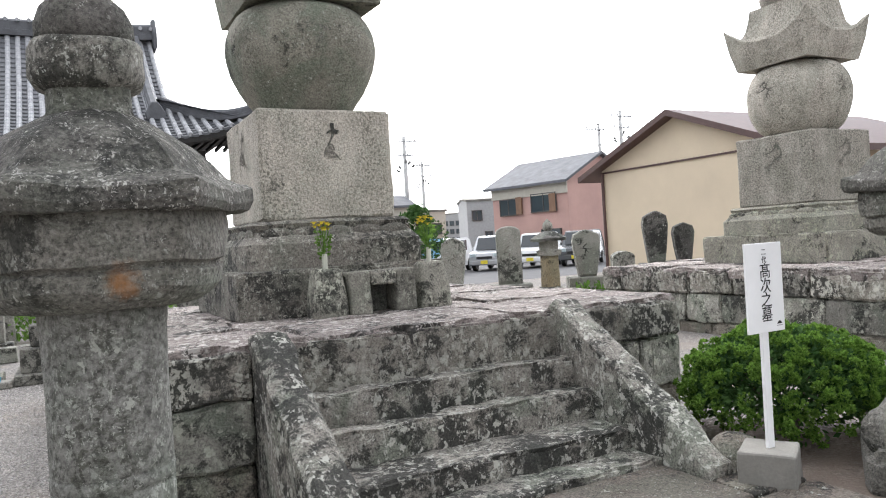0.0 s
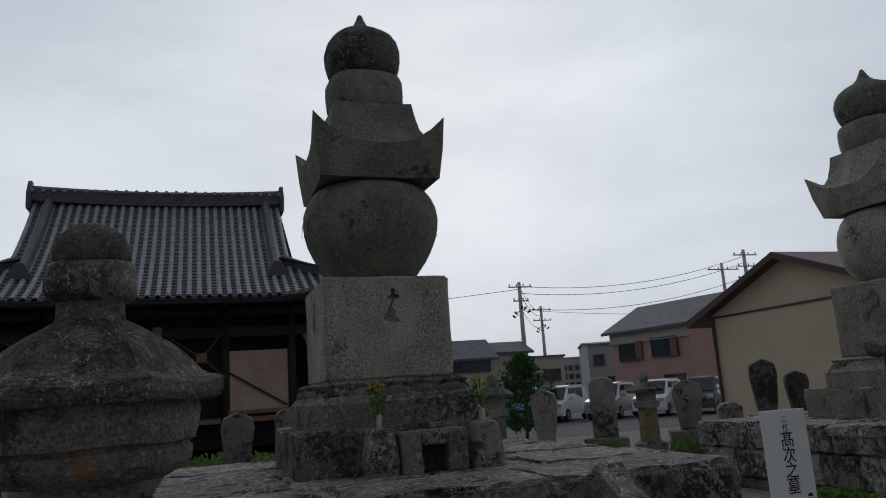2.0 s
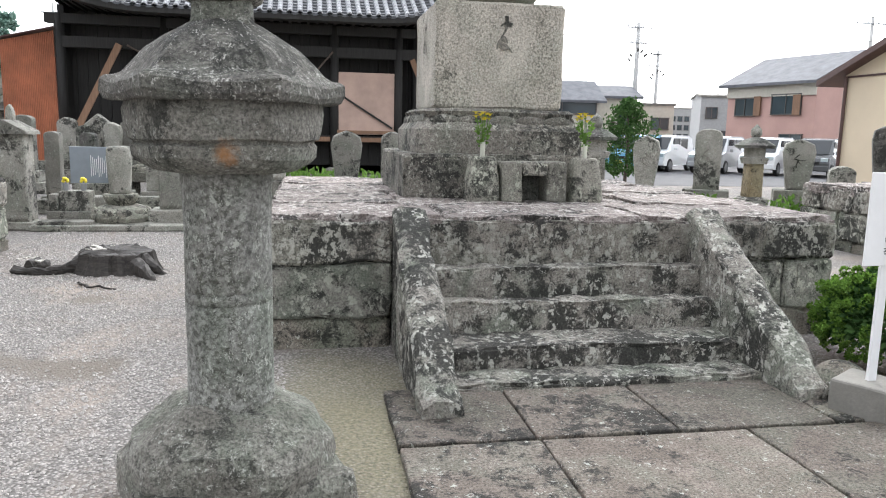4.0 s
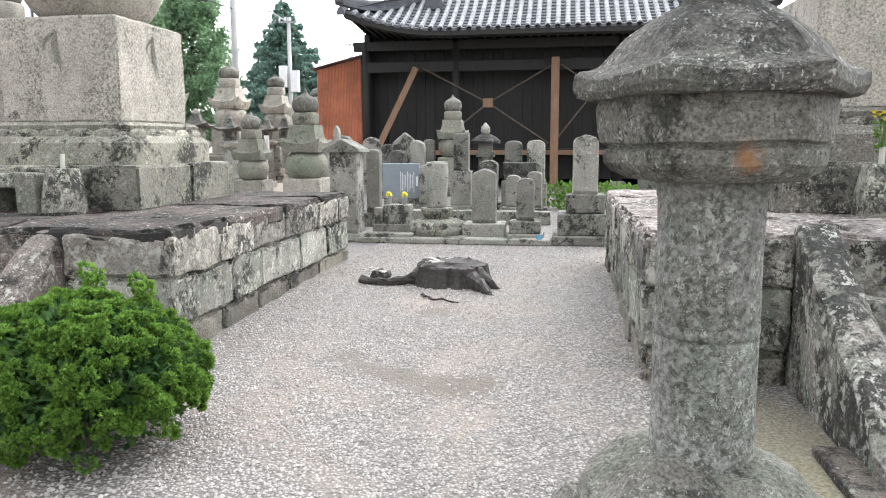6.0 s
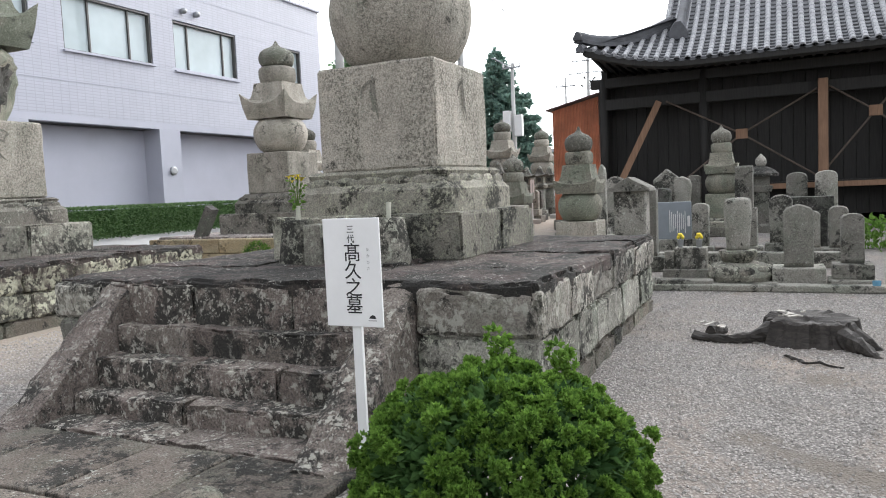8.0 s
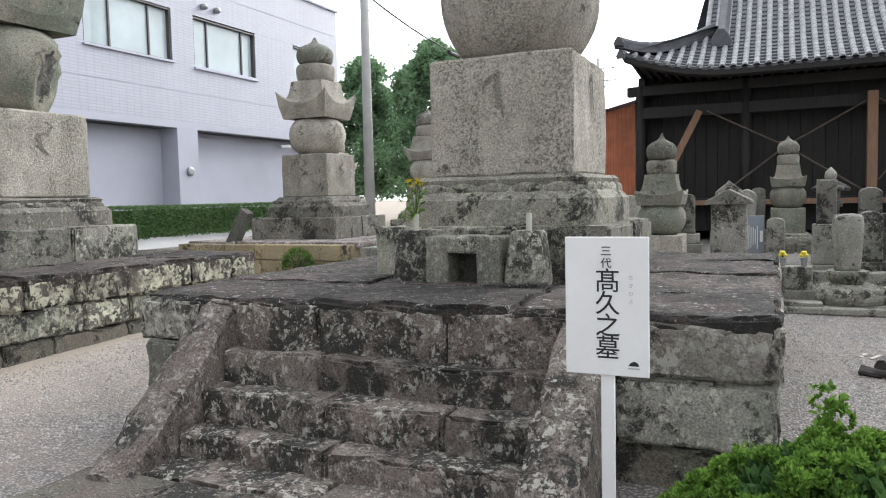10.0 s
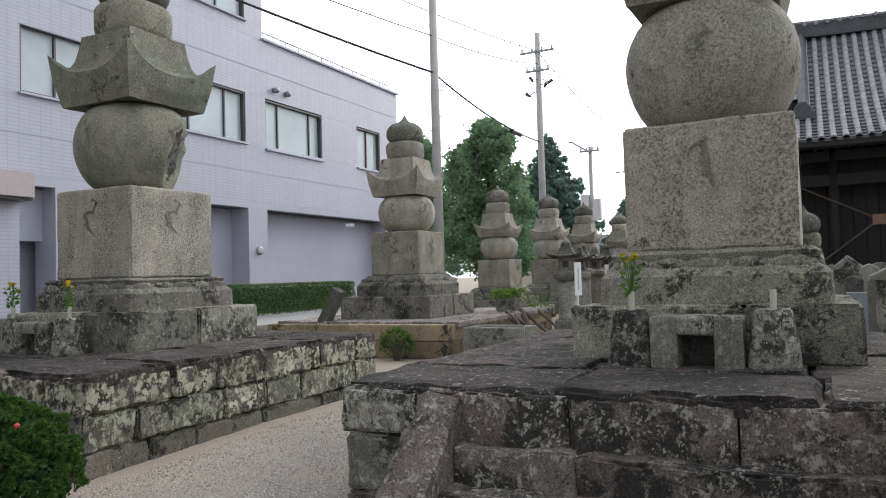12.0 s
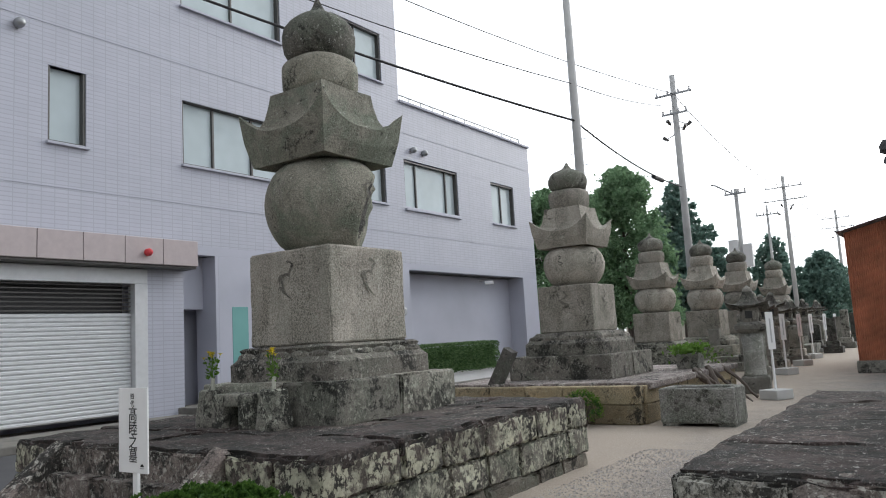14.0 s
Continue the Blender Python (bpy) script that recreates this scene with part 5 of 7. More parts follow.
    part("beam", box(((bx0 + bx1) / 2, wy, 4.05), (bx1 - bx0, 0.22, 0.34), 0.01), "dark_wood", H)
    part("beam", box(((bx0 + bx1) / 2, wy + 0.02, 4.75), (bx1 - bx0 + 0.6, 0.26, 0.3), 0.01), "dark_wood", H)
    part("floor_beam", box(((bx0 + bx1) / 2, wy + 0.05, 1.2), (bx1 - bx0, 0.14, 0.16), 0.01), "brown_wood", H, "bare brown floor rail")
    part("floor_boards", box(((bx0 + bx1) / 2, wy + 0.45, 1.3), (bx1 - bx0, 0.9, 0.05), 0.01), "dark_wood", H)
    part("prop", bar((-6.75, 24.2, 1.0), (-5.3, 24.5, 4.0), 0.2, 0.2), "brown_wood", H, "leaning bare brown timber prop")
    part("prop", bar((4.9, 24.6, 1.7), (3.95, 24.7, 3.9), 0.18, 0.18), "brown_wood", H, "leaning bare brown timber prop")
    part("plaster_panel", box((2.43, wy - 0.02, 2.4), (1.88, 0.06, 2.05), 0.006), "plaster", H, "faded pinkish plaster wall panel")
    part("panel_brace", bar((0.7, wy - 0.12, 3.2), (3.3, wy - 0.1, 1.6), 0.06, 0.06), "dark_wood", H)
    part("panel_sill", box((2.43, wy - 0.05, 1.46), (2.0, 0.14, 0.1), 0.006), "brown_wood", H)
    for px, pz, ends in ((-2.9, 2.83, ((-5.1, 4.0), (-0.85, 4.0), (-4.6, 1.5), (-0.9, 1.5))), (0.62, 3.24, ((-0.55, 4.05), (1.3, 4.05), (-0.6, 1.7), (1.35, 2.6)))):
        for ex, ez in ends:
            part("brace_rod", tube(bmesh.new(), [(px, wy - 0.16, pz), (ex, wy - 0.16, ez)], 0.028, 8), "brace", H)
        part("brace_plate", box((px, wy - 0.2, pz), (0.34, 0.05, 0.3), 0.01), "brown_wood", H, "square bare timber brace plate")
    # small lean-to of rust-red corrugated sheet at its side
    S = thing("corrugated_shed", (-8.05, wy, 0), "rust-red corrugated sheet lean-to against the temple hall", "shed")
    V, F = [], []
    nseg = 60
    for i in range(nseg + 1):
        x = -0.78 + 1.56 * i / nseg
        yy = 0.018 * (1 if i % 2 else -1)
        zt = 4.02 + 0.36 * i / nseg
        V += [(x, yy, 0.35), (x, yy, zt)]
    F = [(2 * i, 2 * i + 2, 2 * i + 3, 2 * i + 1) for i in range(nseg)]
    mesh_part("front_sheet", V, F, "orange", S)
    V = []
    for i in range(nseg + 1):
        V += [(-0.78 - 0.018 * (1 if i % 2 else -1), 8.0 * i / nseg, 0.35), (-0.78 - 0.018 * (1 if i % 2 else -1), 8.0 * i / nseg, 4.0)]
    mesh_part("side_sheet", V, F, "orange", S)
    part("roof_sheet", bar((-0.95, 3.9, 4.03), (0.85, 3.9, 4.46), 8.3, 0.04), "brown_trim", S)
    part("stone_sill", box((0, 0.1, 0.17), (1.7, 0.3, 0.34), 0.03, (4, 2, 2), amp=0.02), "grave", S)
    return H


# ---- the tiled office building across the street ----
def building():
    X = -22.5
    B = thing("office_building", (X, 18, 0), "pale lilac-grey tiled office building with shuttered garages", "building")
    oy = 18.0

    def wall(y0, y1, z0, z1, x=0.0, mat="wall_tile", t=0.3):
        part("wall", box((x - t / 2, (y0 + y1) / 2 - oy, (z0 + z1) / 2), (t, y1 - y0, z1 - z0), 0.004), mat, B)

    def window(y0, y1, z0, z1, split=0.66, glass="glass"):
        W = part("window", box((-0.2, (y0 + y1) / 2 - oy, (z0 + z1) / 2), (0.02, y1 - y0, z1 - z0), 0.002), glass, B, "bronze-framed window with pale blinds, panes tinted for reflected sky")
        part("blind", box((-0.24, (y0 + y1) / 2 - oy, (z0 + z1) / 2 - 0.1), (0.02, y1 - y0 - 0.1, z1 - z0 - 0.2), 0.002), "blind", W)
        for a, b, c, d in ((y0, y1, z1 - 0.06, z1), (y0, y1, z0, z0 + 0.06), (y0, y0 + 0.06, z0 + 0.06, z1 - 0.06), (y1 - 0.06, y1, z0 + 0.06, z1 - 0.06)):
            part("frame", box((-0.14, (a + b) / 2 - oy, (c + d) / 2), (0.2, b - a, d - c), 0.004), "frame", W)
        for f in ((split,) if isinstance(split, float) else split):
            ym = y0 + (y1 - y0) * f
            part("mullion", box((-0.16, ym - oy, (z0 + z1) / 2), (0.08, 0.06, z1 - z0 - 0.13), 0.004), "frame", W)
        part("sill", box((0.02, (y0 + y1) / 2 - oy, z0 - 0.03), (0.16, y1 - y0 + 0.1, 0.06), 0.004), "wall_smooth", W)

    win = [(8.83, 9.72, 6.57, 8.42, ()), (12.34, 15.9, 6.6, 8.4, (0.3, 0.68)), (17.05, 20.72, 6.53, 8.35, (0.3, 0.75)), (21.8, 25.3, 6.48, 8.33, (0.24, 0.8)), (27.9, 29.85, 6.52, 8.34, (0.5,))]
    ys = [-4.0] + [v for w in win for v in w[:2]] + [31.5]
    for i in range(0, len(ys), 2):
        wall(ys[i], ys[i + 1], 6.57, 8.36)
    for w in win:
        window(*w)
    wall(-4, 31.5, 4.45, 6.57)
    wall(-4, 31.5, 8.36, 10.5)
    # storey above, over the nearer part
    up = [(12.34, 15.9, 11.0, 12.85, (0.5,)), (18.2, 20.75, 11.0, 12.85, (0.5,))]
    ys = [-4.0] + [v for w in up for v in w[:2]] + [21.68]
    for i in range(0, len(ys), 2):
        wall(ys[i], ys[i + 1], 11.0, 12.85)
    for w in up:
        window(*w)
    wall(-4, 21.68, 10.5, 11.0)
    wall(-4, 21.68, 12.85, 15.0)
    part("inner_wall", box((-2.6, 13.7 - oy, 5.1), (0.2, 35.0, 10.2)), "wall_smooth", B)
    part("inner_wall", box((-2.6, 8.7 - oy, 12.7), (0.2, 25.0, 4.6)), "wall_smooth", B)
    part("roof_slab", box((-6, 9 - oy, 15.1), (12.4, 26, 0.3)), "conc", B)
    part("roof_slab", box((-6.4, 26.4 - oy, 10.3), (12, 9.8, 0.3)), "conc", B)
    part("coping", box((-0.1, 26.6 - oy, 10.54), (0.4, 9.9, 0.09), 0.01), "wall_smooth", B)
    part("end_wall", box((-6, 31.4 - oy, 5.2), (11.9, 0.3, 10.4)), "wall_tile", B)
    part("upper_end_wall", box((-6, 21.55 - oy, 12.7), (11.9, 0.3, 4.5)), "wall_tile", B)
    # roof rail
    for i in range(13):
        part("rail_post", tube(bmesh.new(), [(-0.3, 21.9 - oy + i * 0.78, 10.58), (-0.3, 21.9 - oy + i * 0.78, 10.95)], 0.02, 6), "steel", B)
    part("rail", tube(bmesh.new(), [(-0.3, 21.8 - oy, 10.95), (-0.3, 31.3 - oy, 10.95)], 0.025, 6), "steel", B)
    # ground floor: recessed garage bays between piers
    for a, b in ((20.78, 21.8), (30.2, 31.5), (13.4, 15.6)):
        wall(a, b, 0, 4.22, 0.0, "wall_smooth", 0.9)
    wall(-4, 31.5, 4.22, 4.45, 0.0, "wall_smooth")
    for a, b in ((15.6, 20.78), (21.8, 30.2)):
        part("bay_back", box((-0.85, (a + b) / 2 - oy, 2.1), (0.1, b - a, 4.2), 0.004), "wall_smooth", B)
        part("bay_soffit", box((-0.55, (a + b) / 2 - oy, 4.26), (0.6, b - a, 0.08), 0.004), "frame", B)
    wall(12.3, 13.4, 2.82, 4.22, -0.55, "wall_smooth")
    wall(13.3, 13.4, 0, 4.22, -0.002, "wall_smooth", 0.85)
    part("door_recess", box((-1.3, 12.6 - oy, 2.1), (0.1, 2.4, 4.2)), "wall_smooth", B)
    part("door_pane", box((-0.02, 14.1 - oy, 1.9), (0.06, 0.55, 1.9), 0.01), "teal", B, "teal glazed side door")
    part("step", box((0.2, 12.85 - oy, 0.16), (1.5, 1.5, 0.32), 0.02), "conc", B)
    # projecting bay with shutter and mauve canopy
    wall(11.25, 12.3, 0, 3.85, 0.0, "wall_tile", 0.6)
    for i in range(15):
        y1 = 12.34 - i * 1.0
        part("canopy_panel", box((0.28, y1 - 0.5 - oy, 4.15), (0.6, 0.985, 0.64), 0.012), "awning", B)
    part("canopy_drip", box((0.25, 4.84 - oy, 3.8), (0.5, 15.0, 0.06)), "frame", B)
    part("lintel", box((-0.1, 3.5 - oy, 3.58), (0.3, 15.5, 0.36), 0.01), "shutter", B)
    part("jamb", box((-0.1, 11.08 - oy, 1.7), (0.3, 0.34, 3.4), 0.01), "shutter", B)
    for i in range(24):
        z = 0.3 + i * 0.1
        bm = extrude_outline([(-0.02, 0), (0.0, 0.0), (0.028, 0.03), (0.028, 0.07), (0.0, 0.098), (-0.02, 0.098)], -4.0, 10.9)
        for v in bm.verts:
            v.co = Vector((v.co.x - 0.15, v.co.y - oy, v.co.z + z))
        part("shutter_slat", bm, "shutter", B)
    for i in range(7):
        part("grille_slat", box((-0.14, 3.45 - oy, 2.76 + i * 0.1), (0.03, 14.9, 0.03), 0.004), "frame", B)
    # added black sheet: paints the shade behind the grille slats
    part("grille_dark", box((-0.5, 3.45 - oy, 3.05), (0.05, 14.9, 0.8)), "opening_shade", B)
    part("alarm_light", turned([(0, 0.09), (0.08, 0.09), (0.14, 0.06), (0.17, 0.01)], 2, 16), "red", B, "small red alarm lamp").matrix_basis = pose(0.6, 10.9 - oy, 4.1, 0, 90, 0)
    for y, z in ((22.3, 8.75), (23.0, 8.75), (8.15, 9.1)):
        part("vent_hood", turned([(0, 0.1), (0.1, 0.12), (0.2, 0.1), (0.24, 0.03)], 2, 14), "steel", B, smooth=True).matrix_basis = pose(0.0, y - oy, z, 0, 90, 0)
    for y, z in ((14.6, 3.55), (26.5, 3.85)):
        part("camera_bracket", tube(bmesh.new(), [(0, y - oy, z + 0.1), (0.25, y - oy, z + 0.05)], 0.03, 6), "steel", B)
        part("security_camera", box((0.4, y - oy + 0.1, z), (0.36, 0.14, 0.14), 0.02, rz=25), "white", B)
    part("wall_lamp", turned([(0, 0.16), (0.08, 0.16), (0.1, 0.1)], 2, 16), "steel", B).matrix_basis = pose(0.0, 21.3 - oy, 2.7, 0, 90, 0)
    for z in (5.55, 9.35):
        part("wall_joint", box((0.004, 13.7 - oy, z), (0.012, 35.0, 0.03), 0.002), "wall_smooth", B)
    part("pavement_kerb", box((1.0, 14 - oy, 0.08), (2.0, 36, 0.16), 0.02), "conc", B)
    return B


# ---- poles, wires, houses, cars ----
def utility_pole(x, y, h, r=0.17, arms=((0.93, 1.8),), label="grey concrete utility pole with crossarms", rz=0.0, bits=True):
    P = thing("utility_pole", (x, y, 0), label, "utility pole", "utility poles", rz=rz)
    part("shaft", tube(bmesh.new(), [(0, 0, 0), (0, 0, h)], [r, r * 0.62], 14), "pole", P, smooth=True)
    for f, w in arms:
        A = part("crossarm", bar((-w / 2, -0.12, h * f), (w / 2, -0.12, h * f), 0.08, 0.08), "steel", P)
        for k in range(4):
            xx = -w / 2 + w * (k + 0.2) / 3.4
            part("insulator", turned([(0.04, 0.03), (0.1, 0.06), (0.14, 0.03), (0.18, 0.06), (0.22, 0.02)], 2, 10, c=(xx, -0.12)), "white", A).matrix_basis = pose(0, 0, h * f)
    if len(arms) > 1:
        for k in range(5):
            a, zz = 0.6 + 1.26 * k, h * arms[1][0] - 0.35 - 0.3 * (k % 3)
            tip_at = (0.55 * math.cos(a), 0.55 * math.sin(a), zz - 0.18)
            S = part("switch_arm", bar((0.1 * math.cos(a), 0.1 * math.sin(a), zz), tip_at, 0.035), "steel", P)
            part("switch", tube(bmesh.new(), [(tip_at[0] * 0.8, tip_at[1] * 0.8, zz - 0.24), (tip_at[0] * 1.2, tip_at[1] * 1.2, zz - 0.06)], [0.05, 0.09], 8), "frame", S, "dark tilted cut-out switch")
    for k in range(8 if bits else 0):
        z = h * 0.35 + k * 0.45
        part("step_bolt", bar((0, 0, z), ((0.3 if k % 2 else -0.3), 0, z), 0.02), "steel", P)
    return P


def wire(pts, r, name="overhead_cable", sag=0.0, n=14, label="black overhead cable strung between poles"):
    bm = bmesh.new()
    a, b = Vector(pts[0]), Vector(pts[1])
    tube(bm, [a.lerp(b, i / n) - Vector((0, 0, sag * 4 * (i / n) * (1 - i / n))) for i in range(n + 1)], r, 6)
    return tagged(part(name, bm, "cable"), label, "cable", "overhead cables")


def car(x, y, rz, paint, label, l=3.4, w=1.48, h=1.6, hood=0.55, seed=1):
    C = thing("parked_car", (x, y, 0), label, "car", "parked cars", rz=rz)
    prof = [(0, 0.28), (0, 0.62), (0.06, 0.82), (hood, 0.93), (hood + 0.48, h - 0.04), (hood + 0.8, h), (l - 0.6, h), (l - 0.16, h - 0.1), (l - 0.03, 0.9), (l, 0.62), (l, 0.28)]
    bm = bmesh.new()
    rings = []
    for yy, k, tuck in ((-w / 2 + 0.03, 0.985, 0.1), (-w / 2, 1.0, 0.1), (0, 1.0, 0.0), (w / 2, 1.0, -0.1), (w / 2 - 0.03, 0.985, -0.1)):
        rings.append([(l / 2 - px, yy + (tuck if pz > 1.0 else 0), pz * k) for px, pz in prof])
    loft(bm, rings)
    bmesh.ops.recalc_face_normals(bm, faces=bm.faces)
    bmesh.ops.bevel(bm, geom=bm.edges[:], offset=0.02, segments=1, affect="EDGES")
    body = part("body", bm, paint, C)
    for sgn in (-1, 1):
        for a, b in ((hood + 0.5, hood + 1.25), (hood + 1.32, l - 0.75)):
            bm = extrude_outline([(l / 2 - a + (0.24 if a < hood + 0.6 else 0), 0.98), (l / 2 - b, 0.98), (l / 2 - b, h - 0.13), (l / 2 - a - 0.05, h - 0.13)], sgn * (w / 2 - 0.085) - 0.01, sgn * (w / 2 - 0.085) + 0.01)
            part("side_window", bm, "car_glass", body)
    a, b = (l / 2 - hood - 0.02, 0.97), (l / 2 - hood - 0.45, h - 0.1)
    bm = bmesh.new()
    vs = [bm.verts.new((p[0] + 0.02, s * (w / 2 - 0.17), p[1] + 0.01)) for p, s in ((a, -1), (a, 1), (b, 1), (b, -1))]
    bm.faces.new(vs)
    part("windscreen", bm, "car_glass", body)
    for sgn in (-1, 1):
        part("headlight", box((l / 2 - 0.02, sgn * (w / 2 - 0.2), 0.74), (0.08, 0.26, 0.15), 0.03), "glass", body)
        part("mirror", box((l / 2 - hood - 0.45, sgn * (w / 2 + 0.06), 1.02), (0.1, 0.16, 0.13), 0.03), paint, body)
    part("grille", box((l / 2, 0, 0.62), (0.03, w * 0.5, 0.12), 0.01), "tyre", body)
    part("bumper", box((l / 2, 0, 0.4), (0.1, w * 0.94, 0.2), 0.04), paint, body)
    part("number_plate", box((l / 2 + 0.052, 0, 0.42), (0.01, 0.33, 0.16), 0.002), "petal", body)
    for px in (0.62, l - 0.6):
        for sgn in (-1, 1):
            W = part("wheel", turned([(-0.08, 0.2), (-0.08, 0.27), (-0.05, 0.29), (0.05, 0.29), (0.08, 0.27), (0.08, 0.2)], 2, 20), "tyre", C)
            W.matrix_basis = pose(l / 2 - px, sgn * (w / 2 - 0.08), 0.29, 90, 0, 0)
            part("rim", turned([(-0.085, 0.19), (-0.085, 0.05), (0.085, 0.05), (0.085, 0.19)], 2, 12), "car_silver", W)
    return C


def house(x, y, w, d, h, rz, wall, roof, label, ridge="x", rise=1.2, over=0.5, windows=(), band=None):
    """A plain house: walls, gabled tile roof with overhang, windows on its front (at -y) as (x, z, w, h)."""
    H = thing("house", (x, y, 0), label, "house", "houses beyond the car park", rz=rz)
    part("wall", box((0, 0, h / 2), (w, d, h), 0.01), wall, H)
    if band:
        part("upper_wall", box((0, 0, (band[0] + h) / 2), (w + 0.06, d + 0.06, h - band[0]), 0.01), band[1], H)
    a, b = (w, d) if ridge == "x" else (d, w)
    for sgn in (-1, 1):
        bm = bmesh.new()
        e0, e1 = -a / 2 - min(over, 0.35), a / 2 + min(over, 0.35)
        lo, k = (b / 2 + over), rise / (b / 2)
        pts = [(e0, sgn * lo, h - over * k), (e1, sgn * lo, h - over * k), (e1, 0, h + rise), (e0, 0, h + rise)]
        low = [(p[0], p[1], p[2] + 0.16) for p in pts]
        if ridge == "y":
            pts, low = [(p[1], p[0], p[2]) for p in pts], [(p[1], p[0], p[2]) for p in low]
        loft(bm, [pts, low])
        bmesh.ops.recalc_face_normals(bm, faces=bm.faces)
        part("roof", bm, roof, H)
        bm = bmesh.new()
        tri = [(sgn * a / 2, -b / 2, h), (sgn * a / 2, b / 2, h), (sgn * a / 2, 0, h + rise)]
        if ridge == "y":
            tri = [(p[1], p[0], p[2]) for p in tri]
        bm.faces.new([bm.verts.new(p) for p in tri])
        part("gable", bm, band[1] if band else wall, H)
    for wx, wz, ww, wh in windows:
        W = part("window", box((wx, -d / 2 - 0.05, wz), (ww, 0.08, wh), 0.01), "dark_glass", H)
        for q, s in (((wx, -d / 2 - 0.08, wz + wh / 2), (ww + 0.1, 0.1, 0.06)), ((wx, -d / 2 - 0.08, wz - wh / 2), (ww + 0.1, 0.1, 0.06)), ((wx - ww / 2, -d / 2 - 0.08, wz), (0.06, 0.1, wh)), ((wx + ww / 2, -d / 2 - 0.08, wz), (0.06, 0.1, wh)), ((wx, -d / 2 - 0.09, wz), (0.05, 0.08, wh))):
            part("frame", box(q, s, 0.005), "frame", W)
    return H


def grass_clump(x, y, r, h, n, seed, label="bright green leafy weeds by the graves", mat="grass"):
    G = thing("weeds", (x, y, 0), label, "weeds", "weeds")

    def place(g, c):
        p = g.normal(size=(c, 3)) * np.array([[r, r * 0.5, 0]])
        p[:, 2] = g.uniform(0, h, c)
        return p, np.stack([g.normal(size=c) * 0.3, g.normal(size=c) * 0.3, np.ones(c)], 1)

    leaves("blades", mat, G, n, place, 0.07, seed)
    return G


# ================= the place =================
ground()
patch("road", -21.5, -16.6, -40, 120, 0.008, "asphalt", "grey asphalt street behind the graveyard", "road")
patch("car_park", 9.5, 60, 21, 75, 0.008, "asphalt", "dark asphalt car park beyond the graves", "car park")

platform(0.15, 4.75, 4.72, 9.2, 0.90, 11, (1.07, 3.68), "lichen-covered stone tomb platform with a flight of worn steps", ((0.22, 0.555), (0.42, 0.345), (0.8, 0.135), (1.1, -0.01)), lift=0.08, foot=1.5, run_len=(1.5, 2.6))
platform(-7.5, -3.15, 4.66, 9.1, 0.86, 23, (-6.9, -4.0), "dark weathered stone tomb platform with broken steps", mats=("platform", "slab_dark", "step_dark"), lift=0.0, cheek=0.3)
platform(-14.75, -10.15, 4.66, 9.3, 0.80, 37, (-14.0, -11.2), "dark weathered stone tomb platform beside the street", mats=("platform_dark", "slab_dark", "step_dark"))
platform(7.85, 12.3, 4.7, 9.4, 0.88, 41, (8.9, 11.2), "grey stone tomb platform near the cream house")

ring_tower(2.335, 7.26, 0.895, 1.0, "tall five-ring stone tomb tower stained with dark moss", 3, (1.0, 0.435), (0.85, 0.44), foot_mat="lotus_dark", lotus_mat="lotus_dark", girth=0.735, ball=1.07, jar=True, eave=(0.615, 0.685, 0.42, 0.0, 0.67, 0.36))
ring_tower(-5.34, 7.25, 0.86, 1.0, "tall five-ring stone tomb tower on a lotus base", 8, (1.03, 0.43), (0.86, 0.425), ("tower", "tower"), foot_mat="lotus_pale", lotus_mat="lotus_pale", girth=0.715)
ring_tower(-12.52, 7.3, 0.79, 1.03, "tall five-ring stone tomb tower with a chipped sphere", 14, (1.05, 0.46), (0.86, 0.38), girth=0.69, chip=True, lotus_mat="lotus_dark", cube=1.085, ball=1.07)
ring_tower(10.0, 7.25, 0.88, 1.0, "tall grey five-ring stone tomb tower by the cream house", 19, (1.05, 0.42), (0.86, 0.41), ("tower", "tower"), foot_mat="lotus_pale", lotus_mat="lotus_pale")

for tx, ty, tz, sd, lx, rx, fl in ((2.52, 6.08, 0.9, 1, 2.05, 3.05, 3), (-5.36, 5.93, 0.86, 5, -5.82, -4.87, 1), (-12.6, 6.0, 0.8, 9, -13.1, -12.1, 3)):
    censer(tx, ty, tz, sd)
    flower_vase(lx, ty, tz, sd + 1, flowers=fl > 0)
    flower_vase(rx, ty, tz, sd + 2, flowers=fl > 2)

lantern(0.125, 2.5, 2)
lantern(4.6, 2.5, 6, 15)

name_board(3.74, 3.02, "二代", "髙次之墓", "", 0, k=0.94, zc=1.1)
name_board(-3.8, 3.6, "三代", "髙久之墓", "たかひさ", 0, False)
name_board(-10.86, 3.65, "四代", "髙睦之墓", "", 0, False, zc=1.135)

shrub(-2.88, 3.25, 0.65, 0.6, 0.81, 5, "rounded bright green clipped shrub on gravel", n=52000, sprigs=((-0.1, 0.3, 0.69, 0.91), (0.2, 0.3, 0.69, 0.85)))
shrub(4.75, 3.7, 0.74, 0.7, 0.83, 6, "rounded bright green clipped shrub beside a stone", n=36000)
shrub(-9.85, 3.5, 0.8, 0.7, 0.95, 7, "rounded dark green clipped shrub with red blossoms", red=6, n=36000, leaf="shrub_dark")

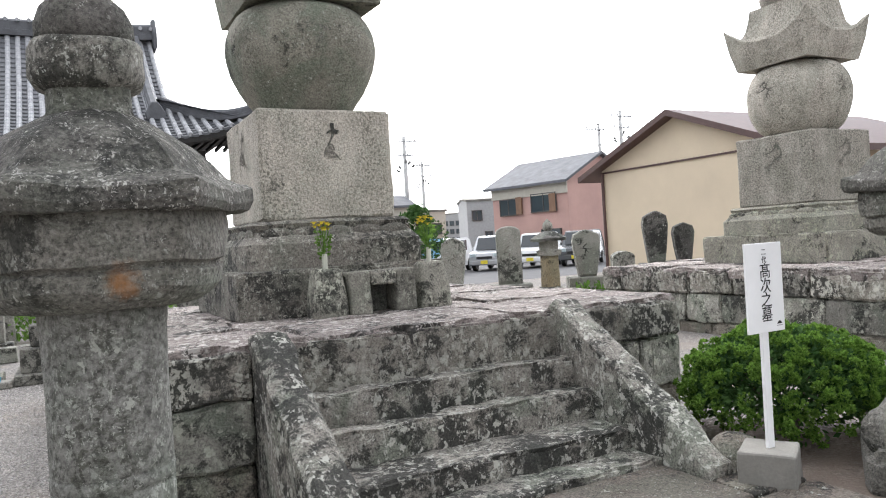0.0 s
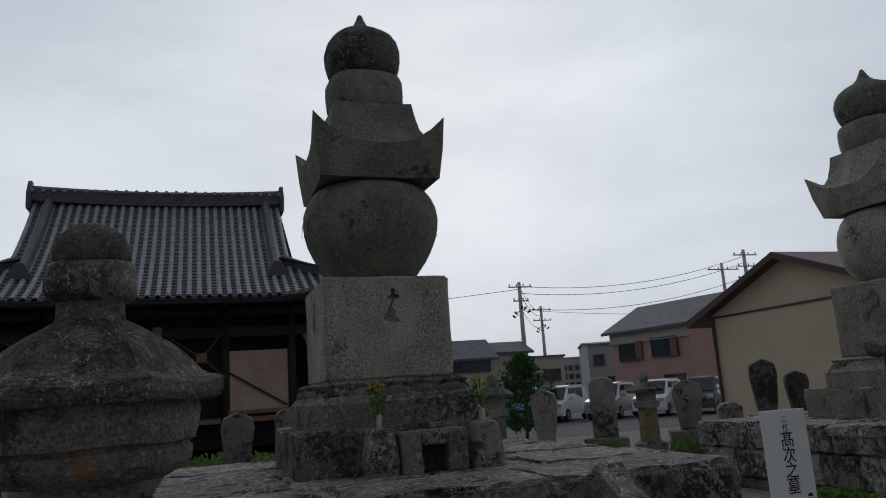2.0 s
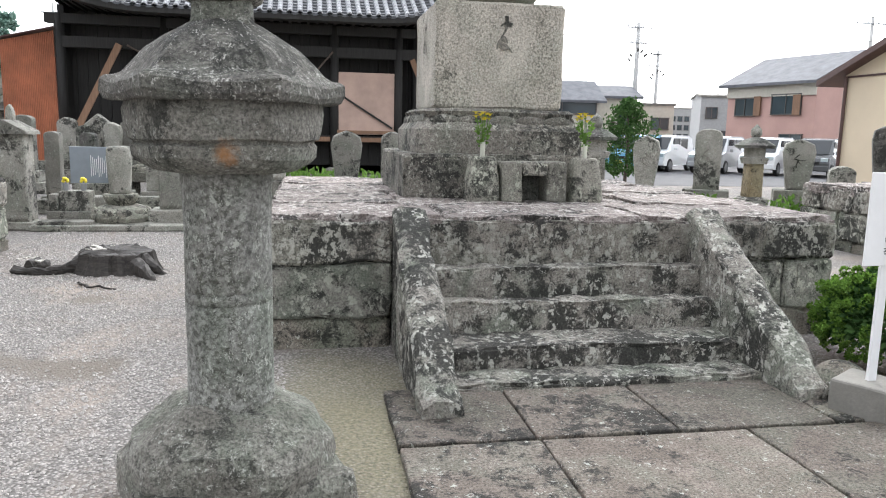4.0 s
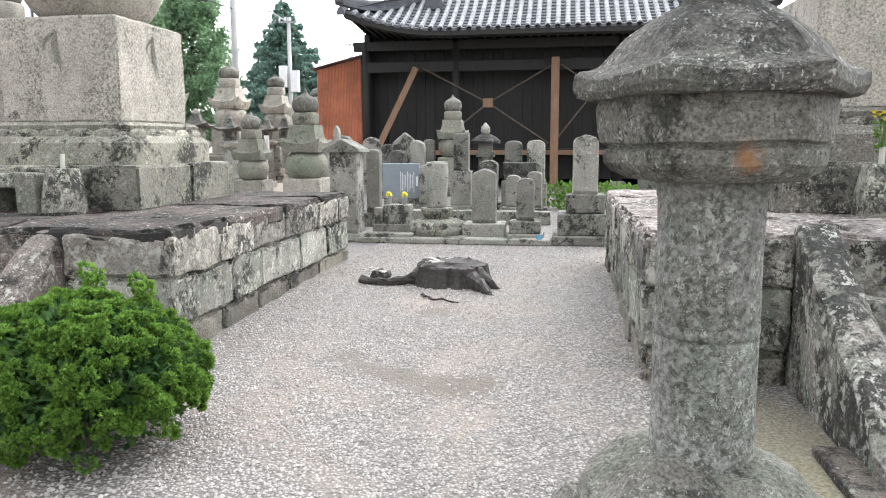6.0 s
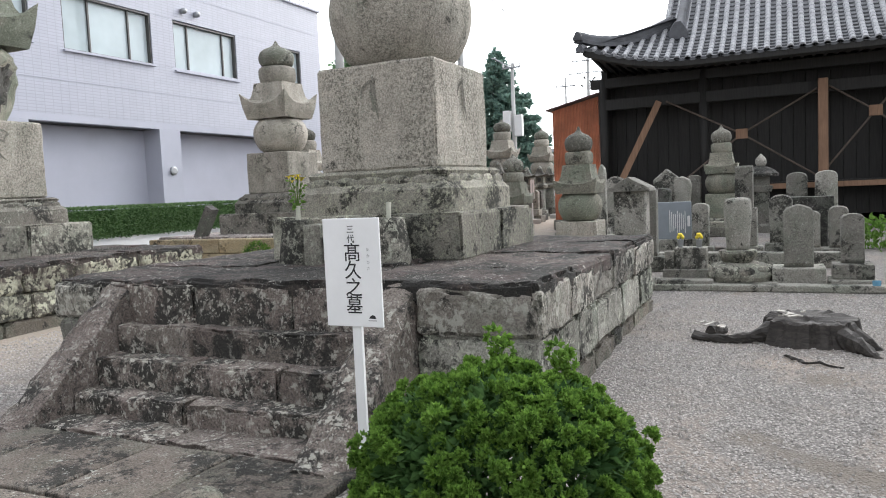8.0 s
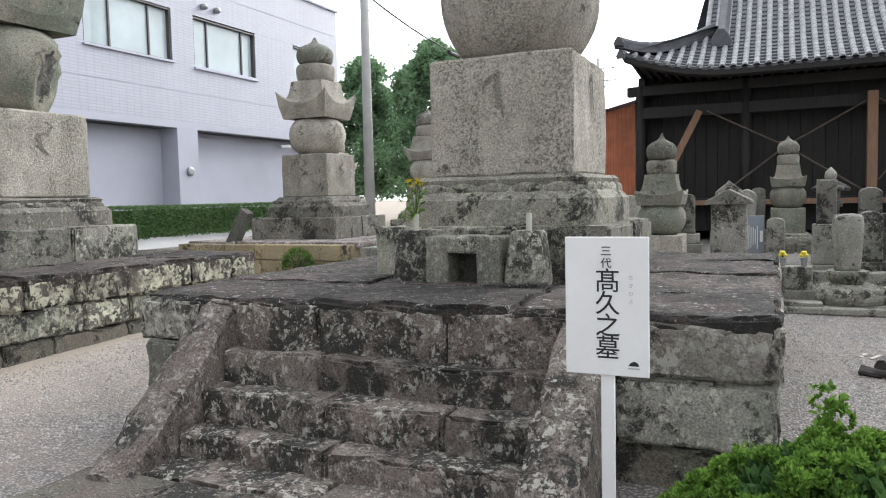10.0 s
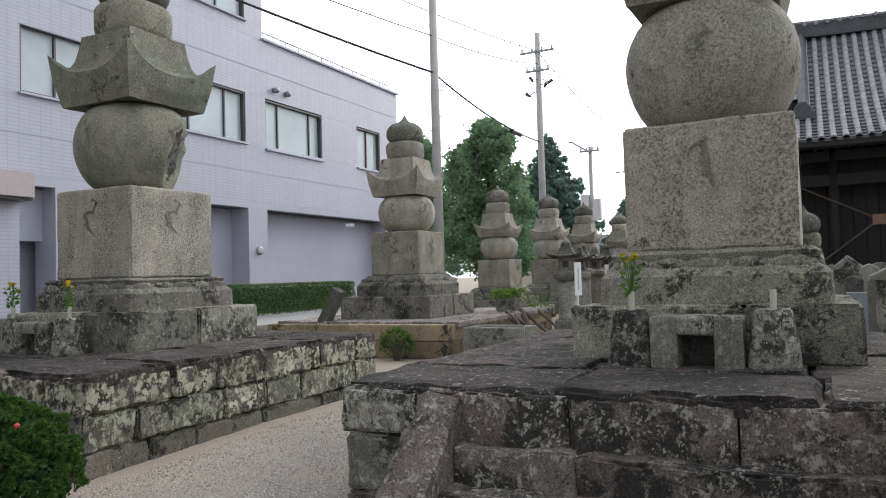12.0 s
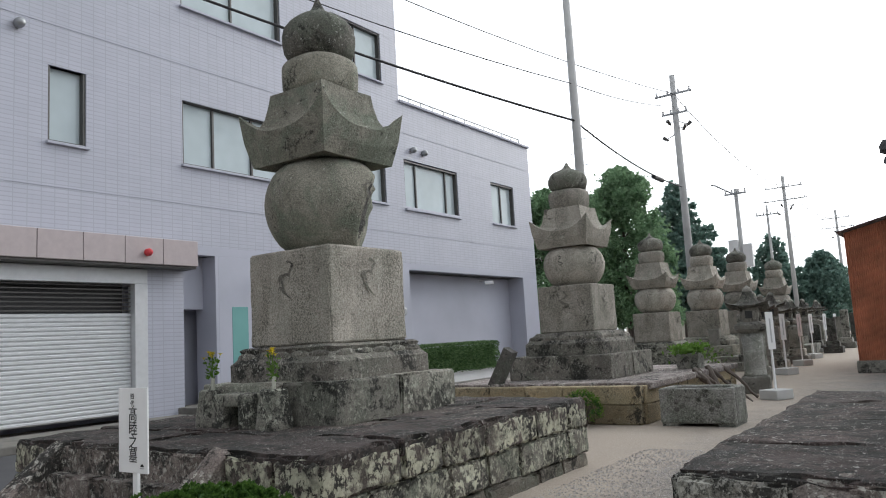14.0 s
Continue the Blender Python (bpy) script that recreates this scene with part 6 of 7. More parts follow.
# graves behind the aisle
def lotus_pillar(x, y):
    """A rounded grave pillar that rises from a lotus cup on a broad petalled base."""
    G = thing("gravestone", (x, y, 0), "pinkish rounded grave pillar rising from a carved lotus base", "gravestone", "old gravestones")
    part("kerb", box((0, 0, 0.05), (1.0, 0.8, 0.1), 0.02, (4, 4, 2), amp=0.012), "grave", G)
    part("lotus_base", turned([(0.1, 0.42), (0.17, 0.44), (0.2, 0.43), (0.26, 0.39), (0.31, 0.32), (0.34, 0.22)], 2.6, 40, amp=0.014, freq=7, seed=4), "lotus", G)
    for k in range(10):
        a = 0.628 * k
        bm = bmesh.new()
        bmesh.ops.create_icosphere(bm, subdivisions=2, radius=1.0)
        for v in bm.verts:
            q = Vector((0.4 + v.co.x * 0.05, v.co.y * 0.115, 0.235 + v.co.z * 0.07 - v.co.x * 0.02))
            v.co = Matrix.Rotation(a, 3, "Z") @ q
        part("petal", bm, "lotus", G)
    part("lotus_cup", turned([(0.33, 0.17), (0.36, 0.19), (0.42, 0.235), (0.47, 0.25), (0.5, 0.24), (0.51, 0.17)], 2.1, 36, amp=0.012, freq=12, seed=5), "lotus", G)
    part("pillar", turned([(0.5, 0.145), (0.55, 0.15), (0.8, 0.165), (1.05, 0.18), (1.17, 0.175), (1.21, 0.15), (1.225, 0.06)], 2.4, 32, amp=0.006, seed=6), "grave", G, smooth=True)
    return G


lotus_pillar(-2.33, 11.2)
gravestone(-1.58, 11.2, 0.36, 0.83, "point", 0.24, 0, ((0.64, 0.55, 0.28),), niche=True)
gravestone(-0.95, 11.2, 0.27, 0.64, "round", 0.2, 0, ((0.56, 0.6, 0.13), (0.47, 0.45, 0.2)))
gravestone(-0.06, 11.15, 0.37, 0.88, "point", 0.34, 0, ((0.95, 0.9, 0.14), (0.8, 0.7, 0.32), (0.57, 0.5, 0.28)), niche=True, label="tall square grave pillar on three stone steps")
gravestone(-3.72, 11.0, 0.44, 1.25, "flat", 0.4, 0, ((0.55, 0.5, 0.12),), label="plain grey box-shaped gravestone under a stone cap")
G = thing("grave_cap", (-3.72, 11.0, 1.37), "gabled lichen-grey stone cap on a grave pillar", "stone cap")
part("cap", extrude_outline([(-0.3, 0), (0.3, 0), (0.28, 0.05), (0, 0.2), (-0.28, 0.05)], -0.28, 0.28, bevel=0.06), "grave", G)
gravestone(-3.8, 13.0, 0.26, 1.15, "round", 0.2, 0, ((0.5, 0.4, 0.25),))
gravestone(-4.8, 14.0, 0.14, 1.3, "point", 0.14, 0, ((0.4, 0.4, 0.55),))
for bx, by, bw, bd, bh in ((-2.0, 10.75, 2.9, 0.25, 0.09), (-2.4, 13.6, 3.6, 0.3, 0.25)):
    tagged(part("kerb_stone", box((bx, by, bh / 2), (bw, bd, bh), 0.02, (12, 2, 2), amp=0.012), "grave"), "low grey stone kerb before the graves", "kerb")
O = thing("offering_stand", (-3.0, 11.15, 0), "low stone offering stand with two flower cups", "offering stand")
for c, s in (((0, -0.3, 0.07), (0.75, 0.35, 0.14)), ((0, 0.0, 0.13), (0.62, 0.4, 0.26)), ((0.06, 0.02, 0.4), (0.42, 0.3, 0.3)), ((-0.22, -0.1, 0.38), (0.12, 0.14, 0.26))):
    part("block", box(c, s, 0.015, (2, 2, 2), amp=0.008), "grave", O)
for dx in (-0.08, 0.17):
    c = part("cup", turned([(0.55, 0.035), (0.66, 0.045), (0.66, 0.035), (0.6, 0.03)], 2, 14, c=(dx, -0.02)), "steel", O)
    bm = bmesh.new()
    for k in range(6):
        bmesh.ops.create_icosphere(bm, subdivisions=1, radius=0.028, matrix=Matrix.Translation((dx + 0.03 * math.cos(k), -0.02 + 0.03 * math.sin(k * 2.1), 0.69 + 0.02 * (k % 3))))
    part("blossom", bm, "petal", O)
C = thing("blue_cup", (-0.72, 10.72, 0.02), "small teal plastic cup by a grave", "cup")
part("cup", turned([(0, 0.04), (0.13, 0.05), (0.13, 0.043), (0.03, 0.036)], 2, 16), "car_blue", C)
B = thing("text_board", (-3.74, 15.0, 0.0), "grey stone board with white columns of writing", "memorial board")
part("panel", box((0, 0, 0.73), (0.78, 0.08, 0.72), 0.01), "board_grey", B)
part("foot", box((0, 0.02, 0.19), (0.7, 0.3, 0.38), 0.02), "grave", B)
for k in range(9):
    part("text_column", box((0.0 + k * 0.035, -0.044, 0.72 - 0.01 * (k % 3)), (0.012, 0.004, 0.42 - 0.05 * (k % 4)), 0.001), "white", B)
part("title_column", box((0.345, -0.044, 0.72), (0.05, 0.006, 0.2), 0.001), "white", B)
gravestone(-3.16, 14.8, 0.29, 0.8, "round", 0.24, 0, ((0.45, 0.4, 0.26),))
gravestone(-2.39, 14.5, 0.3, 0.74, "flat", 0.24, 0, ((0.6, 0.5, 0.28), (0.42, 0.36, 0.68)), niche=True, label="tall pale square grave pillar with cut lettering")
gravestone(-1.34, 14.2, 0.28, 0.62, "round", 0.2, 0, ((0.5, 0.4, 0.27),))
gravestone(-0.93, 14.2, 0.28, 0.69, "round", 0.2, 0, ((0.5, 0.4, 0.27),))
gravestone(-1.8, 14.0, 0.35, 0.8, "round", 0.24, 0, ((0.5, 0.4, 0.38),))
gravestone(-1.29, 15.4, 0.7, 0.26, "flat", 0.4, 0, ((0.5, 0.4, 0.84),), "grave_dark", label="dark flat stone slab on a block")
ring_tower(-2.94, 17.0, 0.3, 0.48, "small green-stained five-ring grave tower", 51, name="small_ring_tower", group="small five-ring towers", eave=(0.6, 0.67, 0.42, 0.0, 0.46, 0.3), ball=0.9, tip=0.8, mats=("tower_dark", "tower_dark"), letters=False)
small_lantern(-2.18, 17.0, 0.35, 1.62, "small pale stone pagoda lantern")
gravestone(-4.03, 16.8, 0.53, 1.0, "gable", 0.35, 0, ((0.7, 0.5, 0.75),))
gravestone(-3.68, 16.5, 0.36, 0.8, "bulb", 0.3, 0, ((0.5, 0.4, 0.78),))
gravestone(-3.48, 16.9, 0.25, 0.85, "round", 0.2, 0, ((0.4, 0.4, 0.75),))
gravestone(-3.98, 15.8, 0.31, 0.9, "round", 0.3, 0, ((0.4, 0.4, 0.46),), "grave_dark")
gravestone(-1.52, 16.8, 0.39, 0.9, "round", 0.25, 0, ((0.5, 0.4, 0.66),))
gravestone(-1.0, 16.6, 0.40, 0.95, "round", 0.25, 0, ((0.5, 0.4, 0.62),))
gravestone(1.18, 13.5, 0.58, 1.1, "bulb", 0.3, 0, ((0.7, 0.5, 0.42),))
gravestone(2.05, 13.5, 0.41, 1.1, "point", 0.3, 0, ((0.6, 0.5, 0.42),), niche=True)
gravestone(2.9, 13.2, 0.4, 0.95, "round", 0.3, 0, ((0.6, 0.5, 0.4),))
# stacks of old ring-tower stones behind the third tomb
ring_tower(-4.72, 12.0, 0.0, 0.5, "stubby weathered five-ring grave stone stack", 53, name="small_ring_tower", group="small five-ring towers", eave=(0.6, 0.67, 0.42, 0.0, 0.46, 0.3), ball=0.9, tip=0.8, letters=False)
ring_tower(-6.36, 13.5, 0.0, 0.44, "stubby lichen-grey five-ring grave stone stack", 54, name="small_ring_tower", group="small five-ring towers", eave=(0.6, 0.67, 0.42, 0.0, 0.46, 0.3), ball=0.9, tip=0.8, letters=False)

# stump and roots
S = thing("tree_stump", (-1.7, 7.45, 0), "low rotten grey tree stump with spreading roots", "tree stump")
S.matrix_basis = pose(-1.825, 7.45, 0) @ Matrix.Diagonal((0.74, 0.85, 0.98, 1))
bm = bmesh.new()
rings = []
for z, k in ((-0.05, 1.2), (0.04, 1.06), (0.12, 0.98), (0.19, 0.95), (0.225, 0.93), (0.235, 0.86), (0.225, 0.6), (0.215, 0.3), (0.21, 0.04)):
    rg = []
    for i in range(72):
        a = 2 * math.pi * i / 72
        c, d = math.cos(a), math.sin(a)
        rr = k * (1 + 0.22 * noise.noise((c * 1.6, d * 1.6, 4)) + 0.16 * noise.noise((c * 6, d * 6, 2)) + 0.07 * noise.noise((c * 15, d * 15, z * 3)))
        zz = z + 0.03 * noise.noise((c * 7 * k, d * 7 * k, 7)) + (0.02 * d if z > 0.15 else 0)
        rg.append((0.35 + 0.5 * rr * c, 0.12 + 0.36 * rr * d, zz))
    rings.append(rg)
loft(bm, rings)
part("stump_body", bm, "stump", S)
for p, r in (([(-0.02, 0.0, 0.12), (-0.3, -0.05, 0.05), (-0.55, -0.1, 0.03), (-0.95, 0.0, 0.03)], [0.1, 0.05, 0.045, 0.05]), ([(-0.75, -0.02, 0.07), (-0.7, 0.15, 0.07), (-0.6, 0.3, 0.06)], [0.08, 0.07, 0.04]), ([(0.66, -0.05, 0.1), (0.8, -0.25, 0.07), (0.95, -0.42, 0.02), (1.04, -0.55, -0.02)], [0.12, 0.09, 0.06, 0.02]), ([(0.75, 0.0, 0.12), (0.95, -0.1, 0.05), (1.1, -0.15, 0.0)], [0.12, 0.06, 0.02]), ([(0.1, -0.6, 0.0), (0.15, -0.75, 0.012), (0.35, -0.88, 0.01), (0.65, -0.95, -0.01)], [0.008, 0.016, 0.013, 0.005])):
    pts = []
    for a, c in zip(p, p[1:]):
        pts += [Vector(a).lerp(Vector(c), k / 4) for k in range(4)]
    pts.append(Vector(p[-1]))
    rad = [r[min(int(k / 4), len(r) - 1)] * (1 - (k % 4) / 4) + r[min(int(k / 4) + 1, len(r) - 1)] * ((k % 4) / 4) for k in range(len(pts))]
    bm = tube(bmesh.new(), pts, rad, 11)
    for v in bm.verts:
        v.co += wobble(v.co, 14, 0.03, 3)
    part("root", bm, "stump", S)
rg = random.Random(8)
for k in range(16):
    a = (rg.uniform(-0.95, -0.6), rg.uniform(-0.05, 0.3)) if k < 8 else (rg.uniform(0.0, 0.6), rg.uniform(-0.1, 0.35))
    part("bark_chip", box((a[0], a[1], 0.13 if k < 8 else 0.265), (rg.uniform(0.04, 0.13), rg.uniform(0.03, 0.07), 0.012), 0.004, rz=rg.uniform(0, 180), tilt=rg.uniform(-15, 15)), "bleached", S, "bleached pale wood chip")

# flagstones before the steps
for sx0, sx1, sd in ((0.9, 3.9, 3), (-7.0, -3.9, 4), (-14.2, -11.0, 5)):
    A = thing("flagstone_apron", ((sx0 + sx1) / 2, 2.7, 0), "dark worn flagstones before the tomb steps", "flagstones", "flagstone aprons")
    rng = random.Random(sd)
    for row, (ya, yb) in enumerate(((2.9, 3.72), (1.95, 2.88))):
        a = sx0
        while a < sx1 - 0.05:
            ln = min(rng.uniform(0.6, 1.2), sx1 - a)
            if sx1 - a - ln < 0.35:
                ln = sx1 - a
            part("flagstone", box((a + ln / 2 - (sx0 + sx1) / 2, (ya + yb) / 2 - 2.7, -0.085), (ln - 0.012, yb - ya - 0.012, 0.07), 0.012, (5, 5, 1), amp=0.008, seed=rng.random() * 90), "flag", A)
            a += ln
for x, y, s in ((3.82, 3.35, 0.36), (5.35, 3.2, 0.45), (-4.35, 2.95, 0.3)):
    R = thing("boulder", (x, y, -0.1), "rounded grey stone lying beside a shrub", "boulder")
    bm = bmesh.new()
    bmesh.ops.create_icosphere(bm, subdivisions=3, radius=1)
    for v in bm.verts:
        v.co = Vector((v.co.x * s * 0.55, v.co.y * s * 0.5, v.co.z * s * 0.4 + s * 0.28))
        v.co += wobble(v.co, 3, 0.05, s)
    part("rock", bm, "plinth", R, smooth=True)

# ---- the row of tombs along the street ----
P = thing("tomb_terrace", (-13.0, 16.0, 0), "tan block terrace carrying the row of tombs", "stone terrace")
rng = random.Random(77)
part("core", box((0, 0, 0.3), (4.0, 5.6, 0.58)), "plinth", P)
for (z0, z1, mat) in ((0.0, 0.34, "tan_stone"), (0.34, 0.66, "tan_stone")):
    for axis, a0, a1, fx in (("x", -2.1, 2.2, -2.95), ("y", -2.95, 2.9, 2.1), ("y", -2.95, 2.9, -2.0)):
        a = a0
        while a < a1 - 0.05:
            ln = min(rng.uniform(0.7, 1.5), a1 - a)
            if a1 - a - ln < 0.4:
                ln = a1 - a
            c = (a + ln / 2, fx, (z0 + z1) / 2) if axis == "x" else (fx, a + ln / 2, (z0 + z1) / 2)
            s = (ln - 0.012, 0.3, z1 - z0 - 0.01) if axis == "x" else (0.3, ln - 0.012, z1 - z0 - 0.01)
            part("wall_stone", box(c, s, 0.02, (4, 4, 2), amp=0.01, seed=rng.random() * 30), mat, P)
            a += ln
for i in range(4):
    part("top_slab", box((-1.5 + i * 1.1, 0, 0.64), (1.08, 5.7, 0.12), 0.03, (4, 8, 1), amp=0.012, seed=i), "slab", P)
ring_tower(-12.9, 15.2, 0.68, 0.94, "five-ring stone tomb tower with pale cube on a terrace", 61, (1.2, 0.52), (0.95, 0.49), ("tower", "tower"), foot_mat="lotus_dark", lotus_mat="lotus_dark", girth=0.67, ball=0.88, tip=0.68)
for tx, ty, ts, sd, wd in ((-14.5, 24.6, 0.92, 62, "five-ring stone tomb tower among the farther graves"), (-14.3, 29.6, 0.95, 63, "five-ring stone tomb tower before the tall trees"), (-14.2, 34.5, 0.95, 64, "dark five-ring stone tomb tower farther along the row"), (-15.2, 19.5, 0.7, 65, "small five-ring stone tomb tower beside a pole"), (-13.6, 39.0, 0.9, 66, "distant five-ring stone tomb tower")):
    ring_tower(tx, ty, 0.45, ts, wd, sd, (1.15, 0.4), (0.95, 0.36), ("tower", "tower"), foot_mat="lotus", lotus_mat="lotus", ball=0.88, tip=0.68, eave=(0.55, 0.7, 0.42, 0.0, 0.52, 0.3))
    F = thing("tomb_footing", (tx, ty, 0), "low grey stone footing under a tomb tower", "stone footing", "tomb footings")
    part("slab", box((0, 0, 0.225), (3.0, 3.0, 0.45), 0.03, (6, 6, 2), amp=0.02), "grave", F)
# basin, leaning post, low garden bits
B = thing("stone_basin", (-9.88, 13.25, 0), "grey stone water basin with round carved crests", "stone basin")
for c, s in (((0, -0.32, 0.33), (1.2, 0.12, 0.56)), ((0, 0.32, 0.33), (1.2, 0.12, 0.56)), ((-0.54, 0, 0.33), (0.12, 0.52, 0.56)), ((0.54, 0, 0.33), (0.12, 0.52, 0.56)), ((0, 0, 0.15), (1.0, 0.6, 0.12)), ((-0.45, 0, 0.03), (0.28, 0.7, 0.1)), ((0.45, 0, 0.03), (0.28, 0.7, 0.1))):
    part("side", box(c, s, 0.02, (3, 2, 3), amp=0.008, chip=0.04), "lantern", B)
for dx in (-0.28, 0.28):
    bm = bmesh.new()
    for k in range(3):
        a = 2.09 * k
        bmesh.ops.create_icosphere(bm, subdivisions=1, radius=0.05, matrix=Matrix.Translation((dx + 0.07 * math.cos(a), -0.38, 0.34 + 0.07 * math.sin(a))))
    for v in bm.verts:
        v.co.y = -0.38 + (v.co.y + 0.38) * 0.3
    part("crest", bm, "grave_dark", B)
L = thing("leaning_post", (-14.0, 13.3, 0.6), "broken grey stone post leaning on the terrace", "stone post")
part("post", bar((0, 0, -0.1), (0.5, 0.0, 0.75), 0.22, 0.22), "grave_dark", L)


def row_lantern(x, y, k, seed, label="stout round-posted grey stone lantern on a block"):
    L = thing("stone_lantern", (x, y, 0), label, "stone lantern", "stone lanterns along the path", rz=8)
    part("base", box((0, 0, 0.2 * k), (0.64 * k, 0.64 * k, 0.4 * k), 0.03, (6, 6, 4), amp=0.012, chip=0.06, seed=seed), "grave", L)
    part("post", turned([(0.4 * k, 0.27 * k), (0.46 * k, 0.25 * k), (0.9 * k, 0.235 * k), (0.93 * k, 0.245 * k), (0.97 * k, 0.235 * k), (1.44 * k, 0.25 * k)], 2, 28, amp=0.006, seed=seed), "lantern", L, smooth=True)
    part("table", turned([(1.44 * k, 0.28 * k), (1.52 * k, 0.36 * k), (1.62 * k, 0.37 * k), (1.66 * k, 0.3 * k), (1.7 * k, 0.22 * k)], 3.5, 32, amp=0.012, seed=seed), "grave", L)
    part("fire_box", turned([(1.7 * k, 0.19 * k), (1.86 * k, 0.21 * k), (2.04 * k, 0.2 * k)], 5, 28, amp=0.008, seed=seed), "lantern_mid", L)
    # black box on the solid fire box, painting the shade of an opening
    part("fire_opening", box((0, -0.2 * k, 1.87 * k), (0.16 * k, 0.04, 0.18 * k), 0.004), "opening_shade", L)
    bm = roof_stone(k, 2.02, 0.4, 0.3, 0.46, 0.1, 0.03, 0.16, 0.07)
    for v in bm.verts:
        v.co += wobble(v.co, 5, 0.02, seed)
    part("roof", bm, "lantern_roof", L)
    part("jewel", turned([(2.38 * k, 0.08 * k), (2.44 * k, 0.12 * k), (2.5 * k, 0.1 * k), (2.58 * k, 0.01)], 2, 18), "grave", L, smooth=True)
    return L


row_lantern(-10.3, 18.9, 0.96, 1)
for k, (bx, by) in enumerate(((-9.59, 17.38), (-10.77, 24.8), (-11.07, 29.2), (-11.48, 34.1), (-11.8, 39.9), (-12.3, 47.0))):
    S = thing("small_notice", (bx, by, 0), "narrow white notice on a white post in concrete", "sign", "small white notices", rz=62)
    part("post", box((0, 0, 0.6), (0.05, 0.03, 1.2), 0.004), "white", S)
    part("panel", box((0, -0.025, 1.42), (0.22, 0.015, 0.78), 0.004), "white", S)
    part("text_bar", box((0, -0.035, 1.42), (0.04, 0.004, 0.5), 0.001), "greyink", S)
    part("foot_block", box((0, 0, 0.1), (0.5, 0.45, 0.2), 0.02), "pole", S)
    if k:
        row_lantern(bx - 0.95, by + 0.6, 0.98 + 0.03 * (k % 3), k + 2)
        row_lantern(bx - 1.15, by + 2.9, 0.95 + 0.04 * (k % 2), k + 20)
row_lantern(-11.0, 22.4, 0.95, 17)
P = thing("stone_planter", (-11.15, 16.9, 0.69), "square grey stone planter with green leaves on the terrace", "planter")
part("trough", box((0, 0, 0.17), (0.46, 0.42, 0.34), 0.02, (4, 4, 4), amp=0.01, chip=0.05), "grave", P)
leaves("plant", "grass", P, 420, lambda r, c: (r.normal(size=(c, 3)) * np.array([[0.16, 0.16, 0.05]]) + np.array([[0, 0, 0.42]]), r.normal(size=(c, 3)) + np.array([[0, 0, 0.7]])), 0.07, 31)
W = thing("fallen_branches", (-10.45, 16.4, 0), "brown broken branches heaped beside the terrace", "branches")
rng = random.Random(12)
for k in range(6):
    y = rng.uniform(-0.9, 1.3)
    pts = [(-0.3 + rng.uniform(-0.05, 0.1), y, 0.62 + rng.uniform(0, 0.2)), (-0.05, y + rng.uniform(-0.2, 0.4), 0.5 + rng.uniform(-0.1, 0.1)), (0.25 + rng.uniform(0, 0.3), y + rng.uniform(-0.2, 0.8), 0.02)]
    bm = tube(bmesh.new(), [Vector(pts[0]).lerp(Vector(pts[1]), t / 4) for t in range(4)] + [Vector(pts[1]).lerp(Vector(pts[2]), t / 4) for t in range(5)], [rng.uniform(0.04, 0.07) * (1 - 0.06 * t) for t in range(9)], 8)
    for v in bm.verts:
        v.co += wobble(v.co, 7, 0.03, k)
    part("branch", bm, "bark", W)
rg = random.Random(5)
for k in range(26):
    gx, gy = -12.6 + rg.uniform(-1.6, 1.4), 27 + k * 0.9
    gravestone(gx, gy, rg.uniform(0.3, 0.5), rg.uniform(0.7, 1.5), rg.choice(("round", "point", "flat")), None, 0, ((0.8, 0.7, 0.3), (0.55, 0.5, 0.25)), rg.choice(("grave", "grave_dark")))
# graves between the third tomb and the terrace path
for gx, gy, gw, gh, st in ((-5.6, 17.0, 0.4, 1.2, "round"), (-6.3, 18.5, 0.4, 1.0, "point"), (-7.0, 20.0, 0.45, 1.1, "flat"), (-5.2, 20.0, 0.4, 1.0, "round"), (-6.2, 22.0, 0.5, 1.2, "point")):
    gravestone(gx, gy, gw, gh, st, None, 0, ((0.8, 0.7, 0.25), (0.6, 0.5, 0.25)))

# graves and lantern between the second tomb and the car park
for gx, gy, gw, gh, st, bs in ((6.48, 11.9, 0.46, 0.95, "bulb", 0.3), (7.69, 11.9, 0.46, 1.1, "round", 0.3), (9.55, 11.9, 0.56, 0.95, "bulb", 0.3), (10.5, 11.9, 0.46, 0.6, "round", 0.15)):
    gravestone(gx, gy, gw, gh, st, 0.3, 0.3, ((0.8, 0.6, bs),), rz=-30, niche=True)
small_lantern(8.63, 11.9, 0.3, 1.5, post="tan_stone")
small_lantern(5.5, 11.9, 0.3, 1.62)
tagged(part("kerb_stone", box((8.2, 11.9, 0.15), (6.6, 1.0, 0.3), 0.03, (14, 3, 2), amp=0.02), "grave"), "low grey stone kerb under a row of graves", "kerb")
for gx, gy, gw, gh in ((11.25, 11.7, 0.52, 1.1), (12.15, 11.8, 0.45, 0.82)):
    gravestone(gx, gy, gw, gh, "bulb", 0.35, 0, ((0.7, 0.6, 0.75),), "grave_dark", rz=-35, label="dark leaf-shaped memorial stone on a block")

# weeds
for wx, wy, wr, wh, n, sd in ((-0.2, 17.0, 0.5, 0.6, 700, 1), (1.0, 16.5, 0.6, 0.55, 800, 2), (2.4, 16.0, 0.5, 0.5, 600, 3), (3.6, 15.5, 0.4, 0.5, 400, 4), (7.1, 11.2, 0.3, 0.5, 260, 6), (-13.0, 24.0, 0.4, 0.8, 200, 7), (9.1, 11.2, 0.3, 0.5, 260, 8)):
    grass_clump(wx, wy, wr, wh, n, sd)
shrub(-11.75, 12.62, 0.36, 0.2, 0.62, 15, "small green weedy bush against the terrace", n=1500)

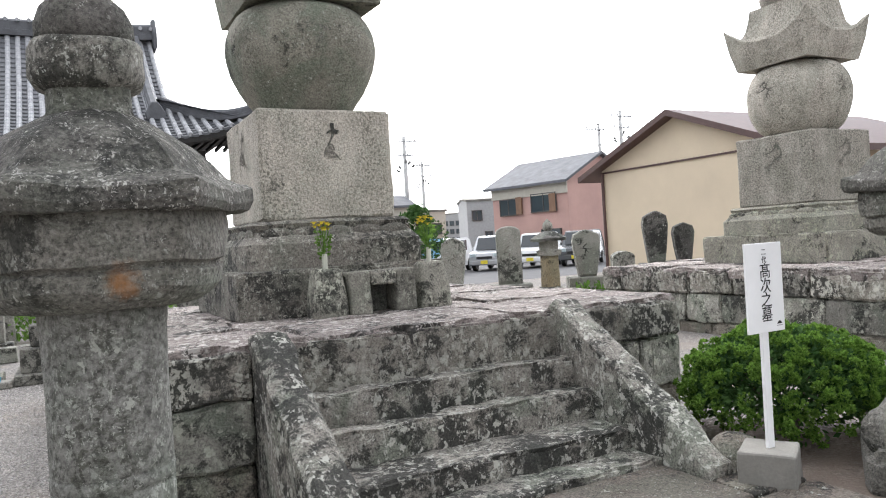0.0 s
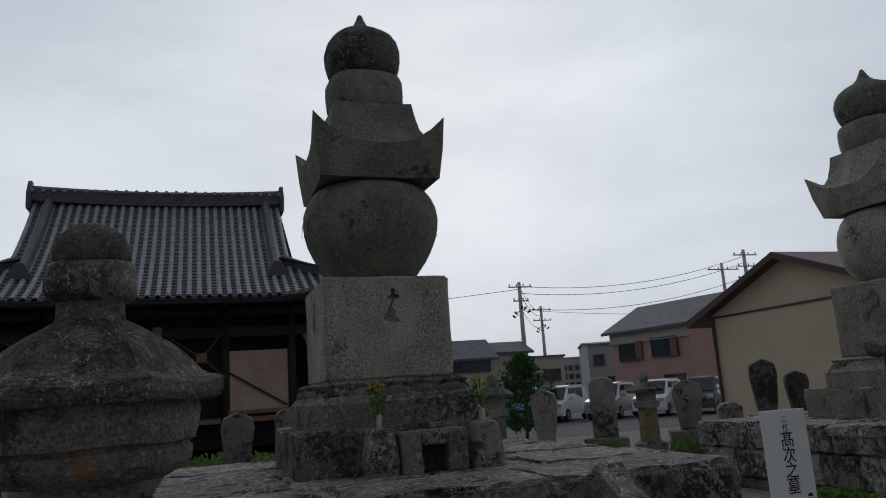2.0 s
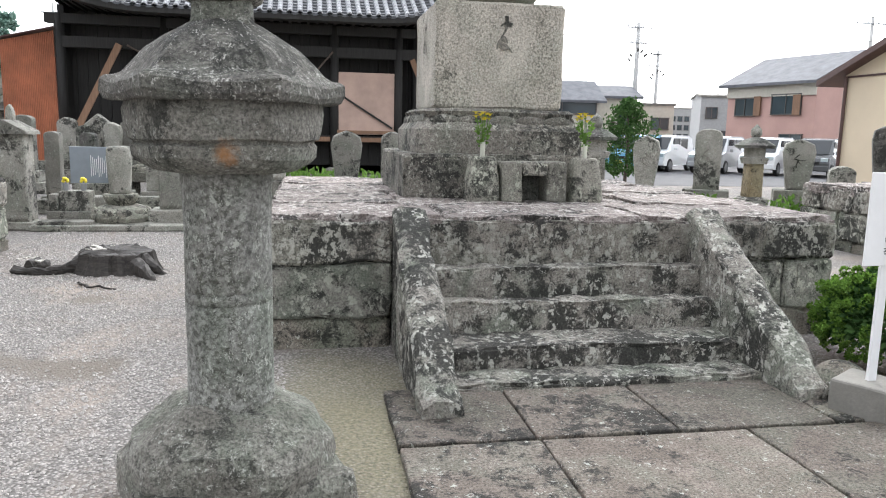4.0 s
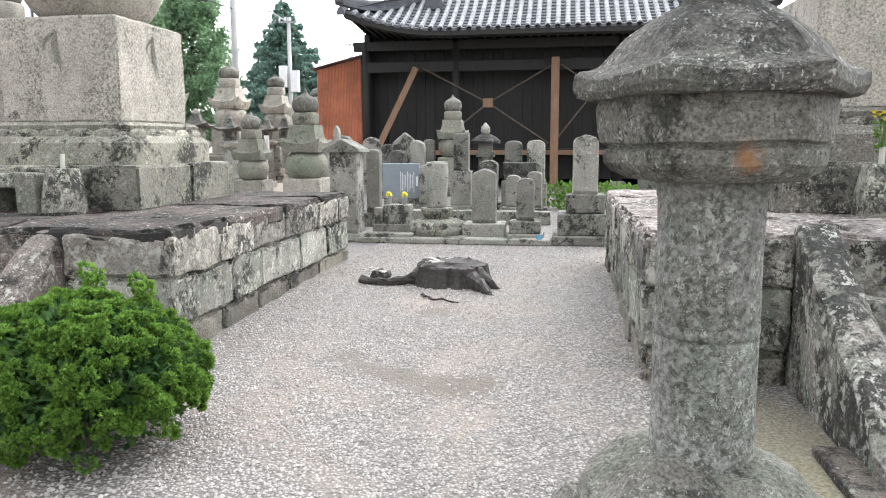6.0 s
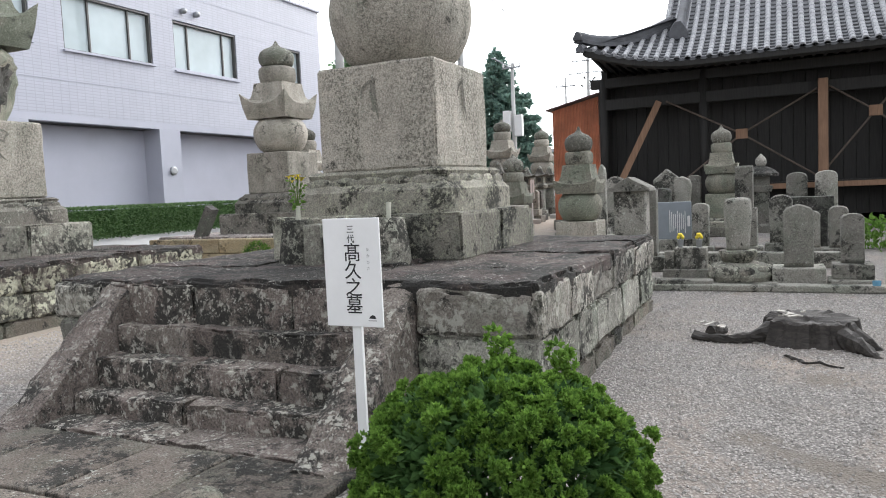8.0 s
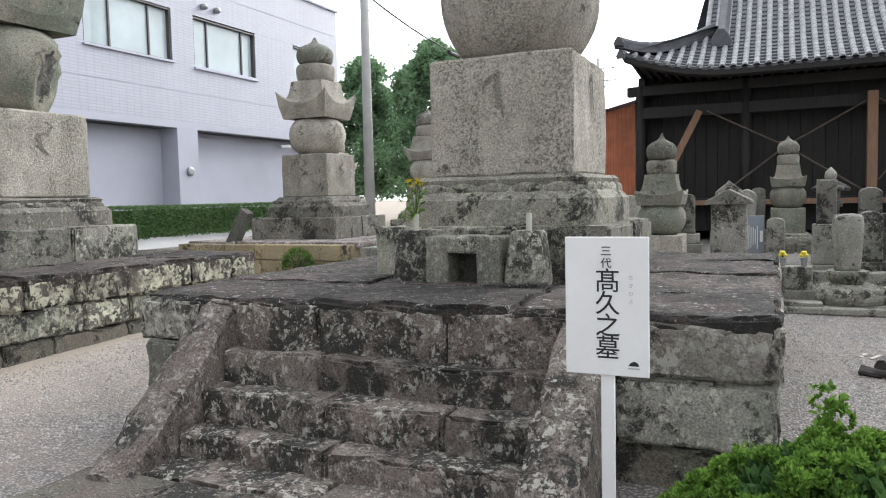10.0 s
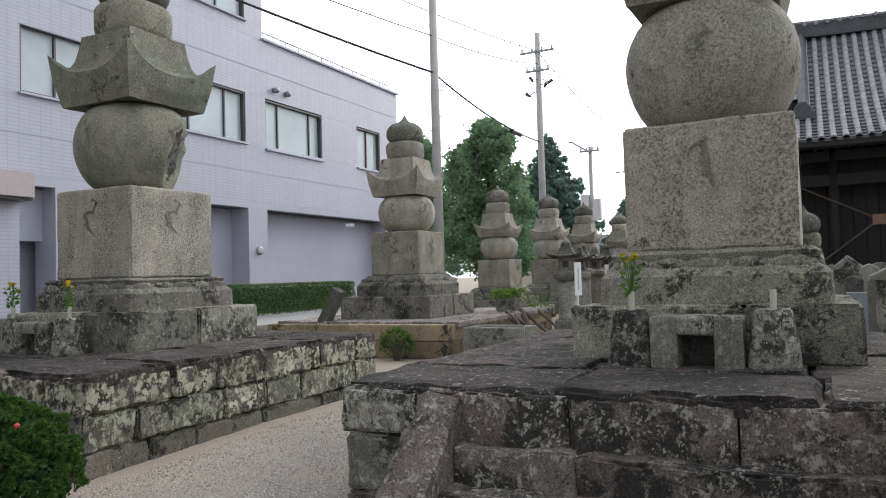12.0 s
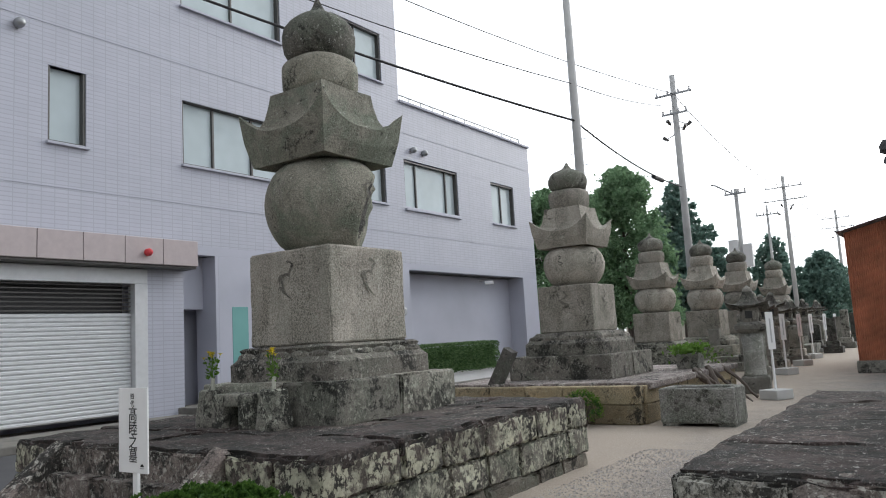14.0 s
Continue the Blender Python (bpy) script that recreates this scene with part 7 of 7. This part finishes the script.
tagged(part("road_marking", box((-20.3, 20.2, 0.006), (0.15, 5.0, 0.012), 0.002), "white"), "white painted line on the street", "road marking", kind="structure")

hall()
building()
W = tagged(part("low_wall", box((-21.0, 19.1, 0.26), (0.5, 11.2, 0.52), 0.02), "white"), "low white wall under a hedge", "wall", kind="structure")
hedge(-21.0, 13.6, 24.6, 0.5, 1.45)

utility_pole(-16.2, 23.3, 14.0, 0.19, (), "tall plain grey concrete utility pole")
utility_pole(-16.1, 34.2, 13.2, 0.2, ((0.93, 1.7), (0.86, 1.2)))
utility_pole(-17.4, 66, 13.4, 0.2, ((0.93, 3.0), (0.85, 3.4)))
utility_pole(-17.3, 58, 10.0, 0.12, ((0.93, 1.6),))
utility_pole(-17.3, 95, 13.8, 0.2, ((0.93, 3.0), (0.85, 3.4)))
P = utility_pole(-14.6, 37.5, 8.0, 0.14, ((0.97, 1.0),), "grey pole with two white boxes and a lamp arm", bits=False)
for dx, dz in ((-0.32, 5.0), (0.3, 4.75)):
    part("meter_box", box((dx, -0.1, dz), (0.42, 0.3, 1.1), 0.03), "white", P, "white metal box")
part("lamp_arm", tube(bmesh.new(), [(0, 0, 7.7), (-0.9, -0.1, 8.3), (-1.1, -0.1, 8.35)], 0.04, 8), "steel", P)
utility_pole(22.2, 47.0, 9.0, 0.2, ((0.96, 1.8), (0.85, 1.2)))
utility_pole(33.0, 66.0, 9.5, 0.2, ((0.96, 2.0), (0.85, 2.0)))
utility_pole(40.3, 45.0, 10.9, 0.2, ((0.96, 2.2), (0.88, 1.6)))
utility_pole(40.6, 48.0, 10.4, 0.18, ((0.95, 3.0),))
utility_pole(21.5, 12.0, 11.0, 0.2, ((0.93, 1.6),))
wire(((-22.3, 6.8, 11.2), (-16.2, 23.2, 8.7)), 0.035, sag=0.25)
wire(((-16.2, 23.2, 8.7), (-16.1, 34.1, 7.9)), 0.03, sag=0.3)
tagged(part("cable_joint", tube(bmesh.new(), [(-16.13, 30.4, 7.83), (-16.12, 31.5, 7.82)], 0.1, 8), "cable"), "black cable joint hanging on an overhead cable", "cable joint")
wire(((-22.0, -6, 12.0), (-16.2, 23.2, 10.0)), 0.015, sag=0.8)
wire(((-16.2, 23.2, 10.0), (-16.1, 34.1, 11.7)), 0.015, sag=0.2)
wire(((-22.0, -2, 13.4), (-16.1, 34.1, 12.3)), 0.015, sag=1.0)
wire(((-16.1, 34.1, 12.3), (-17.4, 66, 12.5)), 0.02, sag=0.8)
wire(((-17.4, 66, 12.5), (-17.3, 95, 12.8)), 0.02, sag=0.8)
for dz in (0.0, 0.5, 1.6):
    wire(((22.2, 47.0, 8.7 - dz), (40.3, 45.0, 10.4 - dz)), 0.02, sag=0.9)
    wire(((22.2, 47.0, 8.7 - dz), (33.0, 66.0, 9.1 - dz)), 0.02, sag=0.6)
wire(((33.0, 66, 9.0), (70, 60, 9.0)), 0.02, sag=1.0)
wire(((22.2, 47.0, 8.5), (-30, 80, 10)), 0.02, sag=1.0)

tree(-21.6, 40.5, 10.5, 3.0, 1, "tree", "tall rounded green tree beyond the graves", 0.2, 0.2, 30000, 0.15)
tree(-27.6, 43, 10.6, 3.0, 2, "tree", "dense green tree behind the office building", 0.3, 0.2, 18000, 0.18)
conifer(-28.9, 74, 16.2, 6.4, 3, "dark conical conifer beyond the graves", 60000, 0.25)
conifer(-20.8, 76, 10.0, 4.2, 4, "distant dark green conifer", 16000, 0.24)
tree(-17.0, 78, 7.5, 3.2, 5, "conifer", "distant dark green tree by the street", 0.5, 0.22, 9000, 0.26)
tree(9.95, 20.5, 2.6, 0.85, 8, "hedge", "small dark garden pine behind the graves", 0.2, 0.06, 3000, 0.07)

# ---- houses and cars beyond the graves ----
H = house(18.4, 14.2, 7.6, 6.1, 3.25, 0, "tan", "brown_trim", "cream stucco house with brown gabled roof", "x", 1.14, 0.7)
part("wall_batten", box((-3.82, 0, 3.2), (0.03, 6.1, 0.05), 0.005), "brown_trim", H)
part("down_pipe", tube(bmesh.new(), [(-3.86, 2.95, 0), (-3.86, 2.95, 3.2)], 0.045, 8), "brown_trim", H)
H = house(29.3, 38.8, 6.4, 6.0, 4.75, -78, "pink", "house_roof", "two-storey pink house with grey tile roof", "x", 1.5, 0.5, windows=((-1.7, 3.35, 1.5, 1.0), (1.3, 3.45, 2.0, 1.1), (1.8, 1.0, 1.5, 1.6)))
part("cream_storey", box((0, -3.06, 4.3), (6.44, 0.1, 0.8), 0.02), "cream", H, "cream band of wall under the eaves")
for wx in (-0.75, 2.05):
    part("shutter", box((wx, -3.1, 3.4), (0.5, 0.1, 1.1), 0.01), "brown_wood", H, "orange-brown wooden window shutter")
house(16.1, 46.5, 5.2, 4.4, 3.75, -4, "cream", "house_roof", "cream house with dark tile roof and a window band", "x", 1.1, 0.5, windows=((0.2, 3.3, 4.4, 0.95), (-1.0, 1.1, 1.6, 1.4)))
house(20.4, 47.5, 2.9, 4, 4.0, -4, "cream", "house_roof", "narrow cream house with dark tile roof", "x", 0.7, 0.3, windows=((0.6, 2.6, 0.9, 1.0),))
house(24.6, 50, 2.6, 4, 3.65, -8, "cream", "conc", "low flat-roofed cream house", "x", 0.08, 0.1, windows=((0.3, 2.4, 1.2, 0.8),))
house(70, 130, 5.2, 6, 6.6, -25, "grey_house", "conc", "distant grey apartment block", "x", 0.2, 0.1, windows=tuple((-1.8 + 1.2 * i, 1.6 + 1.6 * j, 0.8, 0.9) for i in range(4) for j in range(3)))
house(35.4, 60, 2.6, 5, 4.9, -20, "grey_house", "conc", "small grey two-storey house beyond the car park", "x", 0.25, 0.1, windows=((-0.4, 3.6, 0.9, 0.9), (0.6, 1.6, 0.7, 1.0)))
house(-40, 110, 16, 9, 5.5, 10, "cream", "house_roof", "distant cream house behind the trees", "x", 1.6, 0.6, windows=((-3, 4, 2, 1.2), (2, 4, 2, 1.2)))
house(-14, 120, 12, 9, 5.5, 0, "grey_house", "house_roof", "distant grey house at the end of the street", "x", 1.8, 0.6, windows=((-3, 4, 2, 1.2), (2, 4, 2, 1.2)))
for cx_, cy_, rz_, pt, lb in ((14.8, 30.2, -140, "car_blue", "light blue compact car parked on asphalt"), (16.5, 30.9, -140, "car_white", "white boxy small car parked on asphalt"), (18.4, 29.6, -140, "car_silver", "silver estate car parked on asphalt"), (20.2, 28.6, -140, "car_white", "white minivan parked on asphalt"), (21.8, 27.4, -140, "car_dark", "dark grey hatchback parked on asphalt")):
    car(cx_, cy_, rz_, pt, lb)

pebbles()
